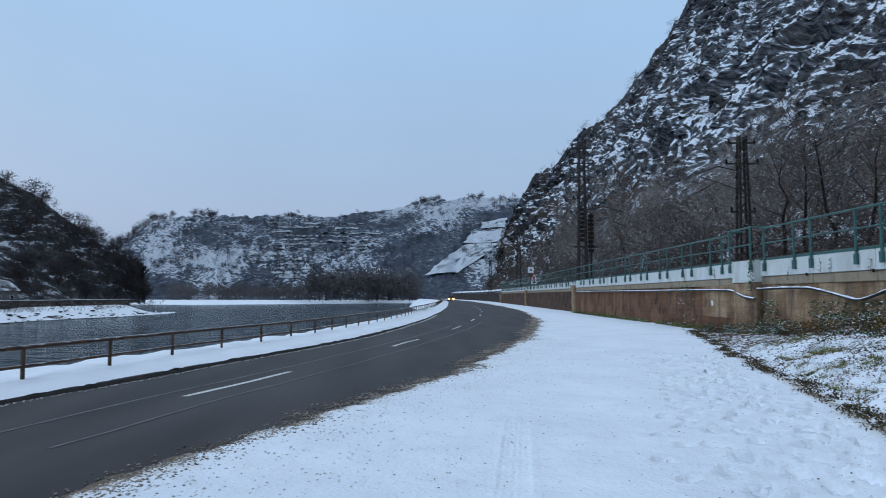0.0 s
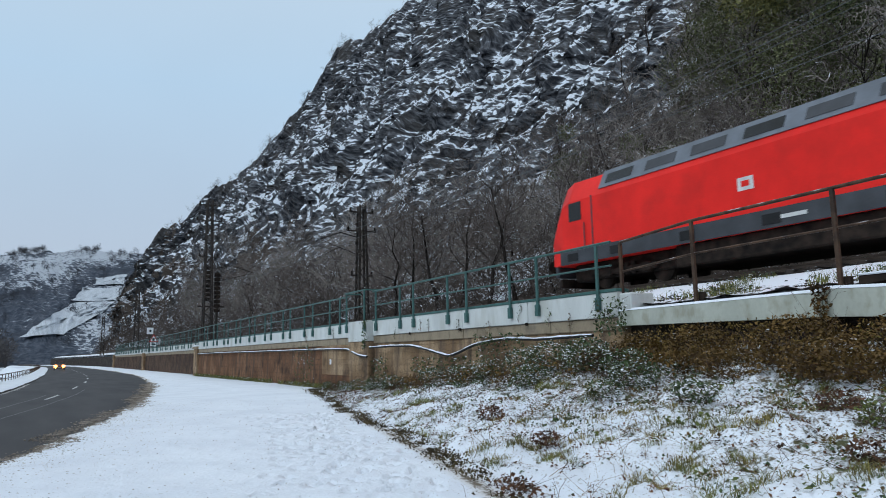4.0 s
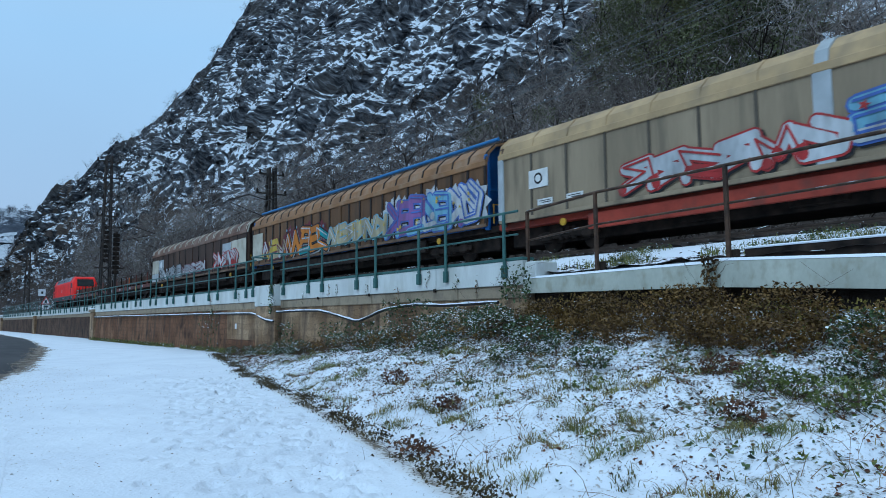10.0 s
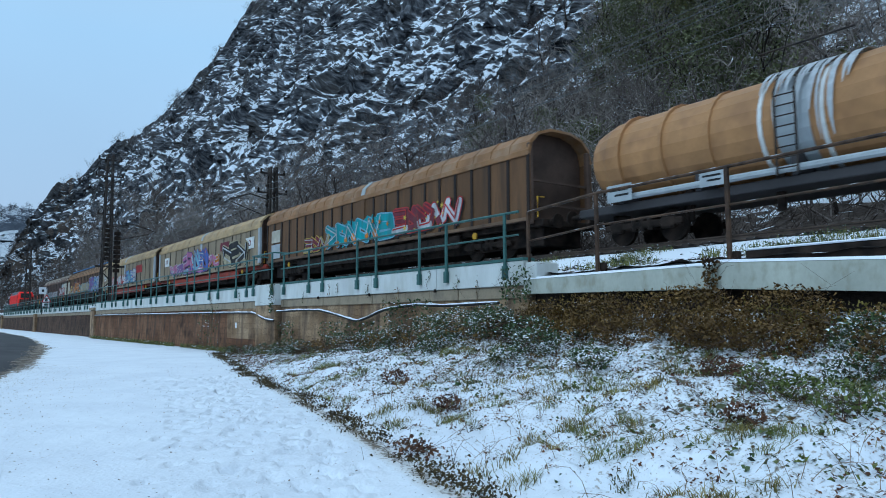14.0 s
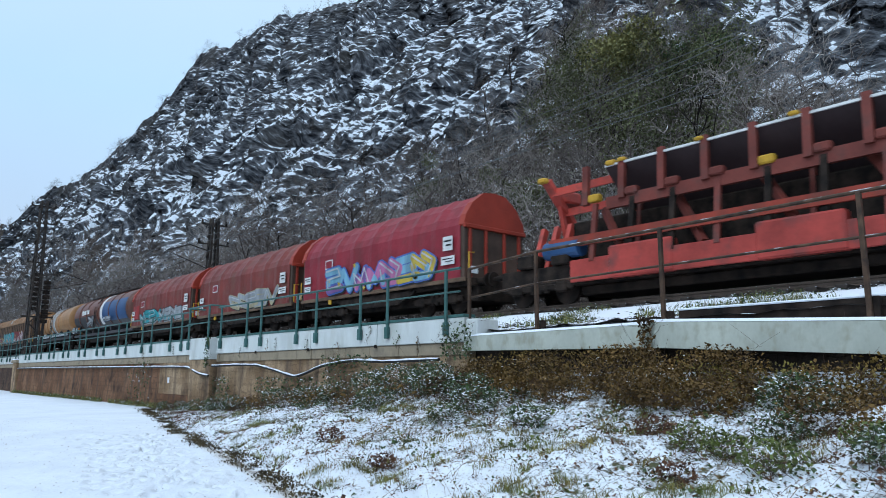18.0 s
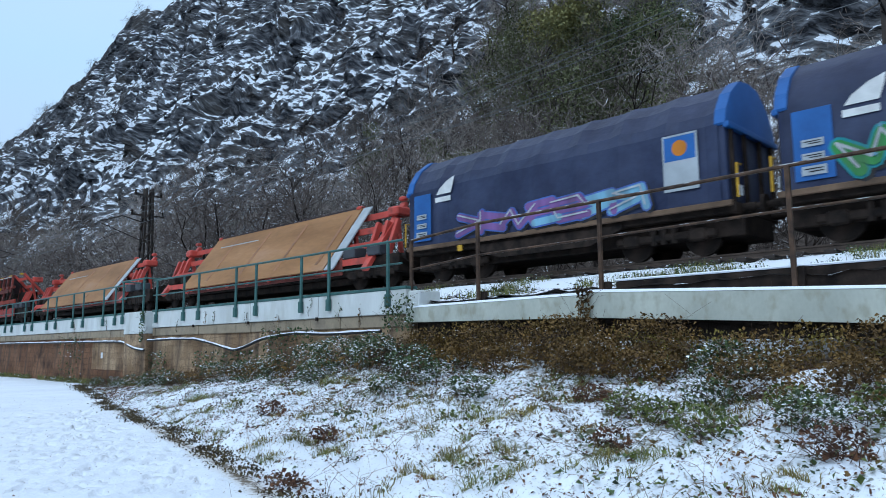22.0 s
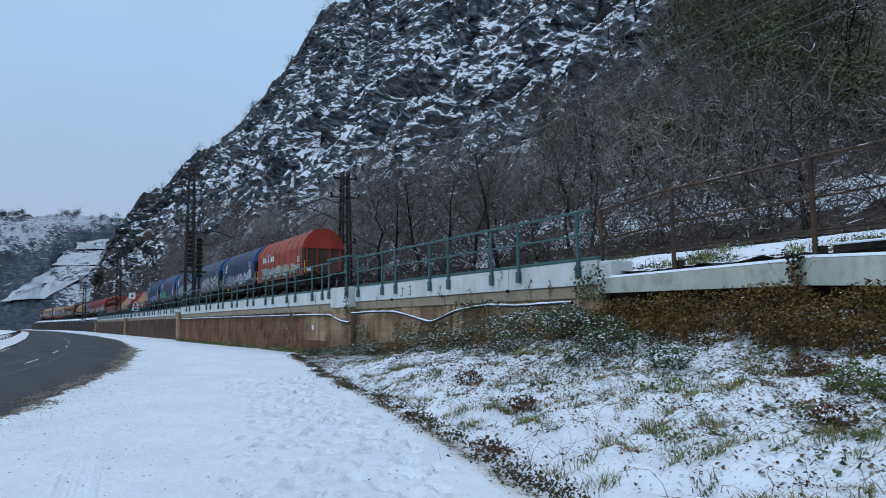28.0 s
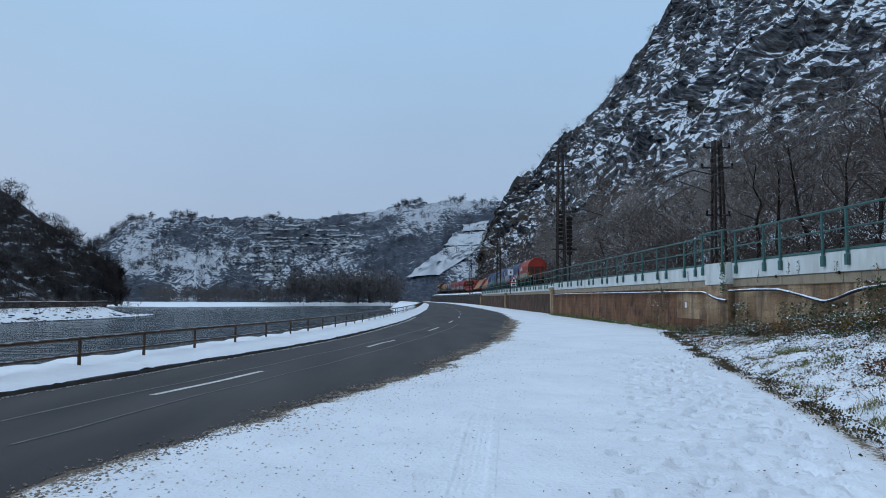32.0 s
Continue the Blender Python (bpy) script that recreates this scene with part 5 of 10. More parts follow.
FIELDS = [[(-1.4, 1.55), (1.2, 1.75), (3.6, 3.3), (4.4, 4.1), (1.7, 3.95), (0.6, 3.2)], [(1.6, 4.05), (4.5, 4.2), (4.7, 5.1), (2.3, 5.0)], [(3.0, 5.25), (4.9, 5.35), (5.1, 6.1), (3.1, 5.75)], [(-15.3, 3.0), (-13.0, 3.05), (-12.9, 3.35), (-15.0, 3.4)]]
trng = random.Random(31)
for e0 in (5.55, 5.2, 4.85, 4.55, 4.2, 3.85, 3.5):
    for a0 in (-13.2, -10.6, -8.2):
        a = a0 + trng.uniform(-0.6, 0.9)
        b = a + trng.uniform(1.3, 2.6)
        d, hgt = trng.uniform(-0.06, 0.12), trng.uniform(0.07, 0.15)
        FIELDS.append([(a, e0), (b, e0 + d), (b, e0 + d + hgt), (a, e0 + hgt)])
for e0 in (2.65, 2.3, 1.95, 1.6, 1.25):
    a = -13.2 + trng.uniform(-0.3, 0.3)
    FIELDS.append([(a, e0), (a + 2.1, e0 + 0.08), (a + 2.0, e0 + 0.24), (a + 0.3, e0 + 0.16)])
for fld in FIELDS:
    c = [sum(p[k] for p in fld) / len(fld) for k in (0, 1)]
    grid = Mesh()
    ring = []
    for i in range(len(fld)):
        a, b = fld[i], fld[(i + 1) % len(fld)]
        for k in range(6):
            ring.append((a[0] + (b[0] - a[0]) * k / 6 + trng.uniform(-0.03, 0.03), a[1] + (b[1] - a[1]) * k / 6 + trng.uniform(-0.02, 0.02)))
    rings = []
    for t in (1.0, 0.83, 0.66, 0.5, 0.33, 0.16, 0.02):
        r = []
        for a, e in ring:
            q = on_ridge(c[0] + (a - c[0]) * t, c[1] + (e - c[1]) * t)
            d = math.hypot(q.x, q.y)
            wide = len(fld) > 4 or fld[2][1] - fld[0][1] > 0.6
            k = (d - (3.5 + 3.0 * (1 - t) if wide else 1.2)) / d
            r.append((q.x * k, q.y * k, 1.6 + (q.z - 1.6) * k + (0.8 if wide else 0.2)))
        rings.append(r)
    grid.loft(rings, caps=False)
    big_field = max(p[1] for p in fld) - min(p[1] for p in fld) > 0.6
    tagged(part("vineyard_field", grid, m_vine if big_field else m_strip, None, smooth=True), "snow-covered vineyard rows on the far slope" if big_field else "narrow snowy terrace strip on the far slope", "vineyard", kind="structure")

# Left hill across the river.
LEFT = [((-400, 60, -1), (-420, 300, 95)), ((-200, 60, -1), (-330, 240, 78)), ((-150, 95, -1), (-230, 245, 61)), ((-128, 125, -1), (-190, 250, 52)), ((-117, 150, -1), (-159, 255, 44)), ((-111, 175, -1), (-146, 256, 37.5)), ((-107, 200, -1), (-133, 258, 27.5)), ((-105, 222, -1), (-120, 261, 21)), ((-106, 240, -1), (-113, 263, 14)), ((-108, 258, -1), (-111, 265, 7)), ((-112, 272, -1), (-118, 274, 8)), ((-140, 300, -1), (-150, 290, 20))]
LU, LV = 220, 90
bl = along([(*f, *c) for f, c in LEFT], LU)
Vl = np.linspace(0, 1.3, LV)[None, :, None]
vc = np.clip(Vl, 0, 1)
PL = bl[:, None, :3] * (1 - Vl) + bl[:, None, 3:] * Vl
PL[..., 2] = bl[:, None, 2] + (bl[:, None, 5] - bl[:, None, 2]) * vc[..., 0] ** 0.9 - np.clip(Vl[..., 0] - 1, 0, 1) * 30
sl = np.r_[0, np.cumsum(np.linalg.norm(np.diff(bl[:, 3:], axis=0), axis=1))][:, None]
PL[..., 2] += (2.0 * fbm(sl / 14, Vl[..., 0] * 6, octaves=3) + 0.8 * fbm(sl / 4, Vl[..., 0] * 20, octaves=3)) * np.clip(vc[..., 0] * 5, 0, 1) * np.clip((1.05 - vc[..., 0]) * 6, 0, 1)
hill_l = new("backdrop_hill", array_mesh("backdrop_hill", PL.reshape(-1, 3), grid_faces(LU, LV)[:, ::-1], m_hill_left, False, ledges(PL, 14, 10)))
tagged(hill_l, "dark wooded hill on the opposite river bank", "hill", kind="structure")

# ---- riverside railing ----
river_rail = thing("railing", "dark brown steel railing along the river, snow on top", "railing")


def rail_x(y):
    return float(road_left(y) - np.interp(y, [0, 13, 21, 31, 60, 200], [1.0, 1.1, 1.45, 1.7, 1.7, 1.6]) + bend(y))


ry = list(np.arange(-9.45, 60, 2.5)) + list(np.arange(60.55, 300, 2.5))
for name, z, r in (("top_rail", 0.70, 0.042), ("middle_rail", 0.36, 0.030)):
    for k in range(0, len(ry) - 1, 8):
        seg = ry[k:k + 9]
        part(name, Mesh().run([(rail_x(y), y, z) for y in seg], r), m_rail_brown, river_rail)
for y in ry:
    x = rail_x(y)
    part("post", Mesh().box(x - 0.03, x + 0.03, y - 0.035, y + 0.035, -0.7, 0.68, 0.01), m_rail_brown, river_rail)

# ---- catenary masts and wires ----


def mast(x, y, z0, z1, second=None, arm=1.0, label="dark steel lattice catenary mast with insulators"):
    t = thing("catenary_mast", label, "mast", "catenary masts", pose(x, y, 0))
    w = 0.40
    for sx in (-1, 1):
        for sy in (-1, 1):
            part("corner_angle", Mesh().bar((sx * w, sy * w, z0), (sx * w * 0.55, sy * w * 0.55, z1), 0.15, 0.15), m_mast, t)
    n = int((z1 - z0) / 0.75)
    for k in range(n):
        za, zb = z0 + (z1 - z0) * k / n, z0 + (z1 - z0) * (k + 1) / n
        wa, wb = w * (1 - 0.45 * k / n), w * (1 - 0.45 * (k + 1) / n)
        s = 1 if k % 2 else -1
        for f in range(2):
            a = (s * wa, -w, za) if f else (-w, s * wa, za)
            b = (-s * wb, -wb, zb) if f else (-wb, -s * wb, zb)
            part("lattice_brace", Mesh().bar(a, b, 0.09, 0.09), m_mast, t)
    for zz, ln in ((z1 - 0.5, 1.0), (z1 - 2.0, 1.2), (z1 - 5.5, 0.9)):
        armp = part("cross_arm", Mesh().bar((-ln, 0, zz), (ln, 0, zz), 0.10, 0.12), m_mast, t)
        for sx in (-1, 1):
            part("insulator", Mesh().tube((sx * (ln - 0.08), 0, zz), (sx * (ln - 0.08), 0, zz + 0.35), 0.06, 0.05, 8).disc((sx * (ln - 0.08), 0, zz + 0.12), 0.10, 2, 0.04, 10).disc((sx * (ln - 0.08), 0, zz + 0.24), 0.10, 2, 0.04, 10), m_iron, armp)
    if arm:
        a = part("cantilever_arm", Mesh().run([(0, 0, z0 + 7.2), (arm * 2.2, 0, z0 + 7.6), (arm * 4.2, 0, z0 + 7.0)], 0.04), m_mast, t)
        part("stay", Mesh().run([(0, 0, z0 + 5.8), (arm * 4.0, 0, z0 + 6.9)], 0.03), m_mast, a)
        part("steady_arm", Mesh().run([(arm * 2.4, 0, z0 + 6.4), (arm * 4.4, 0, z0 + 5.6)], 0.025), m_mast, a)
    if second:
        dx, zt = second
        part("side_post", Mesh().bar((dx, 0, z0), (dx, 0, zt), 0.20, 0.20), m_mast, t)
        for k in range(9):
            zz = zt - 0.3 - 0.42 * k
            part("weight", Mesh().box(dx - 0.26, dx + 0.26, -0.2, 0.2, zz - 0.16, zz + 0.16, 0.03), m_iron, t)
        part("bracket", Mesh().bar((-0.9, 0, 6.4), (dx + 0.7, 0, 6.4), 0.14, 0.16), m_mast, t)
        for k in range(8):
            zz = zt + 0.3 - 0.42 * k
            part("weight", Mesh().box(-0.34, 0.14, -0.36, -0.2, zz - 0.15, zz + 0.15, 0.03), m_iron, t)
    return t


mast(13.55, 69.8, 2.75, 16.6, (0.85, 9.7), 1.0, "tall dark lattice mast with tension weights standing on the pillar")
mast(21.6, 51.5, 3.4, 13.2, None, -0.8)
mast(21.6, 4.0, 3.4, 13.2, None, -0.8)
mast(13.9, 132.0, 2.75, 13.5, None, 1.0)
x, y, a = track(205)
mast(x - 4.2, y, 2.75, 12.8, None, 1.0)


def wires():
    t = thing("overhead_wires", "thin sagging overhead line wires above the railway", "overhead wire")
    supports = [-60, 4, 51.5, 90, 132, 190, 260, 330]
    for dx, z, sag in ((0.0, 9.25, 0.0), (0.0, 10.9, 1.1), (3.4, 12.9, 1.0), (4.4, 12.9, 1.0), (3.0, 11.4, 0.9), (-4.1, 15.9, 1.4), (-5.0, 14.4, 1.3)):
        if dx < 0:
            sup = [-60, -10, 69.8, 132, 205]
        else:
            sup = supports
        pts = []
        for a, b in zip(sup[:-1], sup[1:]):
            for k in range(8):
                f = k / 8
                px, py, _ = track(a + (b - a) * f)
                pts.append((px + dx, py, z - sag * 4 * f * (1 - f)))
        part("wire", Mesh().run(pts, 0.012, 4), m_wire, t)


wires()

# ---- road signs by the wall ----
sign = thing("road_sign", "white square sign above a red-edged warning triangle on a pole", "road sign", m=pose(13.0, 106.5, 0))
part("pole", Mesh().tube((0, 0.06, 2.3), (0, 0.06, 5.9), 0.04, n=8), m_mast, sign)
part("square_sign", Mesh().box(-0.42, 0.42, -0.02, 0.02, 5.02, 5.90, 0.02), m_plate, sign)
part("symbol", Mesh().box(-0.08, 0.16, -0.03, -0.021, 5.3, 5.6, 0.004), m_black, sign, "dark plain symbol")
part("warning_triangle", Mesh().add([(-0.1, -0.02, 3.95), (1.1, -0.02, 3.95), (0.5, -0.02, 5.0), (-0.1, 0.02, 3.95), (1.1, 0.02, 3.95), (0.5, 0.02, 5.0)], [(0, 1, 2), (5, 4, 3), (0, 3, 4, 1), (1, 4, 5, 2), (2, 5, 3, 0)]), m_sign_red, sign, "red warning triangle")
part("triangle_face", Mesh().add([(0.07, -0.03, 4.04), (0.93, -0.03, 4.04), (0.5, -0.03, 4.80)], [(0, 1, 2)]), m_plate, sign, "white triangle face with a dark symbol")
part("symbol", Mesh().box(0.38, 0.62, -0.04, -0.031, 4.1, 4.5, 0.004), m_black, sign)
part("lower_plate", Mesh().box(0.05, 0.95, -0.02, 0.02, 3.4, 3.88, 0.02), m_plate, sign)
part("symbol", Mesh().box(0.25, 0.75, -0.03, -0.021, 3.52, 3.72, 0.004), m_black, sign)

# ---- the car that comes down the road ----
def glow(name, color, strength):
    m = bpy.data.materials.new(name)
    m.use_nodes = True
    b = m.node_tree.nodes["Principled BSDF"]
    b.inputs["Base Color"].default_value = (*color, 1)
    b.inputs["Emission Color"].default_value = (*color, 1)
    b.inputs["Emission Strength"].default_value = strength
    return m


m_car = mat("red_brown_car_paint", (0.16, 0.05, 0.03), 0.3, 0.2, scale=2, var=0.1, bump=0)
m_head = glow("headlight_glow", (1.0, 0.36, 0.08), 8)


def car_shape(L, W, H):
    secs = []
    for y, z0, z1, w in ((-L / 2, 0.45, 0.70, 0.86), (-L / 2 + 0.12, 0.30, 0.82, 0.95), (-L / 2 + 1.05, 0.24, 0.98, 1.0), (0.3, 0.24, 1.02, 1.0), (L / 2 - 0.6, 0.24, 1.0, 1.0), (L / 2 - 0.1, 0.32, 0.95, 0.94), (L / 2, 0.45, 0.85, 0.88)):
        h = W / 2 * w
        secs.append([(-h, y, z0 + 0.1), (-h * 0.94, y, z0), (h * 0.94, y, z0), (h, y, z0 + 0.1), (h, y, z1 - 0.12), (h * 0.9, y, z1), (-h * 0.9, y, z1), (-h, y, z1 - 0.12)])
    body = Mesh().loft(secs)
    cab = []
    for y, z1, w in ((-L / 2 + 1.0, 0.98, 0.86), (-L / 2 + 1.75, H - 0.03, 0.72), (0.5, H, 0.72), (L / 2 - 0.75, H - 0.10, 0.70), (L / 2 - 0.3, 0.98, 0.80)):
        h = W / 2 * w
        cab.append([(-W / 2 * 0.9, y, 0.95), (W / 2 * 0.9, y, 0.95), (h, y, z1), (-h, y, z1)])
    return body, Mesh().loft(cab)


def build_car(name, paint, label, lights):
    c = thing(name, label, "car", "cars on the road")
    body, cab = car_shape(4.3, 1.78, 1.48)
    part("body", body, paint, c, smooth=False)
    part("cabin", cab, m_glass, c)
    part("roof", Mesh().box(-0.62, 0.62, -0.4, 1.3, 1.47, 1.50, 0.01), paint, c)
    for sx in (-1, 1):
        for y in (-1.35, 1.3):
            wheel = part("wheel", Mesh().disc((sx * 0.80, y, 0.31), 0.31, 0, 0.2, 18), m_black, c)
            part("rim", Mesh().disc((sx * 0.905, y, 0.31), 0.19, 0, 0.02, 12), m_plate, wheel)
        # Headlights are oversized: their glare is put into the shape.
        part("headlight", Mesh().box(sx * 0.62 - 0.27, sx * 0.62 + 0.27, -2.18, -2.05, 0.52, 0.88, 0.05), m_head if lights else m_plate, c, "bright warm headlight drawn large for its glare" if lights else "")
        part("mirror", Mesh().box(sx * 0.98 - 0.09, sx * 0.98 + 0.09, -0.72, -0.58, 0.92, 1.08, 0.03), paint, c)
    # Fog lamps added below to enlarge the glow.
    for sx in (-1, 1):
        part("fog_lamp", Mesh().disc((sx * 0.62, -2.16, 0.40), 0.11, 1, 0.04, 12), m_head if lights else m_plate, c, "warm fog lamp")
    part("number_plate", Mesh().box(-0.26, 0.26, -2.175, -2.16, 0.40, 0.52, 0.004), m_plate, c, "plain pale plate")
    return c


car = build_car("car", m_car, "oncoming car with warm headlights on the wet road", True)
part("turn_light", Mesh().box(0.84, 0.90, -2.02, -1.9, 0.6, 0.74, 0.01), glow("orange_lamp", (1.0, 0.30, 0.03), 20), car, "orange side lamp")

# ---- the goods train ----
m_loco_red = mat("traffic_red_paint", (0.86, 0.026, 0.020), 0.45, spec=0.15, scale=0.8, var=0.12, fine=20, bump=0.03, stain=(0.28, 0.02, 0.015), stain_scale=0.9, stain_amt=0.25)
m_loco_grey = mat("dark_grey_skirt", (0.060, 0.064, 0.072), 0.5, scale=1.5, var=0.25, fine=20, bump=0.05)
m_loco_roof = mat("grey_loco_roof", (0.17, 0.19, 0.22), 0.5, scale=1.5, var=0.2, fine=20, bump=0.05)
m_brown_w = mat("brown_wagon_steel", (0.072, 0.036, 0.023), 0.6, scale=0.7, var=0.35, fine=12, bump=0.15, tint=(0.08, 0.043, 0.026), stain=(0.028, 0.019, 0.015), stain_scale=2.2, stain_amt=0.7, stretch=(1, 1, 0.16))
# Van roofs take paler tones than their walls.
m_brown_r = mat("paler_brown_wagon_roof", (0.17, 0.085, 0.055), 0.65, scale=0.6, var=0.3, fine=10, bump=0.15, tint=(0.20, 0.12, 0.085), stain=(0.27, 0.21, 0.17), stain_scale=0.8, stain_amt=0.5)
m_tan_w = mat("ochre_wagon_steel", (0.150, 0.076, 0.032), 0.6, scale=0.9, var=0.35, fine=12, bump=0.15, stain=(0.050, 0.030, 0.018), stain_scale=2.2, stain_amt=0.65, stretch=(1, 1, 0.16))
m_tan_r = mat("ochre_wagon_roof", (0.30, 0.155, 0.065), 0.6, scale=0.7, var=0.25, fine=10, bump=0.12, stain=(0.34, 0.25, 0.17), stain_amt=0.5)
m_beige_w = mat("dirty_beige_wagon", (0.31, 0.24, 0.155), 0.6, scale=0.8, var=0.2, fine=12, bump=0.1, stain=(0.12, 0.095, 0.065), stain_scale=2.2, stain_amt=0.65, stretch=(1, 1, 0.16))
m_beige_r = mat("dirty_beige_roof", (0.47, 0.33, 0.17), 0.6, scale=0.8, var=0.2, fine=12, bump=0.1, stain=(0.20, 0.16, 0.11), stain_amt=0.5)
m_sill = mat("rusty_brown_sill", (0.11, 0.066, 0.04), 0.6, scale=1.2, var=0.35, fine=14, bump=0.1, tint=(0.16, 0.10, 0.06))
# Rib brown is darkened for the shading and dirt between panels.
m_rib_brown = mat("shaded_brown_rib", (0.020, 0.012, 0.009), 0.6, scale=1, var=0.3, bump=0.05)
# Beige ribs are a darker tone than their walls.
m_rib_beige = mat("dark_beige_rib", (0.10, 0.082, 0.06), 0.6, scale=1, var=0.25, bump=0.05)
m_cream = mat("cream_panel", (0.52, 0.49, 0.40), 0.6, scale=1.2, var=0.15, fine=12, stain=(0.28, 0.22, 0.15), stain_amt=0.5)
m_blue_edge = mat("bright_blue_paint", (0.05, 0.19, 0.45), 0.5, scale=1.2, var=0.2, fine=20)
m_red_frame = mat("red_underframe", (0.30, 0.045, 0.025), 0.6, scale=1, var=0.3, fine=12, stain=(0.08, 0.04, 0.03), stain_amt=0.6)
m_flat = mat("brown_red_flat_wagon", (0.14, 0.05, 0.04), 0.65, scale=1, var=0.35, fine=12, stain=(0.06, 0.04, 0.035), stain_amt=0.6)
m_rails_load = mat("rusty_rail_load", (0.12, 0.065, 0.04), 0.6, 0.3, scale=1.2, var=0.4, fine=20, snow=2.0, cover=(0.95, 1.2))
m_tank_o = mat("tan_orange_tank", (0.42, 0.22, 0.09), 0.5, scale=0.8, var=0.2, fine=12, bump=0.05, stain=(0.20, 0.10, 0.05), stain_amt=0.5)
m_tank_b = mat("brown_rusty_tank", (0.19, 0.075, 0.05), 0.45, scale=0.8, var=0.3, fine=12, bump=0.08, stain=(0.09, 0.055, 0.05), stain_amt=0.6)
m_tank_g = mat("dark_grey_tank", (0.055, 0.05, 0.052), 0.5, scale=0.8, var=0.3, fine=12, bump=0.08)
m_tank_blue = mat("blue_tank_paint", (0.035, 0.085, 0.20), 0.45, scale=0.8, var=0.2, fine=12, bump=0.05)
m_tarp_red = mat("red_tarpaulin", (0.26, 0.022, 0.035), 0.55, scale=0.9, var=0.22, fine=5, bump=0.35, dist=0.04, stain=(0.14, 0.03, 0.03), stain_amt=0.5)
m_tarp_rust = mat("faded_rust_tarpaulin", (0.19, 0.036, 0.028), 0.55, scale=0.9, var=0.25, fine=5, bump=0.35, dist=0.04, stain=(0.15, 0.07, 0.05), stain_amt=0.6)
m_tarp_blue = mat("navy_tarpaulin", (0.018, 0.028, 0.080), 0.5, scale=0.9, var=0.3, fine=5, bump=0.35, dist=0.04, tint=(0.034, 0.044, 0.088))
m_tarp_orange = mat("orange_red_tarpaulin", (0.30, 0.055, 0.03), 0.5, scale=0.9, var=0.22, fine=5, bump=0.35, dist=0.04, stain=(0.24, 0.05, 0.03), stain_amt=0.5)
m_end_red = mat("orange_red_end_wall", (0.34, 0.042, 0.022), 0.5, scale=1, var=0.2, fine=12)
m_end_blue = mat("bright_blue_end_wall", (0.03, 0.12, 0.36), 0.5, scale=1, var=0.2, fine=12)
m_end_brown = mat("brown_end_wall", (0.105, 0.066, 0.048), 0.7, scale=1, var=0.35, fine=12)
m_carrier = mat("bright_red_carrier_frame", (0.60, 0.085, 0.060), 0.5, scale=1, var=0.25, fine=12, stain=(0.15, 0.05, 0.04), stain_scale=2.0, stain_amt=0.7)
# Darker copy of the carrier red, with the shading put into it.
m_shaded_red = mat("shaded_red_carrier_frame", (0.40, 0.055, 0.042), 0.55, scale=1, var=0.35, fine=12, stain=(0.10, 0.045, 0.04), stain_scale=1.6, stain_amt=0.75)
m_trestle = mat("rusty_red_trestle", (0.20, 0.045, 0.032), 0.6, scale=1, var=0.35, fine=12, stain=(0.06, 0.035, 0.03), stain_scale=2.0, stain_amt=0.7)
m_slab = mat("rusted_tan_steel_plate", (0.36, 0.165, 0.05), 0.6, 0.1, scale=0.5, var=0.28, fine=8, bump=0.05, tint=(0.42, 0.215, 0.085), stain=(0.25, 0.20, 0.19), stain_scale=0.5, stain_amt=0.5, stretch=(1, 0.3, 1))
m_slab_dark = mat("purplish_steel_plate", (0.060, 0.040, 0.042), 0.6, 0.2, scale=0.5, var=0.25, fine=8, bump=0.05)
m_letter = mat("white_lettering_paint", (0.70, 0.70, 0.68), 0.6, scale=3, var=0.15, bump=0)
m_grey_panel = mat("pale_grey_panel", (0.40, 0.43, 0.45), 0.6, scale=2, var=0.15, bump=0.05)


def paint(name, c):
    return mat("spray_" + name, tuple(v * 0.82 for v in c), 0.6, scale=1.6, var=0.3, fine=8, bump=0, stain=(0.10, 0.085, 0.07), stain_scale=2.5, stain_amt=0.35, stretch=(1, 1, 0.35))


SPRAY = {"white": paint("white", (0.62, 0.64, 0.66)), "silver": paint("silver", (0.40, 0.42, 0.44)), "black": paint("black", (0.015, 0.015, 0.018)), "red": paint("red", (0.48, 0.04, 0.04)), "orange": paint("orange", (0.70, 0.24, 0.02)), "yellow": paint("yellow", (0.68, 0.50, 0.07)), "teal": paint("teal", (0.04, 0.36, 0.40)), "sky": paint("sky", (0.25, 0.50, 0.66)), "blue": paint("blue", (0.10, 0.18, 0.55)), "violet": paint("violet", (0.26, 0.13, 0.36)), "pink": paint("pink", (0.60, 0.20, 0.40)), "green": paint("green", (0.07, 0.36, 0.09)), "sand": paint("sand", (0.50, 0.44, 0.28)), "maroon": paint("maroon", (0.20, 0.03, 0.05))}


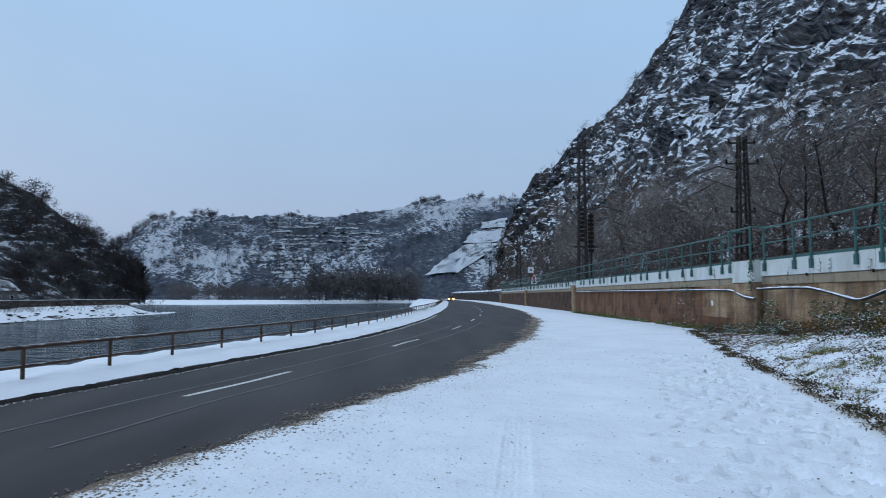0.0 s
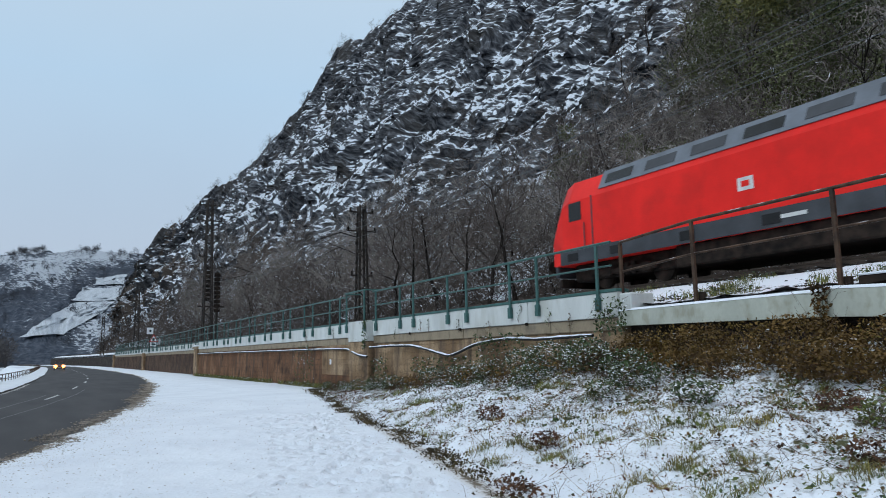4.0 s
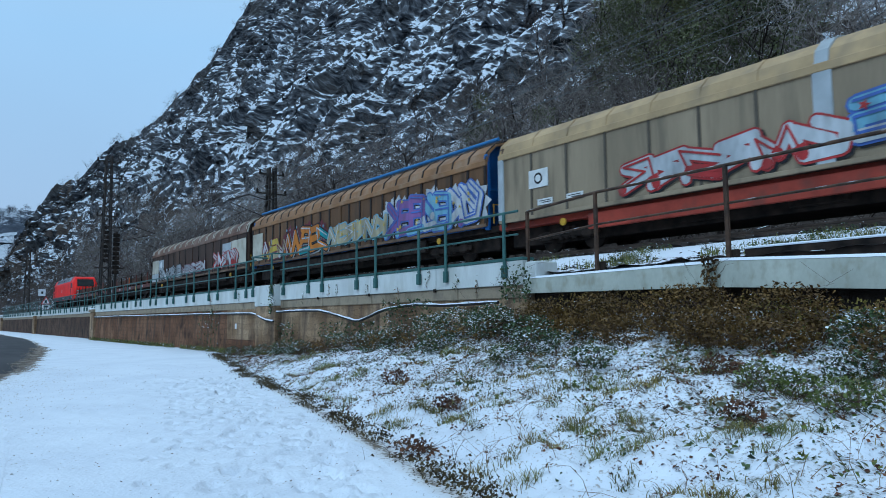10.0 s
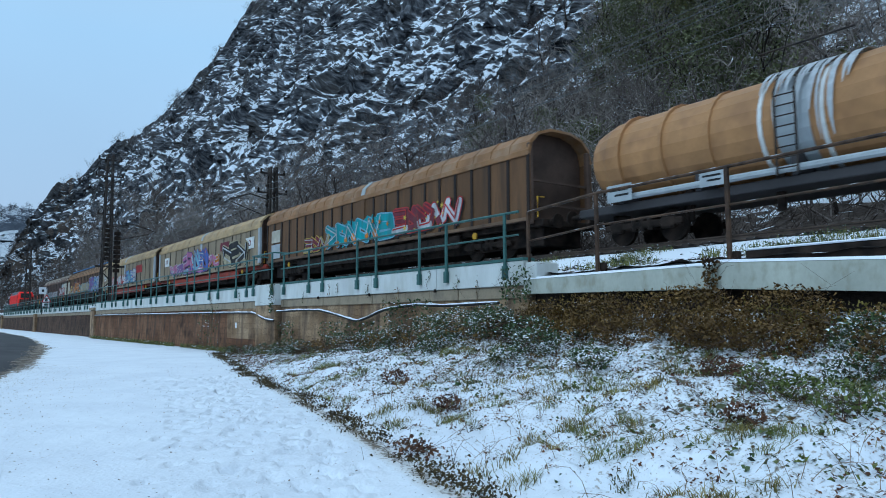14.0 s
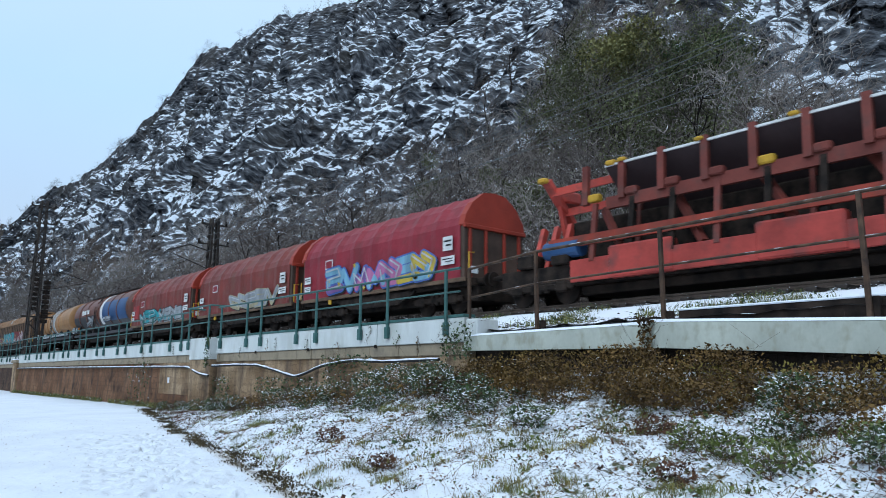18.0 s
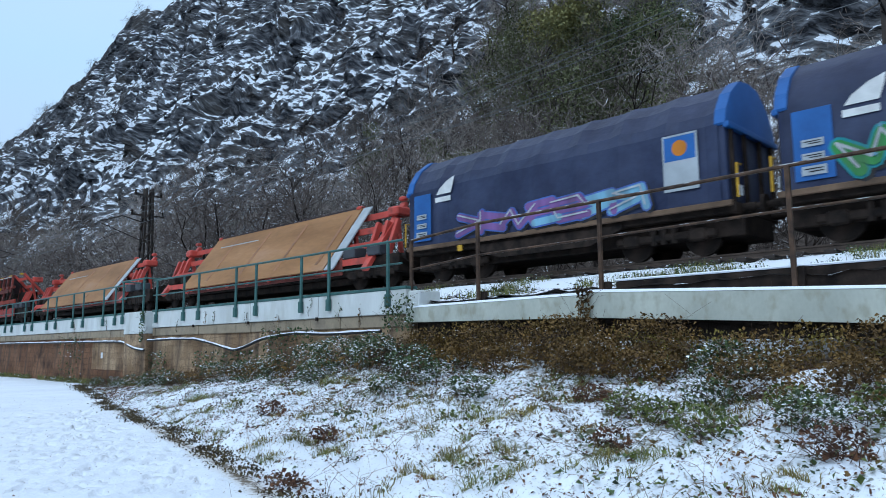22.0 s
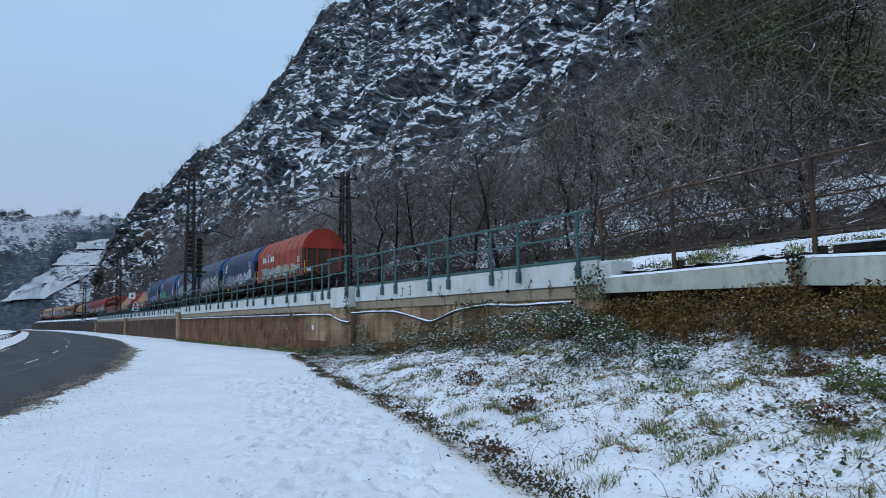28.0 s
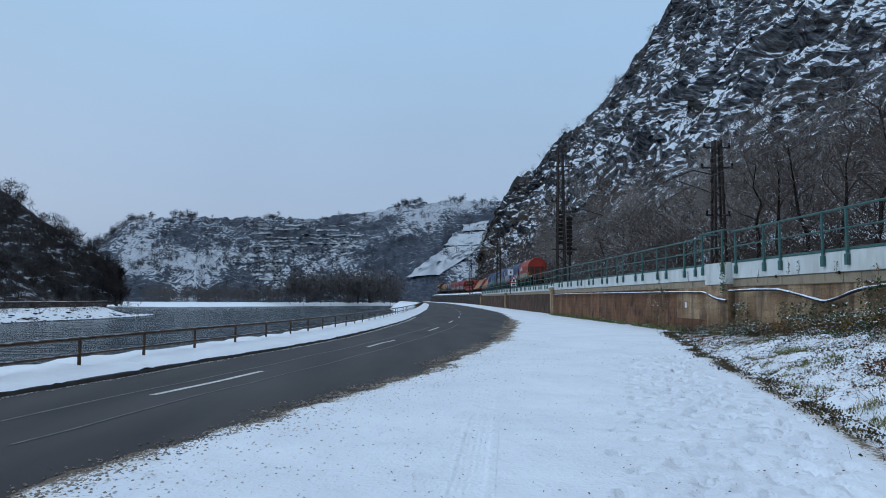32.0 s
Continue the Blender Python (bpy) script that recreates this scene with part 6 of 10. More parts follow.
# Angular abstract strokes in a unit box.
GLYPHS = [[[(0.10, 0.0), (0.18, 1.0), (0.90, 0.82), (0.30, 0.48), (0.98, 0.0)]], [[(0.95, 0.88), (0.20, 1.0), (0.08, 0.56), (0.90, 0.46), (0.82, 0.0), (0.04, 0.10)]], [[(0.0, 1.0), (0.35, 0.0), (0.75, 0.9), (1.0, 0.2)]], [[(0.92, 1.0), (0.10, 0.90), (0.12, 0.05), (0.98, 0.0)], [(0.12, 0.50), (0.80, 0.52)]], [[(0.12, 1.0), (0.18, 0.0)], [(0.92, 1.0), (0.20, 0.48), (0.98, 0.0)]], [[(0.50, 1.0), (0.05, 0.62), (0.18, 0.06), (0.80, 0.0), (0.96, 0.60)], [(0.3, 0.35), (1.0, 0.95)]], [[(0.05, 0.55), (0.98, 1.0), (0.80, 0.3), (0.15, 0.0)]], [[(0.0, 0.1), (0.30, 0.95), (0.45, 0.25), (0.9, 0.75), (0.7, 0.0)]]]


def graffiti(parent, y0, y1, z0, z1, fill, line, extra, seed, x=-1.53, n=None, back=None):
    """A sprayed piece on the side that faces the road: burst, shadow, outline, two-tone fat strokes, glints."""
    r = random.Random(seed)
    n = n or max(3, round(abs(y1 - y0) / 0.95))
    w, h = (y1 - y0) / n, z1 - z0
    lw = min(abs(w) * 0.19, h * 0.14)
    strokes = []
    for k in range(n):
        g, lean, drop, tall = r.choice(GLYPHS), r.uniform(-0.18, 0.18), r.uniform(-0.05, 0.05), r.uniform(0.85, 1.05)
        strokes.append([[(y0 + w * (k - 0.15 + 1.3 * (1 - a) + lean * (b - 0.5)) + r.uniform(-0.04, 0.04), z0 + lw + (h - 2 * lw) * min(1.0, max(0.0, b * tall + drop))) for a, b in line_] for line_ in g])

    def layer(width, depth, sel, dy=0.0, dz=0.0, below=None):
        me, step = Mesh(), 0
        for lines in sel:
            for pts in lines:
                for i, (u, v) in enumerate(pts):
                    if below is not None and v > below:
                        continue
                    step += 1
                    xs = x - depth - 0.0003 * (step % 40)
                    me.add([(xs - 0.00015, u + dy + width * math.cos(t), v + dz + width * math.sin(t)) for t in (k * math.pi / 4 for k in range(8))], [tuple(range(8))])
                    if i + 1 < len(pts):
                        c, e = pts[i], pts[i + 1]
                        if below is not None and e[1] > below:
                            f = (below - c[1]) / (e[1] - c[1])
                            e = (c[0] + (e[0] - c[0]) * f, below)
                        d = math.hypot(e[0] - c[0], e[1] - c[1]) or 1
                        nx, nz = -(e[1] - c[1]) / d * width, (e[0] - c[0]) / d * width
                        me.add([(xs, c[0] + dy - nx, c[1] + dz - nz), (xs, c[0] + dy + nx, c[1] + dz + nz), (xs, e[0] + dy + nx, e[1] + dz + nz), (xs, e[0] + dy - nx, e[1] + dz - nz)], [(0, 1, 2, 3)])
        return me

    def spray(name, me, colour, label):
        if me.v:
            part(name, me, SPRAY[colour], parent, label)["kind"] = "stuff"

    if back:
        me = Mesh()
        for k in range(n * 2):
            cy, cz, rr = y0 + (y1 - y0) * (k + 0.5) / (2 * n), z0 + h * r.uniform(0.38, 0.62), h * r.uniform(0.36, 0.52)
            me.add([(x - 0.001 - 0.0004 * k, cy + rr * (0.75 + 0.35 * (i % 2)) * math.cos(t), cz + rr * (0.78 + 0.25 * (i % 2)) * math.sin(t)) for i, t in enumerate(i * math.pi / 9 for i in range(18))], [tuple(range(18))])
        spray("graffiti_ground", me, back, "sprayed jagged burst")
    dark = "black" if line != "black" else "silver"
    spray("graffiti_shadow", layer(lw * 1.30, 0.009, strokes, -0.07, -0.06), dark, "sprayed drop shadow")
    spray("graffiti_outline", layer(lw * 1.30, 0.022, strokes), line, "sprayed outline")
    cols = [fill] if isinstance(fill, str) else list(fill)
    for i, c in enumerate(cols):
        sel = [q for k, q in enumerate(strokes) if k * len(cols) // n == i]
        spray("graffiti_fill", layer(lw * 0.92, 0.035, sel), c, "sprayed fat strokes")
        second = cols[(i + 1) % len(cols)] if len(cols) > 1 else (extra or line)
        spray("graffiti_fade", layer(lw * 0.92, 0.048, sel[::2], below=z0 + h * 0.40), second, "second colour in the strokes")
    spray("graffiti_glint", layer(lw * 0.20, 0.061, strokes[::2], 0.03, lw * 0.4), "white" if "white" not in cols else line, "thin sprayed glints")
    if extra:
        me = Mesh()
        for k in range(n * 2):
            cy, cz, rr = r.uniform(min(y0, y1), max(y0, y1)), z0 + h * r.uniform(0.02, 0.98), r.uniform(0.04, 0.12)
            me.add([(x - 0.074 - 0.0004 * k, cy + rr * (1.3 if i % 2 else 0.5) * math.cos(t), cz + rr * (1.2 if i % 2 else 0.5) * math.sin(t)) for i, t in enumerate(i * math.pi / 5 for i in range(10))], [tuple(range(10))])
        spray("graffiti_star_spray", me, extra, "sprayed star marks")


WHEEL = Mesh().disc((0, 0, 0), 0.46, 0, 0.13, 24).disc((0, 0, 0), 0.40, 0, 0.16, 24).disc((0, 0, 0), 0.10, 0, 0.24, 12).data("wheel")
WHEEL.materials.append(m_iron)
BOGIE = Mesh().box(-1.12, -0.98, -1.35, 1.35, 0.42, 0.62, 0.04).box(0.98, 1.12, -1.35, 1.35, 0.42, 0.62, 0.04).box(-1.0, 1.0, -0.2, 0.2, 0.45, 0.78, 0.03)
for _y in (-0.9, 0.9):
    BOGIE.box(-1.18, -0.96, _y - 0.22, _y + 0.22, 0.34, 0.66, 0.05).box(0.96, 1.18, _y - 0.22, _y + 0.22, 0.34, 0.66, 0.05)
for _y in (-0.28, 0.0, 0.28):
    BOGIE.tube((-1.05, _y, 0.35), (-1.05, _y, 0.75), 0.09, n=8)
BOGIE = BOGIE.data("bogie")
BOGIE.materials.append(m_iron)
BUFFER = Mesh().tube((0, 0, 0), (0, 0.38, 0), 0.10, n=10).tube((0, 0.38, 0), (0, 0.60, 0), 0.07, n=10).disc((0, 0.60, 0), 0.24, 1, 0.05, 16).data("buffer")
BUFFER.materials.append(m_iron)


def bogie(parent, y, spacing=0.9):
    b = part("bogie", BOGIE, m_iron, parent)
    b.location = (0, y, 0)
    for sx in (-0.75, 0.75):
        for sy in (-spacing, spacing):
            w = part("wheel", WHEEL, m_iron, b)
            w.location = (sx, sy, 0.46)
    return b


def buffers(parent, half):
    """Buffers and hooks at both ends; half: from the middle to the headstock."""
    for e in (1, -1):
        for sx in (-0.87, 0.87):
            b = part("buffer", BUFFER, m_iron, parent)
            b.location, b.rotation_euler = (sx, e * half, 1.05), (0, 0, 0 if e > 0 else math.pi)
        part("coupling_hook", Mesh().box(-0.06, 0.06, e * half - 0.1, e * half + 0.42, 0.98, 1.12, 0.02), m_iron, parent)


def plates(parent, spots, material=None):
    """Small inscription plates, bars of lettering size: y, z, width, height."""
    for y, z, w, h in spots:
        p = part("inscription_panel", Mesh().box(-1.55, -1.535, y - w / 2, y + w / 2, z - h / 2, z + h / 2, 0.003), material or m_grey_panel, parent)
        for k in range(2):
            part("lettering_bar", Mesh().box(-1.556, -1.551, y - w * 0.38, y + w * (0.38 - 0.2 * k), z + h * (0.12 - 0.3 * k), z + h * (0.24 - 0.3 * k)), m_black, p)


TRAIN = []


def locomotive():
    t = thing("locomotive", "bright red electric locomotive with grey roof and dark grey skirt", "locomotive")
    H = 9.1
    # Body: a ring per station from end to end, cab fronts raked back.
    def ring(y, z0, z1, w, wt):
        return [(-w, y, z0), (w, y, z0), (w, y, z1 - 0.75), (wt, y, z1), (-wt, y, z1), (-w, y, z1 - 0.75)]
    secs = [(-H, 1.05, 2.30, 1.30, 1.10), (-H + 0.12, 0.95, 2.55, 1.42, 1.20), (-H + 0.75, 0.95, 3.75, 1.48, 1.15), (-H + 1.15, 0.95, 3.92, 1.49, 1.16), (-H + 2.6, 0.95, 3.90, 1.49, 1.16)]
    secs += [(-s[0], *s[1:]) for s in reversed(secs)]
    part("body", Mesh().loft([ring(*s) for s in secs]), m_loco_red, t)
    for sx in (-1, 1):
        part("side_skirt", Mesh().box(sx * 1.5 - 0.012, sx * 1.5 + 0.012, -8.5, 8.5, 0.93, 1.42), m_loco_grey, t)
    part("roof", Mesh().loft([[(-1.44, y, 3.36), (1.44, y, 3.36), (1.12, y, 4.00), (-1.12, y, 4.00)] for y in (-6.4, 6.4)]), m_loco_roof, t)
    for k in range(7):
        y = -5.6 + 1.85 * k
        part("roof_grille", Mesh().loft([[(-1.385, yy, 3.50), (-1.35, yy, 3.50), (-1.19, yy, 3.84), (-1.215, yy, 3.84)] for yy in (y - 0.62, y + 0.62)]), m_loco_grey if k % 3 else m_glass, t)
    for e in (1, -1):
        part("windscreen", Mesh().add([(-1.02, e * (H - 0.10), 2.62), (1.02, e * (H - 0.10), 2.62), (0.98, e * (H - 0.66), 3.58), (-0.98, e * (H - 0.66), 3.58), (-1.02, e * (H - 0.16), 2.60), (1.02, e * (H - 0.16), 2.60), (0.98, e * (H - 0.75), 3.56), (-0.98, e * (H - 0.75), 3.56)], [(0, 1, 2, 3), (7, 6, 5, 4), (0, 4, 5, 1), (1, 5, 6, 2), (2, 6, 7, 3), (3, 7, 4, 0)]), m_glass, t)
        part("front_skirt", Mesh().box(-1.25, 1.25, e * H - 0.12, e * H + 0.06, 0.55, 1.10, 0.04), m_loco_grey, t)
        part("front_stripe", Mesh().box(-1.05, 1.05, e * (H + 0.012) - 0.008, e * (H + 0.012) + 0.008, 1.95, 2.10), m_letter, t, "pale stripe")
        part("logo_panel", Mesh().box(-0.32, 0.32, e * (H + 0.012) - 0.008, e * (H + 0.012) + 0.008, 1.45, 1.85), m_letter, t, "plain white panel")
        for sx in (-0.95, 0.95):
            part("headlight", Mesh().disc((sx, e * (H + 0.005), 1.62), 0.13, 1, 0.05, 14), m_plate, t)
        part("pilot", Mesh().box(-1.2, 1.2, e * (H - 0.2) - 0.05, e * (H - 0.2) + 0.05, 0.18, 0.50, 0.02), m_iron, t)
        for sx in (-1, 1):
            part("side_window", Mesh().box(sx * 1.496 - 0.012, sx * 1.496 + 0.012, e * 7.62 - 0.34, e * 7.62 + 0.34, 2.45, 3.10, 0.01), m_glass, t)
            part("door_gap", Mesh().box(sx * 1.496 - 0.01, sx * 1.496 + 0.01, e * 6.72 - 0.03, e * 6.72 + 0.03, 1.45, 3.2), m_loco_grey, t)
            part("handrail", Mesh().tube((sx * 1.54, e * 7.1, 1.3), (sx * 1.54, e * 7.1, 2.3), 0.02, n=6), m_loco_grey, t)
    for y, z, w, h in ((-8.0, 1.2, 0.8, 0.35), (0.5, 2.25, 0.50, 0.36)):
        p = part("logo_panel", Mesh().box(-1.508, -1.498, y - w / 2, y + w / 2, z - h / 2, z + h / 2), m_letter if z > 2 else m_loco_grey, t, "plain panel")
        part("panel_field", Mesh().box(-1.513, -1.5085, y - w / 2 + 0.12, y + w / 2 - 0.12, z - h / 2 + 0.10, z + h / 2 - 0.10), m_loco_red, p)
    for y in (-8.3, -1.2):
        part("lettering_bar", Mesh().box(-1.522, -1.513, y, y + 0.75, 1.12, 1.22), m_letter, t)
    for y in (-7.25, 7.25):
        part("cab_step", Mesh().box(-1.53, -1.46, y - 0.25, y + 0.25, 0.62, 0.70, 0.01), m_loco_grey, t)
    for y in (-6.6, -3.4, -0.2, 2.6, 5.6, 7.8):
        part("skirt_box", Mesh().box(-1.528, -1.514, y - 0.28, y + 0.28, 1.02, 1.30, 0.01), m_black, t)
    part("underframe_box", Mesh().box(-1.3, 1.3, -3.3, 3.3, 0.30, 0.95, 0.05), m_iron, t)
    # Wide dark fill along the frame, added as underfloor shade.
    part("sill_shade_fill", Mesh().box(-0.95, 0.95, -8.4, 8.4, 0.35, 0.95, 0.05), m_iron, t)
    for y in (5.6, -5.6):
        bogie(t, y, 1.35)
    buffers(t, H)
    # Raised pantograph at the trailing end, folded one at the other.
    pan = part("pantograph", Mesh().run([(-0.5, -5.2, 4.05), (-0.35, -6.6, 4.75), (-0.2, -5.0, 5.45)], 0.03).run([(0.5, -5.2, 4.05), (0.35, -6.6, 4.75), (0.2, -5.0, 5.45)], 0.03), m_mast, t)
    part("contact_strip", Mesh().run([(-0.9, -5.0, 5.35), (-0.6, -5.0, 5.48), (0.6, -5.0, 5.48), (0.9, -5.0, 5.35)], 0.03), m_mast, pan)
    part("pantograph_base", Mesh().box(-0.6, 0.6, -5.6, -4.6, 3.96, 4.08, 0.02), m_mast, pan)
    part("folded_pantograph", Mesh().run([(-0.6, 4.0, 4.08), (-0.5, 5.6, 4.14), (-0.6, 6.2, 4.10)], 0.03).run([(0.6, 4.0, 4.08), (0.5, 5.6, 4.14), (0.6, 6.2, 4.10)], 0.03), m_mast, t)
    return t


def flat_wagon(seed):
    t = thing("flat_wagon", "brown-red flat wagon loaded with long rusty rails", "goods wagon", "wagons of the goods train")
    r = random.Random(seed)
    H = 9.35
    part("deck", Mesh().box(-1.35, 1.35, -H, H, 1.05, 1.25, 0.03), m_flat, t)
    # Deck sill made wide and dark to fill in the shade below.
    part("sill_shade_fill", Mesh().box(-0.9, 0.9, -H, H, 0.42, 1.05, 0.03), m_iron, t)
    for sx in (-1, 1):
        part("sole_bar", Mesh().box(sx * 1.36 - 0.06, sx * 1.36 + 0.06, -H, H, 0.92, 1.24, 0.02), m_flat, t)
    for k in range(9):
        y = -H + 1.1 + 2.06 * k
        for sx in (-1, 1):
            part("stanchion", Mesh().box(sx * 1.40 - 0.05, sx * 1.40 + 0.05, y - 0.06, y + 0.06, 1.0, 2.25, 0.015), m_iron if k % 2 else m_flat, t)
        part("bolster", Mesh().box(-1.3, 1.3, y - 0.12, y + 0.12, 1.25, 1.42, 0.02), m_iron, t)
    for lay in range(3):
        for k in range(10):
            x = -1.18 + 0.26 * k
            z = 1.42 + 0.20 * lay
            part("rail_load", Mesh().box(x - 0.035, x + 0.035, -H + r.uniform(0.1, 0.9), H - r.uniform(0.1, 0.9), z + 0.12, z + 0.17).box(x - 0.01, x + 0.01, -H + 0.9, H - 0.9, z + 0.02, z + 0.13).box(x - 0.06, x + 0.06, -H + 0.9, H - 0.9, z, z + 0.02), m_rails_load, t)
    part("marker", Mesh().box(-1.44, -1.38, -1.4, -1.3, 1.5, 2.1), paint("marker_orange", (0.75, 0.16, 0.03)), t, "orange and white marker board")
    for y in (-6.5, -2.0, 2.4, 6.4):
        part("tie_plate", Mesh().box(-1.43, -1.42, y - 0.3, y + 0.3, 1.0, 1.2), m_grey_panel, t)
    part("hand_wheel", Mesh().disc((-1.45, -4.4, 0.95), 0.26, 0, 0.04, 16), m_yellow, t)
    for y in (6.2, -6.2):
        bogie(t, y)
    buffers(t, H)
    return t


def arch(w, zs, zt, y, n=7, flat=0.0):
    """The cross section of a wagon: straight sides to zs, an arched roof up to zt."""
    pts = [(-w, y, 1.12), (w, y, 1.12), (w, y, zs)]
    for k in range(1, n):
        a = math.pi * k / n
        pts.append((w * math.copysign(abs(math.cos(a)) ** 0.8, math.cos(a)), y, zs + (zt - zs) * math.sin(a) ** 0.9))
    return pts + [(-w, y, zs)]


def van(label, side, roof, under, seed, cream=(), edge=None, panels=14, ribbed=None):
    """A long sliding-wall van with ribs along sides and roof."""
    t = thing("sliding_wall_van", label, "goods wagon", "wagons of the goods train")
    H, zs, zt = 11.2, 3.36, 4.30
    part("underframe", Mesh().box(-1.25, 1.25, -H - 0.35, H + 0.35, 0.92, 1.14, 0.03), under, t)
    part("side_girder", Mesh().box(-1.42, -1.30, -7.2, 7.2, 0.52, 1.0, 0.02), under, t)
    # Sill widened and deepened into a dark block of underfloor shade.
    part("sill_shade_fill", Mesh().box(-0.9, 0.9, -H, H, 0.30, 0.93, 0.03), m_iron, t)
    part("body", Mesh().loft([arch(1.42, zs, zt, -H + 0.5), arch(1.42, zs, zt, H - 0.5)]), m_end_brown if edge is None else m_end_blue, t, "recessed end walls")
    for half, (ya, yb) in enumerate(((-H, -0.06), (0.06, H))):
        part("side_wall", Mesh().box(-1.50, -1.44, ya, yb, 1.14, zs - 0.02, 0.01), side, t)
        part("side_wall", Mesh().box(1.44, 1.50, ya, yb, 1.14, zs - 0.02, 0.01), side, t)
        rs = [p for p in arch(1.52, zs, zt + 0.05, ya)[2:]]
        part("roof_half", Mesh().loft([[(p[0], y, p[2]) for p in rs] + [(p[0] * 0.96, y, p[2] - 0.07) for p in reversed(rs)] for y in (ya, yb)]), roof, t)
    # Wider dark ribs on ochre vans imitate the panels' soft shade and dirt.
    rib = 0.07 if side is m_tan_w else 0.045
    for k in range(panels + 1):
        y = -H + 0.06 + (2 * H - 0.12) * k / panels
        part("side_rib", Mesh().box(-1.535, -1.495, y - rib, y + rib, 1.16, zs, 0.008), m_rib_beige if side is m_beige_w else m_rib_brown, t)
        rs = arch(1.545, zs, zt + 0.075, y)[2:]
        for off in ((-0.16, 0.16) if ribbed and side is not m_tan_w else (0.0,)):
            part("roof_rib", Mesh().loft([[(p[0], yy, p[2]) for p in rs] + [(p[0] * 0.97, yy, p[2] - 0.05) for p in reversed(rs)] for yy in (y + off - 0.04, y + off + 0.04)]), ribbed or roof, t)
    part("cant_rail", Mesh().box(-1.56, -1.50, -H, H, zs - 0.05, zs + 0.16, 0.02), roof, t)
    part("sill_rail", Mesh().box(-1.56, -1.50, -H, H, 1.10, 1.22, 0.02), m_sill if under is not m_red_frame else side, t, "worn rusty sill")
    part("centre_post", Mesh().box(-1.55, -1.50, -0.22, 0.22, 1.16, zs + 0.1, 0.02), m_grey_panel if side is m_beige_w else side, t)
    if side is m_beige_w or (side is m_tan_w and not edge):
        rs = arch(1.56, zs, zt + 0.09, 0)[2:]
        part("roof_seam", Mesh().loft([[(p[0], yy, p[2]) for p in rs] + [(p[0] * 0.97, yy, p[2] - 0.05) for p in reversed(rs)] for yy in (-0.16, 0.16)]), m_grey_panel, t, "pale roof joint")
        for e in (-1, 1) if side is m_beige_w else ():
            part("corner_plate", Mesh().box(-1.56, -1.40, e * (H - 0.12) - 0.14, e * (H - 0.12) + 0.14, 1.2, zs, 0.03), m_grey_panel, t)
    for e in (-1, 1):
        for sx in (-1, 1):
            part("end_post", Mesh().box(sx * 1.38 - 0.08, sx * 1.38 + 0.08, e * (H - 0.1) - 0.1, e * (H - 0.1) + 0.1, 1.0, zs + 0.4, 0.03), m_end_blue if edge else m_end_brown, t)
        for z in (1.7, 2.5):
            part("end_rail", Mesh().bar((-1.4, e * (H - 0.1), z), (1.4, e * (H - 0.1), z), 0.08, 0.08), m_end_blue if edge else m_end_brown, t)
        part("yellow_handle", Mesh().run([(-1.3, e * (H + 0.15), 1.2), (-1.3, e * (H + 0.15), 1.9), (-1.0, e * (H + 0.15), 1.9)], 0.03), m_yellow, t)
        part("brake_handle", Mesh().disc((-1.46, e * 8.2, 0.86), 0.12, 0, 0.05, 14), m_yellow, t)
    for y, w, z0, z1, m in cream:
        if m is m_letter:
            ring = part("emblem_ring", Mesh().disc((-1.546, y, (z0 + z1) / 2), 0.19, 0, 0.008, 18), SPRAY["maroon"] if seed == 4 else m_black, t, "plain round emblem")
            part("emblem_field", Mesh().disc((-1.551, y, (z0 + z1) / 2), 0.12, 0, 0.008, 18), m_letter, ring)
        part("door_panel", Mesh().box(-1.542, -1.528, y - w / 2, y + w / 2, z0, z1, 0.005), m, t, "pale end panel")
    if edge:
        part("roof_edge", Mesh().run([(-0.9, -H, zt + 0.06), (-0.9, H, zt + 0.06)], 0.07), edge, t, "bright blue roof edge")
    for y in (8.4, -8.4):
        bogie(t, y)
    for y in (-3.4, 0.5, 3.6):
        part("underfloor_box", Mesh().box(-1.0, 1.0, y - 0.7, y + 0.7, 0.40, 0.9, 0.04), m_iron, t)
    buffers(t, H + 0.05)
    return t


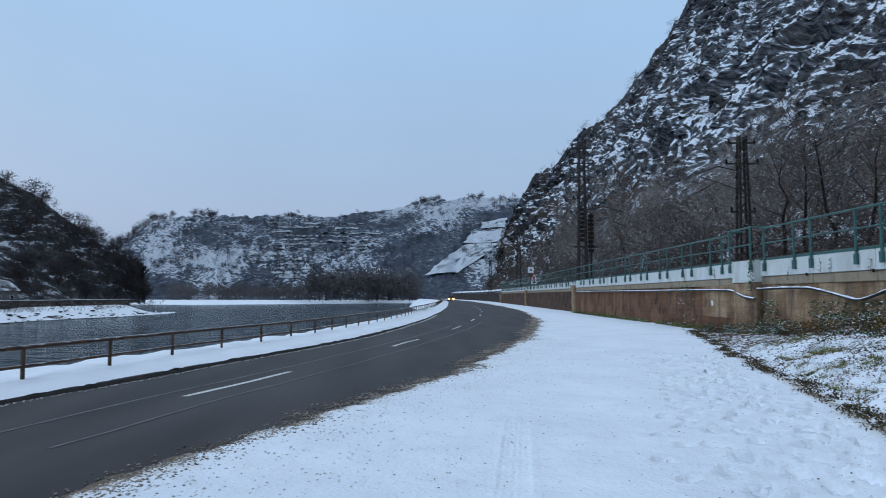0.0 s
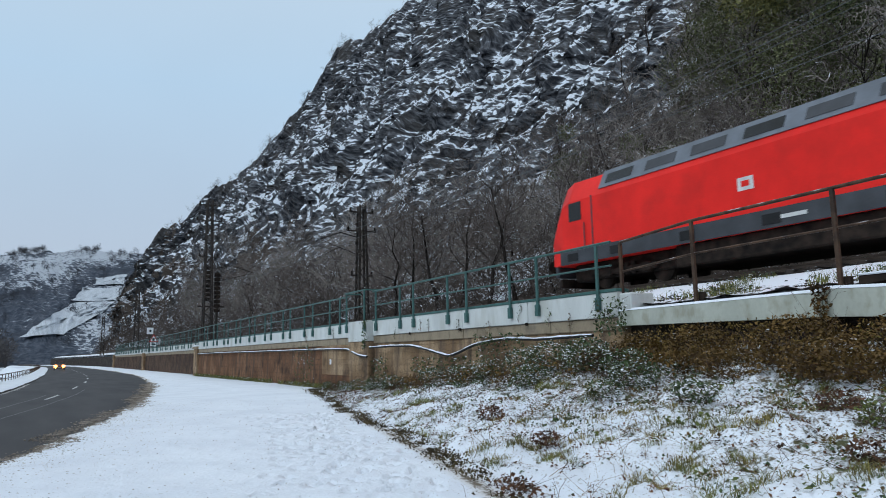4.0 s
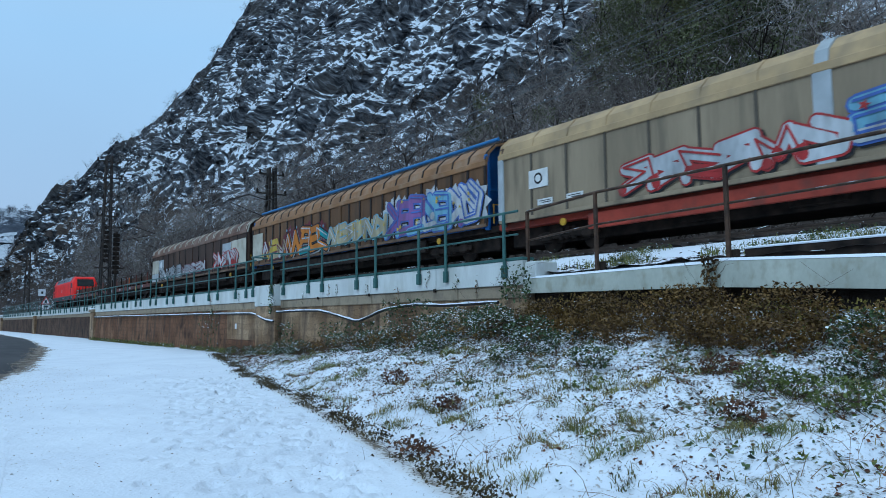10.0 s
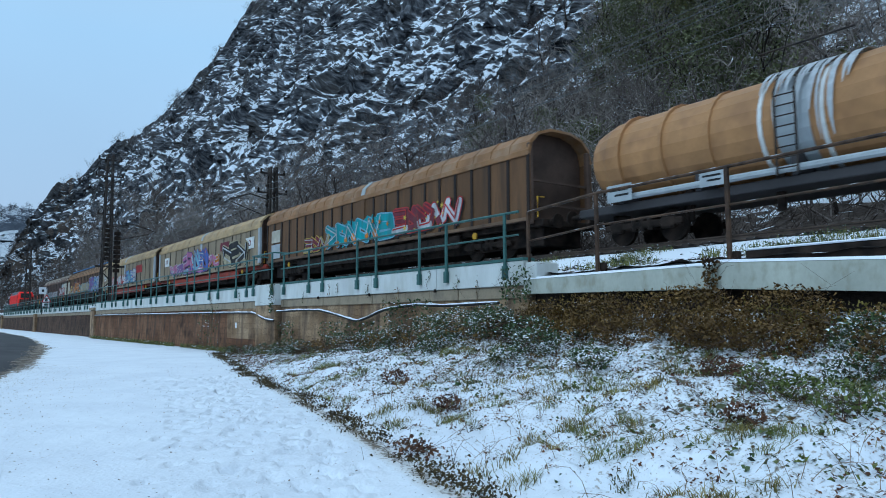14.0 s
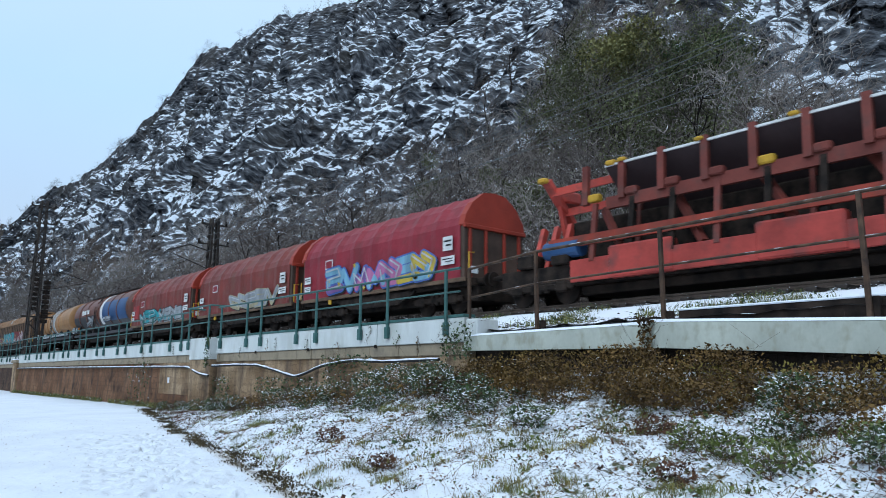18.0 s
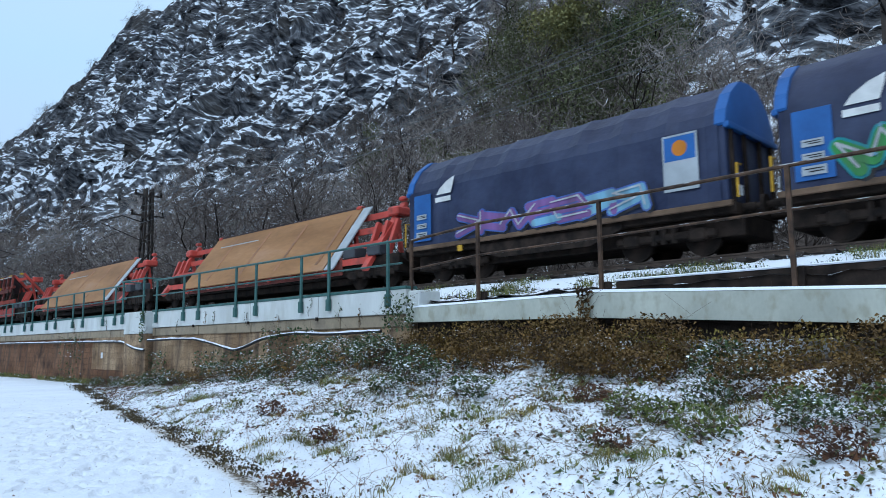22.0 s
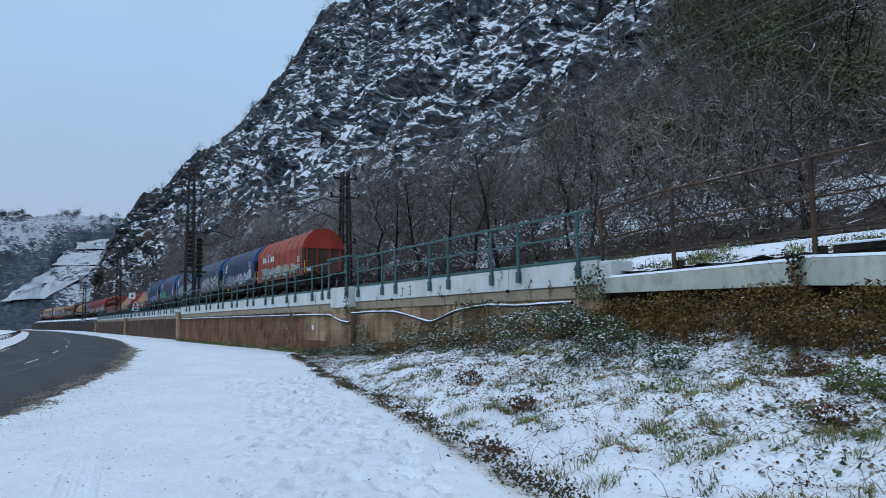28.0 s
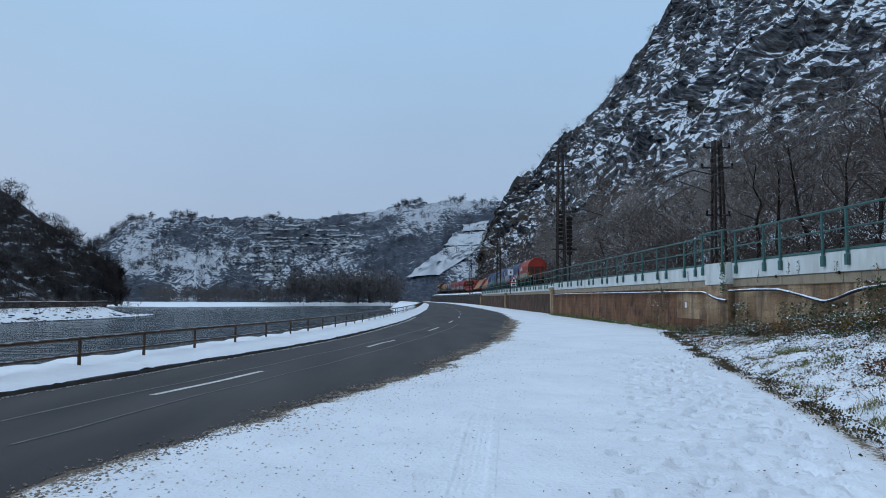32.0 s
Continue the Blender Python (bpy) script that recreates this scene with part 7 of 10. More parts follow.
def tank_silo():
    t = thing("silo_wagon", "tan orange twin-barrel silo wagon with a pale waist", "goods wagon", "wagons of the goods train")
    H = 6.9
    part("underframe", Mesh().box(-1.2, 1.2, -H, H, 0.95, 1.2, 0.03), m_tank_g, t)
    prof = lambda y, r, z: [(r * math.cos(a), y, z + r * math.sin(a)) for a in (2 * math.pi * k / 24 for k in range(24))]  # noqa: E731
    part("front_barrel", Mesh().loft([prof(6.75, 0.55, 2.75), prof(6.4, 1.05, 2.65), prof(5.7, 1.30, 2.6), prof(0.5, 1.36, 2.6), prof(0.2, 1.15, 2.6)]), m_tank_o, t, smooth=False)
    part("rear_barrel", Mesh().loft([prof(-0.2, 1.15, 2.6), prof(-0.5, 1.36, 2.6), prof(-4.6, 1.46, 2.66), prof(-6.35, 1.45, 2.72), prof(-6.5, 1.37, 2.72), prof(-6.55, 1.2, 2.72)]), m_tank_o, t)
    for y in (0.75, -0.75, 2.2, 3.7, 5.2, -2.2, -3.7):
        part("barrel_ring", Mesh().loft([prof(y - 0.05, 1.40 if y > -1 else 1.45, 2.6 if y > -1 else 2.64), prof(y + 0.05, 1.40 if y > -1 else 1.45, 2.6 if y > -1 else 2.64)]), m_letter if abs(y) < 1 else m_tank_o, t)
    part("waist", Mesh().loft([prof(0.6, 1.30, 2.6), prof(-0.6, 1.30, 2.6)]), m_grey_panel, t, "pale silver waist")
    # Pale product spilt over the waist, running down in tongues of uneven length.
    r, spill, y = random.Random(17), Mesh(), 0.75
    while y > -1.35:
        w, low = r.uniform(0.06, 0.16), radians(r.uniform(120, 215) if -1.0 < y < 0.5 else r.uniform(105, 165))
        arc = [radians(70) + (low - radians(70)) * k / 9 for k in range(10)]
        half = [w / 2 * (1.0 if k < 7 else (9.4 - k) / 2.6) for k in range(10)]
        spill.loft([[(1.475 * math.cos(a), y - h, 2.62 + 1.475 * math.sin(a)), (1.475 * math.cos(a), y + h, 2.62 + 1.475 * math.sin(a)), (1.462 * math.cos(a), y, 2.62 + 1.462 * math.sin(a))] for a, h in zip(arc, half)])
        y -= w * r.uniform(0.9, 1.5)
    part("white_spill", spill, mat("dried_white_spill", (0.50, 0.52, 0.54), 0.85, scale=3, var=0.2, fine=20, bump=0.2), t, "dried white spill")["kind"] = "stuff"
    lad = part("ladder", Mesh().run([(-1.48, 0.3, 1.2), (-1.5, 0.3, 3.2), (-0.9, 0.3, 4.2)], 0.03), m_mast, t)
    part("ladder_side", Mesh().run([(-1.48, -0.2, 1.2), (-1.5, -0.2, 3.2), (-0.9, -0.2, 4.2)], 0.03), m_mast, lad)
    for k in range(8):
        part("rung", Mesh().tube((-1.49, 0.3, 1.35 + 0.25 * k), (-1.49, -0.2, 1.35 + 0.25 * k), 0.018, n=5), m_mast, lad)
    part("hand_rail", Mesh().run([(-0.5, 1.2, 4.1), (-0.5, 1.2, 4.6), (-0.5, -1.2, 4.6), (-0.5, -1.2, 4.1)], 0.025), m_mast, t)
    for k in range(5):
        y = -5.2 + 2.6 * k
        part("saddle", Mesh().box(-1.25, 1.25, y - 0.1, y + 0.1, 1.2, 1.75, 0.03), m_tank_g, t)
        part("outlet", Mesh().tube((-0.6, y + 0.7, 0.5), (-0.6, y + 0.7, 1.4), 0.12, n=8), m_iron, t)
    part("discharge_pipe", Mesh().run([(-1.3, -5.5, 1.35), (-1.3, 5.5, 1.35)], 0.09), m_grey_panel, t)
    plates(t, [(5.0, 1.45, 0.9, 0.5), (2.0, 1.4, 0.7, 0.4), (-3.0, 1.4, 0.5, 0.3)])
    for y in (4.6, -4.6):
        bogie(t, y)
    buffers(t, H)
    return t


def tank_long():
    t = thing("tank_wagon", "long rust-brown tank wagon with white band and blue flank", "goods wagon", "wagons of the goods train")
    H, R, zc = 7.9, 1.47, 2.68
    part("underframe", Mesh().box(-1.15, 1.15, -H, H, 0.95, 1.15, 0.03), m_tank_g, t)
    # Broad dark sill doubles as the shade under the tank.
    part("sill_shade_fill", Mesh().box(-0.8, 0.8, -H, H, 0.45, 0.95, 0.03), m_iron, t)

    def shell(y0, y1, a0, a1, r=R, n=20):
        rs = []
        for y in (y0, y1):
            rs.append([(r * math.cos(radians(a)), y, zc + r * math.sin(radians(a))) for a in np.linspace(a0, a1, n)] + [((r - 0.05) * math.cos(radians(a)), y, zc + (r - 0.05) * math.sin(radians(a))) for a in np.linspace(a1, a0, n)])
        return Mesh().loft(rs)

    # Brown above, dark grey below a straight line along the shell.
    part("upper_shell", shell(-7.1, 7.1, -20, 200), m_tank_b, t, "rust-brown upper shell")
    part("lower_shell", shell(-7.1, 7.1, 200, 340), m_tank_g, t, "dark grey lower shell")
    for e in (1, -1):
        rings = []
        for k in range(6):
            a = k / 5 * math.pi / 2
            rr = max(R * math.cos(a), 0.02)
            rings.append([(rr * math.cos(b), e * (7.1 + 0.55 * math.sin(a)), zc + rr * math.sin(b)) for b in (2 * math.pi * i / 24 for i in range(24))])
        part("domed_end", Mesh().loft(rings), m_tank_b, t, smooth=True)
    part("blue_flank", shell(-7.0, -1.15, 150, 212, R + 0.008), m_tank_blue, t, "blue painted flank")
    part("grey_flank", shell(0.4, 7.0, 185, 215, R + 0.006), m_tank_g, t, "dark grey flank")
    part("white_band", shell(-1.15, -0.55, -40, 220, R + 0.012), m_letter, t)
    for y in (5.3, 3.2, 1.0, 0.0, -2.9, -4.9):
        part("shell_ring", shell(y - 0.07, y + 0.07, -20, 230, R + 0.05), m_tank_b, t)
    part("saddle_strip", shell(-0.4, 1.0, 150, 162, R + 0.06), m_tank_b, t)
    part("walkway", Mesh().box(-0.35, 0.35, -5.5, 6.4, zc + R + 0.08, zc + R + 0.14, 0.01), m_mast, t)
    part("logo", Mesh().box(-1.50, -1.49, 4.0, 4.5, 2.68, 3.05).box(-1.50, -1.49, 3.45, 3.9, 2.70, 3.02), m_letter, t, "plain white emblem shapes")
    for y in (3.3, 2.85, 2.4):
        part("logo_stroke", Mesh().box(-1.545, -1.535, y - 0.15, y + 0.15, 2.70, 3.04, 0.02), m_letter, t)
    part("board", Mesh().box(-1.36, -1.28, 5.2, 7.3, 1.25, 1.85, 0.02), m_black, t, "black inscription board")
    plates(t, [(6.7, 1.62, 0.6, 0.22), (6.6, 1.36, 0.5, 0.2), (5.7, 1.5, 0.35, 0.35)])
    part("orange_mark", Mesh().disc((-1.44, 5.4, 1.62), 0.13, 0, 0.04, 8), SPRAY["orange"], t)
    graffiti(t, 2.4, 1.2, 1.75, 2.5, "silver", "black", None, 5, x=-1.5, n=1)
    graffiti(t, -2.0, -3.6, 1.95, 2.25, "silver", "black", None, 6, x=-1.5, n=4)
    part("side_ladder", Mesh().run([(-1.56, 0.6, 1.2), (-1.56, 0.6, 2.7), (-1.1, 0.6, 3.8), (-0.4, 0.6, 4.3)], 0.03).run([(-1.56, 0.2, 1.2), (-1.56, 0.2, 2.7), (-1.1, 0.2, 3.8), (-0.4, 0.2, 4.3)], 0.03), m_mast, t)
    for y in (-4.6, -2.4, 2.4, 4.6):
        part("saddle", Mesh().box(-1.1, 1.1, y - 0.12, y + 0.12, 1.15, 1.5, 0.03), m_tank_g, t)
    for y in (5.5, -5.5):
        bogie(t, y)
    buffers(t, H)
    return t


def tarp_wagon(label, tarp, end, seed, logo=None, ribs=True, sag=0.03):
    """A telescopic tarpaulin coil wagon: hooped cover between two end walls."""
    t = thing("tarpaulin_wagon", label, "goods wagon", "wagons of the goods train")
    H = 5.55
    r = random.Random(seed)
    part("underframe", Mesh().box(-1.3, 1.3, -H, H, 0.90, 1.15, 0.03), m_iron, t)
    # Dark sill fill stands for the shade beneath the wagon.
    part("sill_shade_fill", Mesh().box(-0.9, 0.9, -H, H, 0.40, 0.91, 0.03), m_iron, t)
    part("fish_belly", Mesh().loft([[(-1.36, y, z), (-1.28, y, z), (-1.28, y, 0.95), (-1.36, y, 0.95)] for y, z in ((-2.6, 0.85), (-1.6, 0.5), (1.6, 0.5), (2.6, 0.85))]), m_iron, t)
    part("sill_rail", Mesh().box(-1.50, -1.42, -H, H, 1.02, 1.16, 0.02), m_sill, t, "worn rusty sill")

    def hoop(y, d=0.0):
        w = 1.47 + d
        return [(-w, y, 1.15), (-w, y, 3.0), (-w + 0.10, y, 3.32 + d), (-w + 0.42, y, 3.79 + d), (-0.55, y, 4.19 + d), (0, y, 4.26 + d), (0.55, y, 4.19 + d), (w - 0.42, y, 3.79 + d), (w - 0.10, y, 3.32 + d), (w, y, 3.0), (w, y, 1.15)]
    n = 33
    rings = []
    for k in range(n):
        y = -H + 0.25 + (2 * H - 0.5) * k / (n - 1)
        d = (0.02 if k % 4 == 0 else -sag * (0.6 + 0.6 * r.random())) if ribs else -0.01 * r.random()
        rings.append(hoop(y, d))
    part("tarpaulin", Mesh().loft(rings, close=False), tarp, t, smooth=not ribs)
    for e in (1, -1):
        rs = hoop(e * (H - 0.26), 0.035)
        up = [p for p in rs if p[2] > 2.9]
        part("end_cap", Mesh().loft([[(p[0], e * (H - 0.32), p[2]) for p in up] + [(1.47, e * (H - 0.32), 2.95), (-1.47, e * (H - 0.32), 2.95)], [(p[0], e * (H - 0.05), p[2]) for p in up] + [(1.47, e * (H - 0.05), 2.95), (-1.47, e * (H - 0.05), 2.95)]]), end, t, "coloured end cap")
        part("end_wall", Mesh().box(-1.45, 1.45, e * (H - 0.2) - 0.1, e * (H - 0.2) + 0.1, 1.15, 2.95, 0.02), m_end_brown if end is not m_end_blue else m_tarp_blue, t)
        for sx in (-1.2, -0.45, 0.45, 1.2):
            part("end_post", Mesh().box(sx - 0.06, sx + 0.06, e * (H - 0.08) - 0.06, e * (H - 0.08) + 0.06, 1.15, 2.95, 0.02), m_end_red if end is not m_end_blue else m_iron, t)
        part("end_beam", Mesh().box(-1.5, 1.5, e * (H - 0.05) - 0.07, e * (H - 0.05) + 0.07, 2.88, 3.02, 0.02), m_end_red if end is not m_end_blue else m_end_blue, t)
        part("tail_mark", Mesh().box(-1.25, -0.95, e * (H + 0.03), e * (H + 0.05), 1.3, 1.55), m_plate, t)
        part("yellow_handle", Mesh().run([(-1.42, e * (H + 0.12), 1.2), (-1.42, e * (H + 0.12), 2.0), (-1.2, e * (H + 0.12), 2.0)], 0.03), m_yellow, t)
    part("yellow_latch", Mesh().box(-1.5, -1.4, 3.0, 3.2, 0.82, 1.02, 0.03), m_yellow, t)
    if logo == "blue":
        part("emblem", Mesh().add([(-1.50, 4.1, 2.75), (-1.50, 3.45, 2.75), (-1.50, 3.35, 3.02), (-1.48, 3.30, 3.28), (-1.50, 3.62, 3.16), (-1.50, 3.95, 2.95)], [(0, 1, 2, 3, 4, 5)]), m_letter, t, "plain white sail-shaped emblem")
        part("emblem_bar", Mesh().box(-1.505, -1.495, 3.45, 4.15, 2.50, 2.66, 0.004), m_letter, t)
        p = part("notice_panel", Mesh().box(-1.515, -1.497, -4.8, -3.9, 1.55, 2.95, 0.004), m_grey_panel, t, "notice panel")
        part("notice_field", Mesh().box(-1.521, -1.516, -4.75, -3.95, 2.3, 2.9), m_end_blue, p)
        part("notice_mark", Mesh().disc((-1.523, -4.35, 2.6), 0.2, 0, 0.006, 14), SPRAY["orange"], p)
        part("end_door", Mesh().box(-1.512, -1.496, 4.35, 5.15, 1.3, 2.85, 0.02), m_end_blue, t, "dull blue end door panel")
        plates(t, [(4.75, 2.1, 0.45, 0.16), (4.75, 1.8, 0.45, 0.16), (4.75, 1.5, 0.5, 0.2)])
    elif logo == "word":
        for k, (hh, w) in enumerate(((0.5, 0.34), (0.42, 0.3), (0.62, 0.1), (0.62, 0.1), (0.62, 0.1), (0.42, 0.32), (0.42, 0.32))):
            y = 3.7 - 0.42 * k
            part("logo_stroke", Mesh().box(-1.505, -1.494, y - w / 2, y + w / 2, 2.45, 2.45 + hh, 0.03), m_letter, t, "plain white logo stroke")
        plates(t, [(-4.7, 2.2, 0.5, 0.4), (-4.7, 1.7, 0.6, 0.3)])
    else:
        p = part("logo_panel", Mesh().box(-1.505, -1.495, 2.9, 3.5, 2.35, 2.75, 0.02), m_letter, t, "plain white framed panel")
        part("panel_field", Mesh().box(-1.511, -1.506, 2.95, 3.45, 2.4, 2.7), m_tarp_red, p)
        plates(t, [(-4.7, 2.4, 0.5, 0.5), (-4.7, 1.8, 0.7, 0.3), (4.9, 2.0, 0.5, 0.3), (4.9, 1.6, 0.5, 0.25)], m_letter)
    for y in (3.6, -3.6):
        bogie(t, y)
    buffers(t, H - 0.08)
    return t


def plate_carrier(seed, dark=False, L=21.0, p0=7.0, p1=-6.2):
    """A carrier wagon with red frames that hold wide steel plates aslant."""
    t = thing("plate_carrier_wagon", "red plate carrier wagon with a dark plate aslant on its frames" if dark else "red plate carrier wagon with a tilted rusty tan steel plate", "goods wagon", "wagons of the goods train")
    H = L / 2 - 0.6
    part("underframe", Mesh().box(-1.1, 1.1, -H, H, 0.50, 1.15, 0.03), m_iron, t)
    # Dark block added for the deep shade under the plates, no real part.
    part("under_shade_block", Mesh().box(-0.8, 0.8, -H + 3, H - 3, 0.22, 0.5, 0.05), m_iron, t)
    # The dark wagon's reds are deeper tones that carry its shading.
    part("side_girder", Mesh().box(-1.30, -1.22, -H + 3, H - 3, 0.55, 1.2, 0.02), m_shaded_red if dark else m_trestle, t)
    for y in (H - 1.2, H - 2.6, -H + 1.2, -H + 2.6):
        part("equipment_box", Mesh().box(-1.3, -0.7, y - 0.35, y + 0.35, 1.15, 1.55, 0.04), m_iron if y > 0 else m_loco_grey, t)
    if dark:
        # Plate leans towards the far side; its underside and the trestles show.
        lo, hi = (1.35, 1.6), (-0.95, 3.95)
    else:
        lo, hi = (-1.50, 0.70), (0.45, 3.38)
    d = Vector((hi[0] - lo[0], 0, hi[1] - lo[1]))
    nn = Vector((-d.z, 0, d.x)).normalized()
    if nn.x > 0:
        nn = -nn
    off = nn * 0.10

    def at(f, y, k=1.0):
        return (lo[0] + d.x * f + off.x * k, y, lo[1] + d.z * f + off.z * k)

    th = nn * 0.05
    a, b, c, e = (Vector(at(f, y)) for f, y in ((0.42 if dark else 0.0, p0), (0.42 if dark else 0.0, p1), (1, p1), (1, p0)))
    part("steel_plate", Mesh().add([tuple(v) for v in (a, b, c, e)] + [tuple(v + th) for v in (a, b, c, e)], [(3, 2, 1, 0), (4, 5, 6, 7), (0, 1, 5, 4), (1, 2, 6, 5), (2, 3, 7, 6), (3, 0, 4, 7)]), m_slab_dark if dark else m_slab, t)
    part("plate_edge", Mesh().bar(tuple(e + th), tuple(c + th), 0.06, 0.06), m_letter if dark else m_slab_dark, t)
    ends = [(p0 + 2.4, p0 - 0.2), (p1 + 0.2, p1 - 2.4)]
    for ya, yb in ends:
        for k in range(2):
            y = ya if k == 0 else yb
            part("tilt_arm", Mesh().bar(at(-0.02, y, -0.5), at(0.98, y, -0.5), 0.30, 0.16), m_carrier, t)
            part("yellow_stop", Mesh().box(at(1.0, y)[0] - 0.12, at(1.0, y)[0] + 0.12, y - 0.16, y + 0.16, at(1.0, y)[2] - 0.05, at(1.0, y)[2] + 0.10, 0.04), m_yellow if dark else m_carrier, t)
            part("hinge_leg", Mesh().bar((0.3, y, 1.1), at(0.75, y, -1.5), 0.14, 0.14), m_carrier, t)
        for f in (0.12, 0.36, 0.60, 0.84):
            part("frame_rung", Mesh().bar(at(f, ya, -0.3), at(f, yb, -0.3), 0.06, 0.24), m_carrier, t)
        if ya < 0 and not dark:
            part("pale_rail", Mesh().bar(at(0.0, p1 - 0.38, 1.3), at(0.98, p1 - 0.38, 1.3), 0.55, 0.05), m_grey_panel, t, "pale worn frame edge")
        part("cab_block", Mesh().box(-0.2, 0.5, (ya if ya > 0 else yb) - 0.3, (ya if ya > 0 else yb) + 0.3, *((3.3, 3.7) if dark else (2.75, 3.1)), 0.06), m_carrier, t)
        for dy_ in (-0.55, 0.0, 0.55):
            part("hinge_lug", Mesh().bar((-0.95, (ya if ya > 0 else yb) + dy_, 0.9), (-0.35, (ya if ya > 0 else yb) + dy_, 2.5), 0.16, 0.20), m_carrier, t)
    n = 6 if dark else 7
    for k in range(n):
        y = p0 - 0.6 + (p1 - p0 + 1.2) * k / (n - 1)
        # Arms of the dark wagon take a deeper red for shade.
        part("tilt_arm", Mesh().bar(at(0.0, y, -0.6), at(0.97, y, -0.6), 0.22, 0.16), m_trestle if dark else m_carrier, t)
        part("plate_stop", Mesh().box(at(1.02, y)[0] - 0.10, at(1.02, y)[0] + 0.10, y - 0.12, y + 0.12, at(1.02, y)[2] - 0.06, at(1.02, y)[2] + 0.04, 0.03), m_yellow if dark else m_slab_dark, t)
        part("hinge_leg", Mesh().bar((0.6 if not dark else -0.5, y, 1.1), at(0.7, y, -1.2), 0.12, 0.12), m_trestle, t)
        if dark:
            part("strut", Mesh().bar((-1.15, y, 1.2), (-0.6, y + 1.0, 2.7), 0.16, 0.20), m_trestle, t)
    if dark:
        part("inner_beam", Mesh().box(-0.35, 0.35, p1 - 2, p0 + 2, 1.15, 2.55, 0.04), m_iron, t)
        for k in range(12):
            y = p0 + 0.4 + (p1 - p0 - 0.8) * k / 11
            part("side_bracket", Mesh().bar((-1.28, y, 1.1), (-1.02, y, 2.8), 0.10, 0.16), m_iron if k % 3 else m_trestle, t)
            part("clamp_block", Mesh().box(-1.16, -0.92, y - 0.2, y + 0.2, 2.86, 3.08, 0.04), m_trestle if k % 4 else m_yellow, t)
            part("plate_claw", Mesh().bar((-1.1, y + 0.3, 2.8), (-1.02, y + 0.3, 3.98), 0.14, 0.2), m_trestle, t)
        part("stringer", Mesh().bar((-1.0, p0, 2.75), (-1.0, p1, 2.75), 0.14, 0.34), m_trestle, t)
        part("stringer", Mesh().bar((-1.25, p0 + 2, 1.75), (-1.25, p1 - 2, 1.75), 0.10, 0.30), m_red_frame, t)
        for k in range(3):
            part("tool_box", Mesh().box(-1.36, -1.0, p0 - 2.2 - 4.2 * k, p0 - 0.2 - 4.2 * k, 0.55, 1.45, 0.05), m_shaded_red, t)
        part("air_tank", Mesh().tube((-1.1, p0 + 2.2, 1.6), (-1.1, p0 + 0.9, 1.6), 0.28, n=14), m_tank_blue, t)
    else:
        for k in range(4):
            y = p0 - 2.2 - 3.0 * k
            part("chalk_stripe", Mesh().bar(at(0.1, y, 1.53), at(0.9, y - 0.1, 1.53), 0.22, 0.006), paint("chalk_red", (0.40, 0.18, 0.075)), t, "faint red stripe")
        part("pale_smear", Mesh().bar(at(0.78, p0 - 1.0, 1.53), at(0.78, p0 - 4.6, 1.53), 0.006, 0.07), m_grey_panel, t)
    for y in (H - 1.6, -H + 1.6):
        bogie(t, y)
    buffers(t, H)
    return t


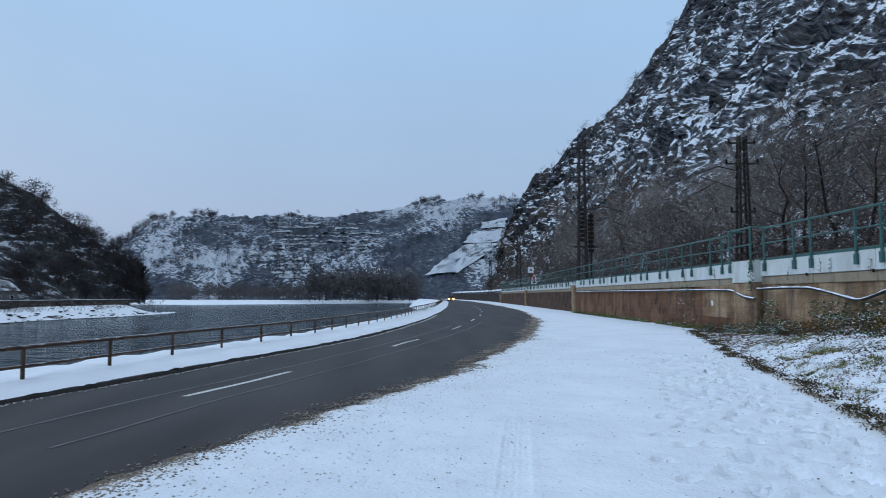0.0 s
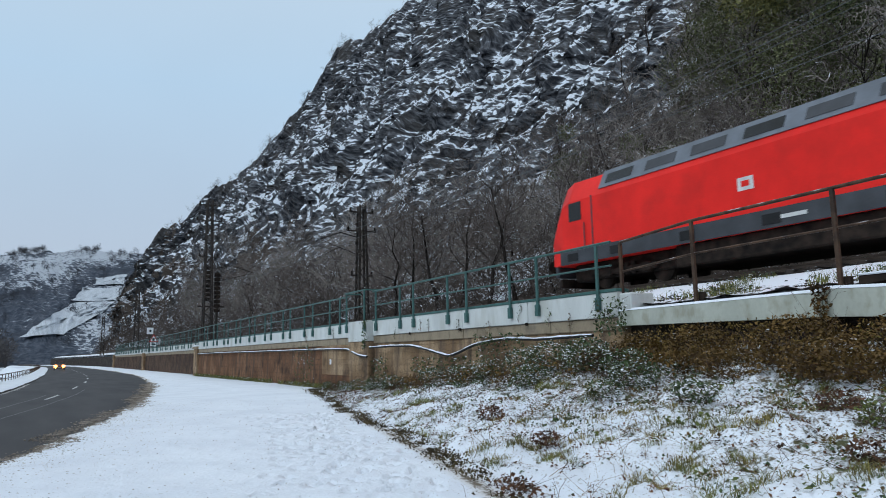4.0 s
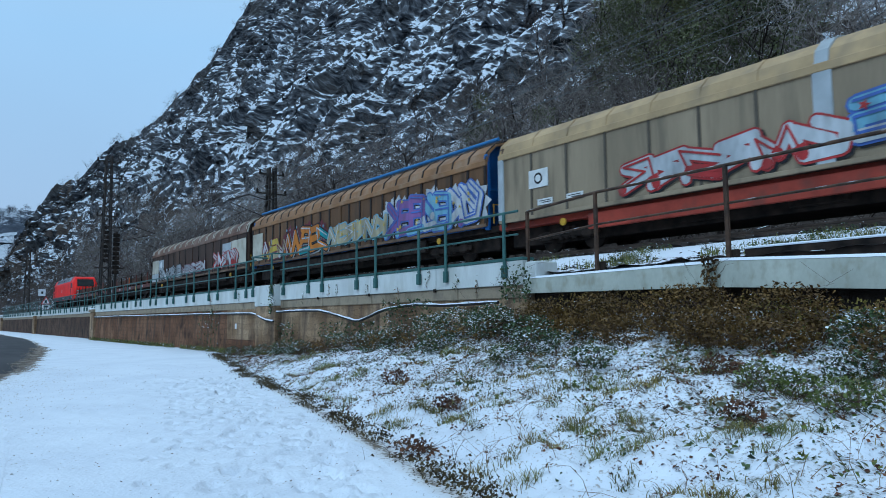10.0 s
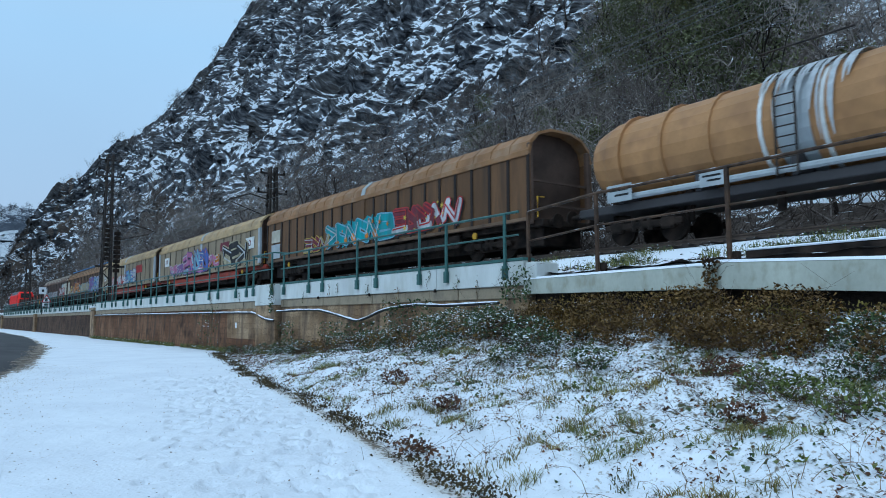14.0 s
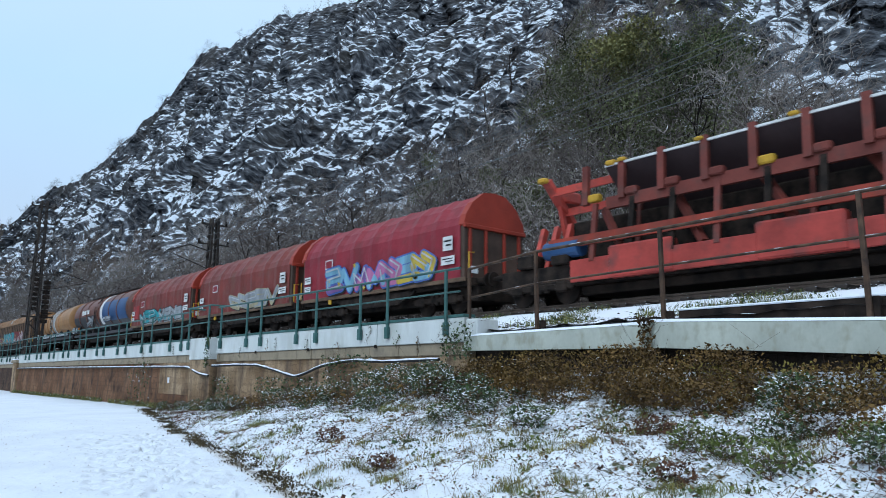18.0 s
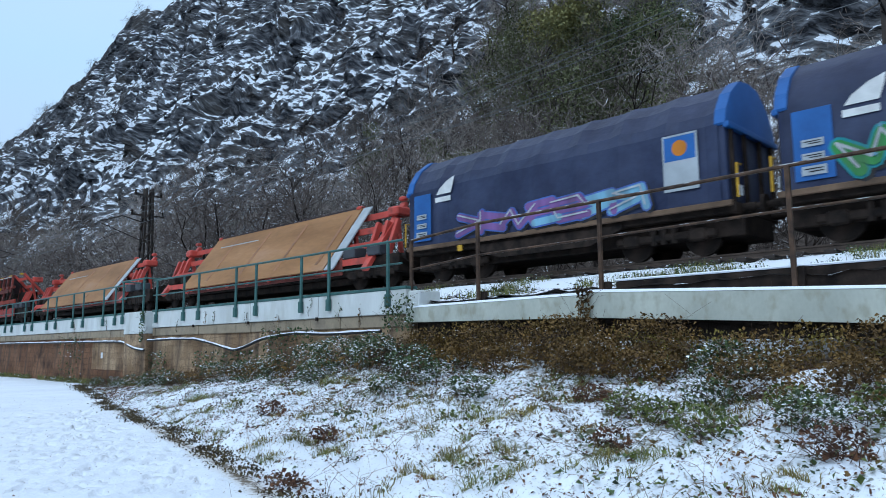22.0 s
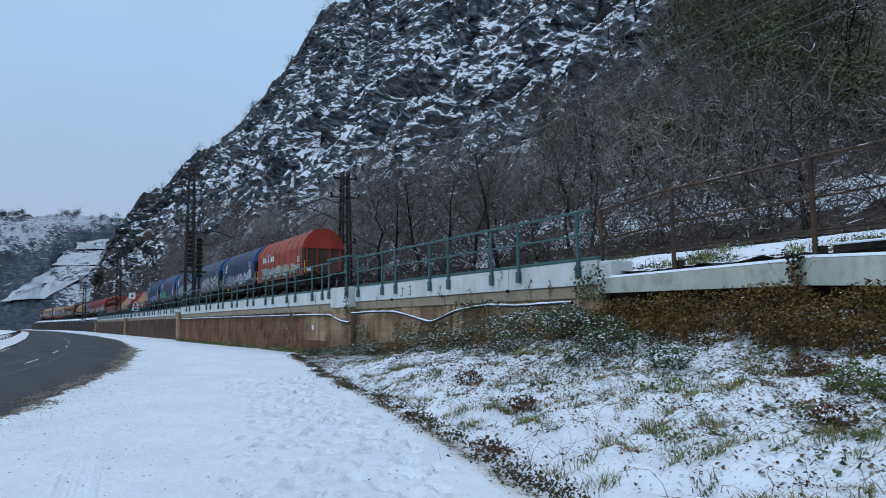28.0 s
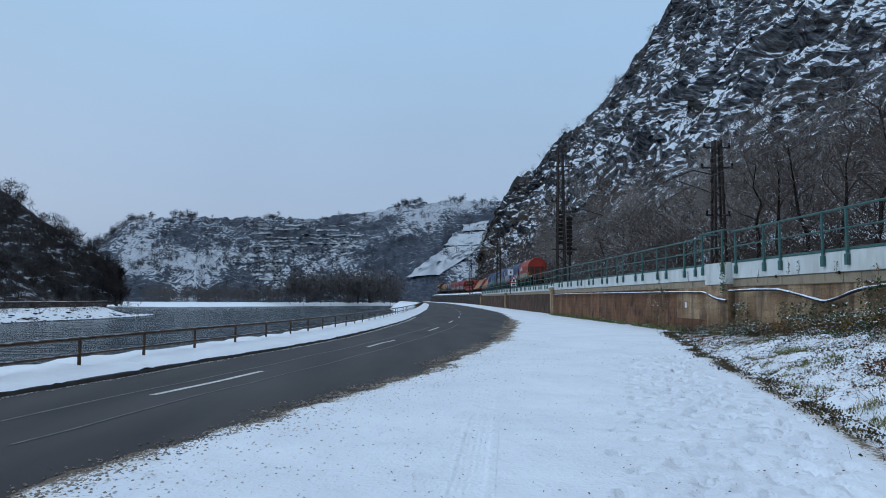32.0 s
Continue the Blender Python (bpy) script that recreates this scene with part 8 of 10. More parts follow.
def train():
    """All vehicles, from the leading one; each with the place of its middle behind the train's front."""
    add = TRAIN.append
    add((locomotive(), 9.45))
    add((flat_wagon(1), 28.9))
    add((flat_wagon(2), 48.3))
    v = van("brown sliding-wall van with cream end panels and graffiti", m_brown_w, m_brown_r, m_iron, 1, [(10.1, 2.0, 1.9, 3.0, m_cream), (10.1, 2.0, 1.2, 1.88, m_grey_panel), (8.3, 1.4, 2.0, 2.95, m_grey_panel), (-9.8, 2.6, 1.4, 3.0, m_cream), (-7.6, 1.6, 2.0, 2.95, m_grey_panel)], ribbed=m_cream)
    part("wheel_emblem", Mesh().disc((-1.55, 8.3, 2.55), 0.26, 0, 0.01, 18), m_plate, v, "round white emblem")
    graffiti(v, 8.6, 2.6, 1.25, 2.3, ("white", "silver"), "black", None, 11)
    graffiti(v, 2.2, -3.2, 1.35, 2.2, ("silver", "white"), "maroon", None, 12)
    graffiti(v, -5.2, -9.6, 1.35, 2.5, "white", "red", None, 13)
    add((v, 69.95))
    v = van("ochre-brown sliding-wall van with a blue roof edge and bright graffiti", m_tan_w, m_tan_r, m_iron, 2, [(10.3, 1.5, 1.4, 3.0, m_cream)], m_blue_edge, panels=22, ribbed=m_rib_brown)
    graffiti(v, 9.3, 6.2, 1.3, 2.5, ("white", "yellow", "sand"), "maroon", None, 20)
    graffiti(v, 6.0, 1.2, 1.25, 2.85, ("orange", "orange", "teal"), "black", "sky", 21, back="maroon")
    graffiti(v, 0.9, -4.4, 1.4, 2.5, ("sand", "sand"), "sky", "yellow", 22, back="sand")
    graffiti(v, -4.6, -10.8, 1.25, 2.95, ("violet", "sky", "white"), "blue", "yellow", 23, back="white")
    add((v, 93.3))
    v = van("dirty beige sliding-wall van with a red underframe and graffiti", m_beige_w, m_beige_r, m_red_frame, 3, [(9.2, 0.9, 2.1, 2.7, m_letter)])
    graffiti(v, 5.6, -0.4, 1.3, 2.4, "white", "red", None, 31)
    graffiti(v, -0.7, -4.6, 1.5, 2.7, ("sky", "white"), "blue", "red", 32)
    part("brand_patch", Mesh().box(-1.545, -1.532, -6.9, -4.6, 2.25, 2.95, 0.004), SPRAY["red"], v, "plain red patch")
    plates(v, [(8.9, 1.6, 0.7, 0.2), (7.6, 1.6, 0.7, 0.2)], m_letter)
    add((v, 116.4))
    v = van("dirty beige sliding-wall van with pink and blue graffiti", m_beige_w, m_beige_r, m_red_frame, 4, [(8.8, 1.3, 2.2, 2.9, m_letter), (-9.6, 1.4, 2.2, 2.9, m_letter)])
    graffiti(v, 7.6, 4.2, 1.3, 2.2, ("pink", "violet"), "white", None, 41)
    graffiti(v, 4.0, -1.6, 1.3, 3.0, ("pink", "sky", "blue"), "violet", "orange", 42)
    graffiti(v, -2.0, -4.0, 1.5, 2.4, ("pink", "orange"), "sand", None, 43)
    graffiti(v, -5.0, -9.0, 1.3, 2.9, "black", "sand", None, 44, n=3)
    part("brand_patch", Mesh().box(-1.545, -1.532, -5.9, -4.2, 2.45, 3.0, 0.004), SPRAY["maroon"], v, "plain red patch")
    add((v, 140.4))
    v = van("ochre-brown sliding-wall van with a beige roof and teal graffiti", m_tan_w, m_tan_r, m_iron, 5, [(9.9, 1.2, 2.2, 2.9, m_cream), (9.9, 1.2, 1.3, 2.1, m_grey_panel)], panels=22)
    graffiti(v, 5.9, 3.4, 1.3, 2.1, ("maroon", "sand"), "yellow", None, 51)
    graffiti(v, 3.3, -2.6, 1.3, 2.5, "teal", "sky", "orange", 52, back="teal")
    graffiti(v, -2.9, -7.4, 1.4, 2.5, ("maroon", "white"), "red", "yellow", 53)
    add((v, 163.9))
    add((tank_silo(), 183.9))
    add((tank_long(), 199.3))
    for k, (u, tarp, seed) in enumerate(((213.4, m_tarp_rust, 61), (225.5, m_tarp_rust, 62), (237.5, m_tarp_red, 63))):
        v = tarp_wagon("faded rust-red tarpaulin wagon with grey graffiti" if k < 2 else "red tarpaulin wagon with bright graffiti", tarp, m_end_red, seed)
        if k == 0:
            graffiti(v, 3.4, -4.0, 1.2, 2.1, ("teal", "silver"), "black", None, 64, x=-1.49)
            part("warning_panel", Mesh().box(-1.51, -1.495, 3.9, 5.0, 1.6, 2.5, 0.004), SPRAY["red"], v, "red notice panel")
        elif k == 1:
            graffiti(v, 1.0, -4.0, 1.2, 2.1, "silver", "sand", None, 65, x=-1.49)
        else:
            graffiti(v, 3.2, -3.8, 1.2, 2.4, ("sky", "violet", "pink", "sky", "yellow"), "blue", "yellow", 66, x=-1.49)
        add((v, u))
    add((plate_carrier(1, True, 23.6, 7.0, -6.2), 255.6))
    add((plate_carrier(2, False, 21.6, 7.2, -4.7), 279.0))
    add((plate_carrier(3, False, 20.0, 6.3, -5.6), 300.5))
    spec = [(316.3, m_tarp_blue, True, (("violet", "violet", "sky"), "blue", None)), (328.4, m_tarp_blue, False, (("green", "green"), "teal", "sky")), (340.5, m_tarp_blue, False, (("silver", "silver"), "sky", "yellow")), (352.6, m_tarp_blue, False, ("white", "black", "pink")), (364.6, m_tarp_blue, False, (("silver", "white"), "violet", None))]
    for k, (u, tarp, ribs, (f, l, x)) in enumerate(spec):
        v = tarp_wagon("navy blue tarpaulin wagon with graffiti along its side", tarp, m_end_blue, 70 + k, "blue", ribs)
        span = ((3.0, -3.4), (4.2, 0.2), (3.4, -4.6), (2.6, -4.9), (3.8, -3.8))[k]
        graffiti(v, span[0], span[1], 1.2, (2.0, 2.3, 2.4, 2.55, 2.2)[k], f, l, x, 80 + k, x=-1.49, back="sky" if k == 2 else None)
        add((v, u))
    v = tarp_wagon("orange-red tarpaulin wagon at the tail of the train", m_tarp_orange, m_end_red, 90, "word")
    graffiti(v, 3.9, -4.2, 1.2, 2.05, ("silver", "sand"), "sand", None, 91, x=-1.49)
    add((v, 376.7))


train()


def front_at(t):
    """How far along the line the train's front has come."""
    return 26.5 + 17.1 * (t - 4.3) - (0.0208 * (t - 16) ** 2 if t > 16 else 0)


def motions():
    for wagon, u in TRAIN:
        rows = []
        for k in range(17):
            t = 2.0 * k
            x, y, a = track(front_at(t) - u)
            rows.append((t, pose(x, y, RAIL_Z, 0, 0, a)))
        walk(wagon, rows)
    rows = []
    for k in range(17):
        t = 2.0 * k
        y = 217.0 - 17.0 * t
        lane = float(road_mid(y) * 0.5 + road_left(y) * 0.5 + bend(y)) - 0.1
        ahead = float(road_mid(y - 1) * 0.5 + road_left(y - 1) * 0.5 + bend(y - 1)) - 0.1
        rows.append((t, pose(lane, y, 0.0, 0, 0, math.degrees(math.atan2(lane - ahead, -1)) + 180)))
    walk(car, rows)

# ---- plants ----


def tree_segments(seed, h, spread=0.45, limbs=9, kids=6, twigs=5, trunk=0.35, lean=0.1):
    """Trunk and branches of a bare tree as rows of x0 y0 z0 x1 y1 z1 r0 r1; the trunk's rows come first."""
    r = np.random.RandomState(seed)
    rows, tr = [], []
    base, top = np.zeros(3), np.array([r.normal(0, lean) * h, r.normal(0, lean) * h, h * 0.8])
    pts = [base + (top - base) * f + r.normal(0, 0.015 * h, 3) * (f > 0) for f in np.linspace(0, 1, 6)]
    R = h * 0.016
    for k in range(5):
        tr.append([*pts[k], *pts[k + 1], R * (1 - 0.17 * k), R * (1 - 0.17 * (k + 1))])

    def grow(p, d, ln, rad, depth):
        q = p
        n = 3 if depth < 2 else 2
        for k in range(n):
            d = d + r.normal(0, 0.16, 3) + np.array([0, 0, 0.07])
            d = d / np.linalg.norm(d)
            e = q + d * ln / n
            ra, rb = rad * (1 - k / n * 0.6), rad * (1 - (k + 1) / n * 0.6)
            rows.append([*q, *e, ra, rb])
            if depth < 3:
                m = (kids if depth == 1 else twigs)
                for _ in range(max(1, m // n)):
                    s = r.normal(0, 1, 3)
                    s = s - d * (s @ d)
                    s = s / (np.linalg.norm(s) + 1e-6)
                    nd = d * 0.65 + s * 0.75
                    grow(e, nd / np.linalg.norm(nd), ln * r.uniform(0.42, 0.62), rad * 0.45, depth + 1)
            q = e

    for k in range(limbs):
        f = trunk + (1 - trunk) * k / max(1, limbs - 1)
        i = min(4, int(f * 5))
        p = pts[i] + (pts[i + 1] - pts[i]) * (f * 5 - i)
        a = k * 2.4 + r.uniform(-0.4, 0.4)
        d = np.array([math.cos(a) * spread * 2, math.sin(a) * spread * 2, r.uniform(0.5, 1.2)])
        grow(p, d / np.linalg.norm(d), h * spread * r.uniform(0.5, 0.9) * (1.1 - 0.5 * f), R * 0.45, 1)
    return np.array(tr), np.array(rows)


def tubes(rows, n=3, thick=1.0, least=0.0):
    """Verts and quads of tapered tubes along rows of segments."""
    rows = np.asarray(rows, float)
    a, b = rows[:, :3], rows[:, 3:6]
    d = b - a
    d = d / (np.linalg.norm(d, axis=1, keepdims=True) + 1e-9)
    ref = np.where(np.abs(d[:, 2:3]) < 0.9, np.array([[0, 0, 1.0]]), np.array([[1.0, 0, 0]]))
    s = np.cross(d, ref)
    s = s / (np.linalg.norm(s, axis=1, keepdims=True) + 1e-9)
    t = np.cross(d, s)
    vs = []
    for end, p in ((6, a), (7, b)):
        rad = np.maximum(rows[:, end] * thick, least)[:, None]
        for k in range(n):
            w = 2 * math.pi * k / n
            vs.append(p + rad * (math.cos(w) * s + math.sin(w) * t))
    v = np.stack(vs, 1)
    m = len(rows)
    f = np.array([[k, (k + 1) % n, n + (k + 1) % n, n + k] for k in range(n)])
    faces = (np.arange(m)[:, None, None] * 2 * n + f[None]).reshape(-1, 4)
    return v.reshape(-1, 3), faces


def ribbons(rows, seed, thick=1.0, least=0.0):
    """Cheap twigs: one flat tapering strip for each segment, turned at random about its axis."""
    rows = np.asarray(rows, float)
    a, b = rows[:, :3], rows[:, 3:6]
    d = b - a
    s = np.cross(d, np.random.RandomState(seed).normal(0, 1, d.shape))
    s = s / (np.linalg.norm(s, axis=1, keepdims=True) + 1e-9)
    ra = np.maximum(rows[:, 6] * thick, least)[:, None]
    rb = np.maximum(rows[:, 7] * thick, least)[:, None]
    v = np.stack([a - s * ra, a + s * ra, b + s * rb, b - s * rb], 1).reshape(-1, 3)
    return v, np.arange(len(rows) * 4).reshape(-1, 4)


def scatter(v, f, places, sizes, turns):
    """Copies of a mesh's arrays at places, joined."""
    out_v, out_f = [], []
    for k, (p, s, t) in enumerate(zip(places, sizes, turns)):
        c, d = math.cos(t) * s, math.sin(t) * s
        out_v.append(np.stack([v[:, 0] * c - v[:, 1] * d + p[0], v[:, 0] * d + v[:, 1] * c + p[1], v[:, 2] * s + p[2]], 1))
        out_f.append(f + k * len(v))
    return np.concatenate(out_v), np.concatenate(out_f)


def merge(sets):
    o, vs, fs = 0, [], []
    for v, f in sets:
        vs.append(v)
        fs.append(f + o)
        o += len(v)
    return np.concatenate(vs), np.concatenate(fs)


def leaves(places, size, tilt, seed, droop=0.3):
    """Folded leaf blades, two faces each, at places; size and tilt vary."""
    r = np.random.RandomState(seed)
    n = len(places)
    a = r.uniform(0, 2 * math.pi, n)
    s = size * r.uniform(0.6, 1.4, n)
    el = r.normal(0, tilt, n)
    fwd = np.stack([np.cos(a) * np.cos(el), np.sin(a) * np.cos(el), np.sin(el)], 1) * s[:, None]
    rl = r.normal(0, tilt, n)
    side = np.stack([-np.sin(a) * np.cos(rl), np.cos(a) * np.cos(rl), np.sin(rl)], 1) * s[:, None] * 0.42
    up = np.cross(fwd, side)
    up = up / (np.linalg.norm(up, axis=1, keepdims=True) + 1e-9) * s[:, None] * 0.12
    p = np.asarray(places)
    v = np.stack([p, p + fwd * 0.5 + side + up, p + fwd - up * droop, p + fwd * 0.5 - side + up], 1).reshape(-1, 3)
    k = np.arange(n)[:, None] * 4
    return v, np.concatenate([k + [[0, 1, 2]], k + [[0, 2, 3]]], 0)


def blades(places, h, seed, lean=0.5, w=0.006):
    """Grass blades: one thin triangle pair each."""
    r = np.random.RandomState(seed)
    p = np.asarray(places)
    n = len(p)
    a = r.uniform(0, 2 * math.pi, n)
    hh = h * r.uniform(0.5, 1.3, n)
    ln = lean * r.uniform(0.2, 1.2, n) * hh
    out = np.stack([np.cos(a), np.sin(a)], 1)
    sd = np.stack([-out[:, 1], out[:, 0], np.zeros(n)], 1) * w
    m = p + np.c_[out * (ln * 0.35)[:, None], hh * 0.6]
    e = p + np.c_[out * ln[:, None], hh * 0.95]
    v = np.stack([p - sd, p + sd, m + sd * 0.8, m - sd * 0.8, e], 1).reshape(-1, 3)
    k = np.arange(n)[:, None] * 5
    return v, np.concatenate([k + [[0, 1, 2]], k + [[0, 2, 3]], k + [[3, 2, 4]]], 0)


def stuff(name, v, f, material, label, category):
    ob = new(name, array_mesh(name, v, f, material))
    return tagged(ob, label, category, kind="stuff")


def cliff_at(az, dist):
    """A place on the slope at azimuth and rough distance from the path."""
    x, y = polar(az, dist)
    d = (P[..., 0] - x) ** 2 + (P[..., 1] - y) ** 2
    i, j = np.unravel_index(np.argmin(d), d.shape)
    return P[i, j]


prng = np.random.RandomState(7)
# Bare trees above the line, each its own thing.
SHAPES = []
for k in range(6):
    tr, br = tree_segments(100 + k, 9.0, 0.40 + 0.03 * k, 10, 6, 4)
    SHAPES.append((array_mesh("trunk", *tubes(tr, 6), m_bark), array_mesh("crown", *tubes(br, 3, 1.0, 0.011), m_twig)))


def bare_tree(k, m, label):
    t = thing("bare_tree", label, "tree", "bare trees above the railway", m)
    part("trunk", SHAPES[k][0], m_bark, t)
    part("crown", SHAPES[k][1], m_twig, t)
    return t


GROUP = [bare_tree(k, pose(24.0, 34 + 3.3 * k, 4.0), "leafless winter tree above the railway, some snow on its boughs") for k in range(6)]
for k in range(60):
    y = 8 + 215 * (k / 60.0) ** 1.1 + prng.uniform(-1.5, 1.5)
    x = prng.uniform(25, 44) if y > 40 else prng.uniform(27, 42)
    z = 4.0 + max(0, x - 26) * 0.50
    s = prng.uniform(0.6, 1.05)
    t = copy_thing(GROUP[k % 6], pose(x, y, z - 0.3, prng.uniform(-5, 5), prng.uniform(-5, 5), prng.uniform(0, 360)))
    t.scale = (s, s, s)

for k in range(34):
    q = cliff_at(prng.uniform(34, 64), prng.uniform(42, 88))
    s = prng.uniform(0.6, 1.0)
    t = copy_thing(GROUP[k % 6], pose(q[0], q[1], q[2] - 0.3, prng.uniform(-8, 8), prng.uniform(-8, 8), prng.uniform(0, 360)))
    t.scale = (s, s, s)

# Thicket on the lower slope.
low = []
for k in range(5):
    tr, br = tree_segments(200 + k, 4.6, 0.62, 9, 6, 3, 0.02, 0.25)
    tr[:, 6:] *= 0.5
    low.append(ribbons(np.concatenate([tr, br]), 210 + k, 1.3, 0.016))
small = []
for k in range(5):
    tr, br = tree_segments(220 + k, 4.4, 0.66, 8, 3, 3, 0.02, 0.25)
    tr[:, 6:] *= 0.5
    small.append(ribbons(np.concatenate([tr, br]), 230 + k, 1.5, 0.022))
sets = []
for k in range(5):
    n = 120
    u = prng.uniform(0.16, 0.72, n)
    v = prng.uniform(0.0, 1, n) ** 1.4 * 0.36
    pl = [on_cliff(a, b) - np.array([0, 0, 0.3]) for a, b in zip(u, v)]
    half = n // 4
    sets.append(scatter(*low[k], pl[:half], prng.uniform(0.5, 1.3, half), prng.uniform(0, 6.28, half)))
    sets.append(scatter(*small[k], pl[half:], prng.uniform(0.5, 1.3, n), prng.uniform(0, 6.28, n)))
stuff("thicket", *merge(sets), m_twig, "dense brown leafless thicket on the lower slope", "thicket")
# Brushwood that fills the wooded part of the slope towards the side valley.
brush = []
for k in range(5):
    tr, br = tree_segments(240 + k, 5.0, 0.55, 8, 6, 3, 0.03, 0.2)
    tr[:, 6:] *= 0.6
    brush.append(ribbons(np.concatenate([tr, br]), 250 + k, 0.9, 0.010))
pick = np.argwhere(WOODED & (AZP > 9) & (AZP < 86) & (ELP > 2))
weight = np.abs(np.gradient(s_al[:, 0]))[pick[:, 0]]
pick = pick[prng.choice(len(pick), 1500, replace=False, p=weight / weight.sum())]
sets = []
for k in range(5):
    pl = [P[i, j] - np.array([0, 0, 0.3]) for i, j in pick[k::5]]
    n = len(pl)
    sets.append(scatter(*brush[k], pl, prng.uniform(0.6, 1.5, n), prng.uniform(0, 6.28, n)))
stuff("brushwood", *merge(sets), m_brush, "brown leafless brushwood covering the wooded slope", "brushwood")
# Dense hedge just behind the line.
sets = []
for k in range(5):
    n = 74
    ys = prng.uniform(-12, 170, n)
    pl = np.stack([prng.uniform(22.0, 29.0, n), ys, np.full(n, 3.4)], 1)
    sets.append(scatter(*low[k], pl, prng.uniform(0.5, 1.0, n), prng.uniform(0, 6.28, n)))
stuff("hedge", *merge(sets), m_twig, "brown tangled hedge behind the railway line", "hedge")
# Scrub on the cliff and along its crest.
sets = []
for k in range(5):
    n = 170
    u = prng.uniform(0.10, 0.80, n)
    v = np.where(prng.uniform(0, 1, n) < 0.22, prng.uniform(0.99, 1.04, n), prng.uniform(0.3, 1.0, n))
    pl = [on_cliff(a, b) for a, b in zip(u, v)]
    sets.append(scatter(*small[k], pl, prng.uniform(0.3, 0.9, n), prng.uniform(0, 6.28, n)))
    m = 60
    pl = [on_cliff(a, b) for a, b in zip(prng.uniform(0.72, 0.92, m), prng.uniform(0.12, 0.8, m))]
    sets.append(scatter(*small[k], pl, prng.uniform(0.3, 0.7, m), prng.uniform(0, 6.28, m)))
stuff("scrub", *merge(sets), m_twig, "leafless scrub clinging to ledges and crest of the cliff", "scrub")

# Evergreen masses on the slope: ivy trees and a pale willow.


def leaf_mass(center, radii, n, size, seed):
    r = np.random.RandomState(seed)
    blobs = r.normal(0, 0.55, (14, 3)) * radii + center
    which = r.randint(0, 14, n)
    d = r.normal(0, 1, (n, 3))
    d = d / np.linalg.norm(d, axis=1, keepdims=True)
    p = blobs[which] + d * np.array(radii) * r.uniform(0.25, 0.62, (n, 1))
    return leaves(p, size, 0.7, seed)


IVY = [(50, 19, 4.0, 7, 3), (53, 18, 4.5, 8, 4), (55.5, 13.5, 4.0, 7, 5), (58, 17.5, 4.5, 8, 6), (61.5, 18.5, 4, 7, 7), (57, 21, 5, 8, 8), (60.5, 13, 4, 7, 11), (64, 14, 3, 4, 12), (54, 10, 3, 3.5, 13), (48.5, 11.5, 3, 3.5, 14), (45.5, 12.5, 2.5, 3.5, 2), (51.5, 23, 4, 8, 15), (62, 22, 3.5, 6, 16), (40, 13.6, 2.2, 3, 17)]
for az_d, el_d, rad, ht, sd in IVY:
    c = on_slope(az_d, el_d) + np.array([0, 0, ht * 0.30])
    t = thing("ivy_tree", "dark evergreen mass of ivy over a tree on the slope", "ivy tree", "ivy trees")
    tr, br = tree_segments(300 + sd, ht * 1.15, 0.45, 9, 5, 4)
    o = c - np.array([0, 0, ht * 0.5])
    tv, tf = tubes(np.concatenate([tr, br]), 3, 1.2, 0.012)
    part("crown", array_mesh("crown", tv + o, tf, m_bark), m_bark, t)
    part("foliage", array_mesh("foliage", *leaf_mass(c, (rad * 0.8, rad * 0.8, ht * 0.55), 7000, 0.17, sd), m_ivy), m_ivy, t)
c = on_slope(55.4, 21.6) + np.array([0, 0, 2.6])
t = thing("willow_bush", "yellow-green willow bush high on the slope", "bush")
part("foliage", array_mesh("foliage", *leaf_mass(c, (3.6, 3.6, 3.0), 9000, 0.30, 40), m_willow), m_willow, t)
tr, br = tree_segments(341, 7, 0.5, 9, 5, 4)
tv, tf = tubes(np.concatenate([tr, br]), 3, 1.0, 0.012)
part("crown", array_mesh("crown", tv + c - np.array([0, 0, 3.6]), tf, m_bark), m_bark, t)
c = on_slope(60.6, 21.2) + np.array([0, 0, 2.4])
t = thing("willow_bush", "fresh green bush beside the willow on the slope", "bush")
part("foliage", array_mesh("foliage", *leaf_mass(c, (3.0, 3.0, 2.4), 7000, 0.28, 41), mat("fresh_green_leaf", (0.075, 0.12, 0.04), 0.6, scale=0.5, var=0.5, bump=0)), m_ivy, t)

# Far trees.
far = []
for k in range(4):
    # A rounded crown of fine twigs on a short forked trunk, about 7 m high.
    fr = np.random.RandomState(400 + k)
    blob = fr.normal(0, 1, (6, 3)) * [1.2, 1.2, 0.8] + [0, 0, 4.6]
    d = fr.normal(0, 1, (105, 3))
    d = d / np.linalg.norm(d, axis=1, keepdims=True)
    a = blob[fr.randint(0, 6, 105)] + d * fr.uniform(0.1, 1, (105, 1)) ** 0.5 * [1.5, 1.5, 1.3]
    g = d * 0.5 + fr.normal(0, 0.5, (105, 3)) + [0, 0, 0.35]
    b = a + g / np.linalg.norm(g, axis=1, keepdims=True) * fr.uniform(0.6, 1.3, (105, 1))
    limb = np.array([[0, 0, 0, 0, 0, 2.6, 0.16, 0.12], [0, 0, 2.4, 0.9, 0.3, 4.8, 0.10, 0.05], [0, 0, 2.4, -0.8, -0.5, 5.0, 0.10, 0.05], [0, 0, 2.5, 0.1, 0.7, 5.6, 0.09, 0.05]])
    far.append(ribbons(np.concatenate([limb, np.c_[a, b, np.full(105, 0.09), np.full(105, 0.04)]]), 410 + k))
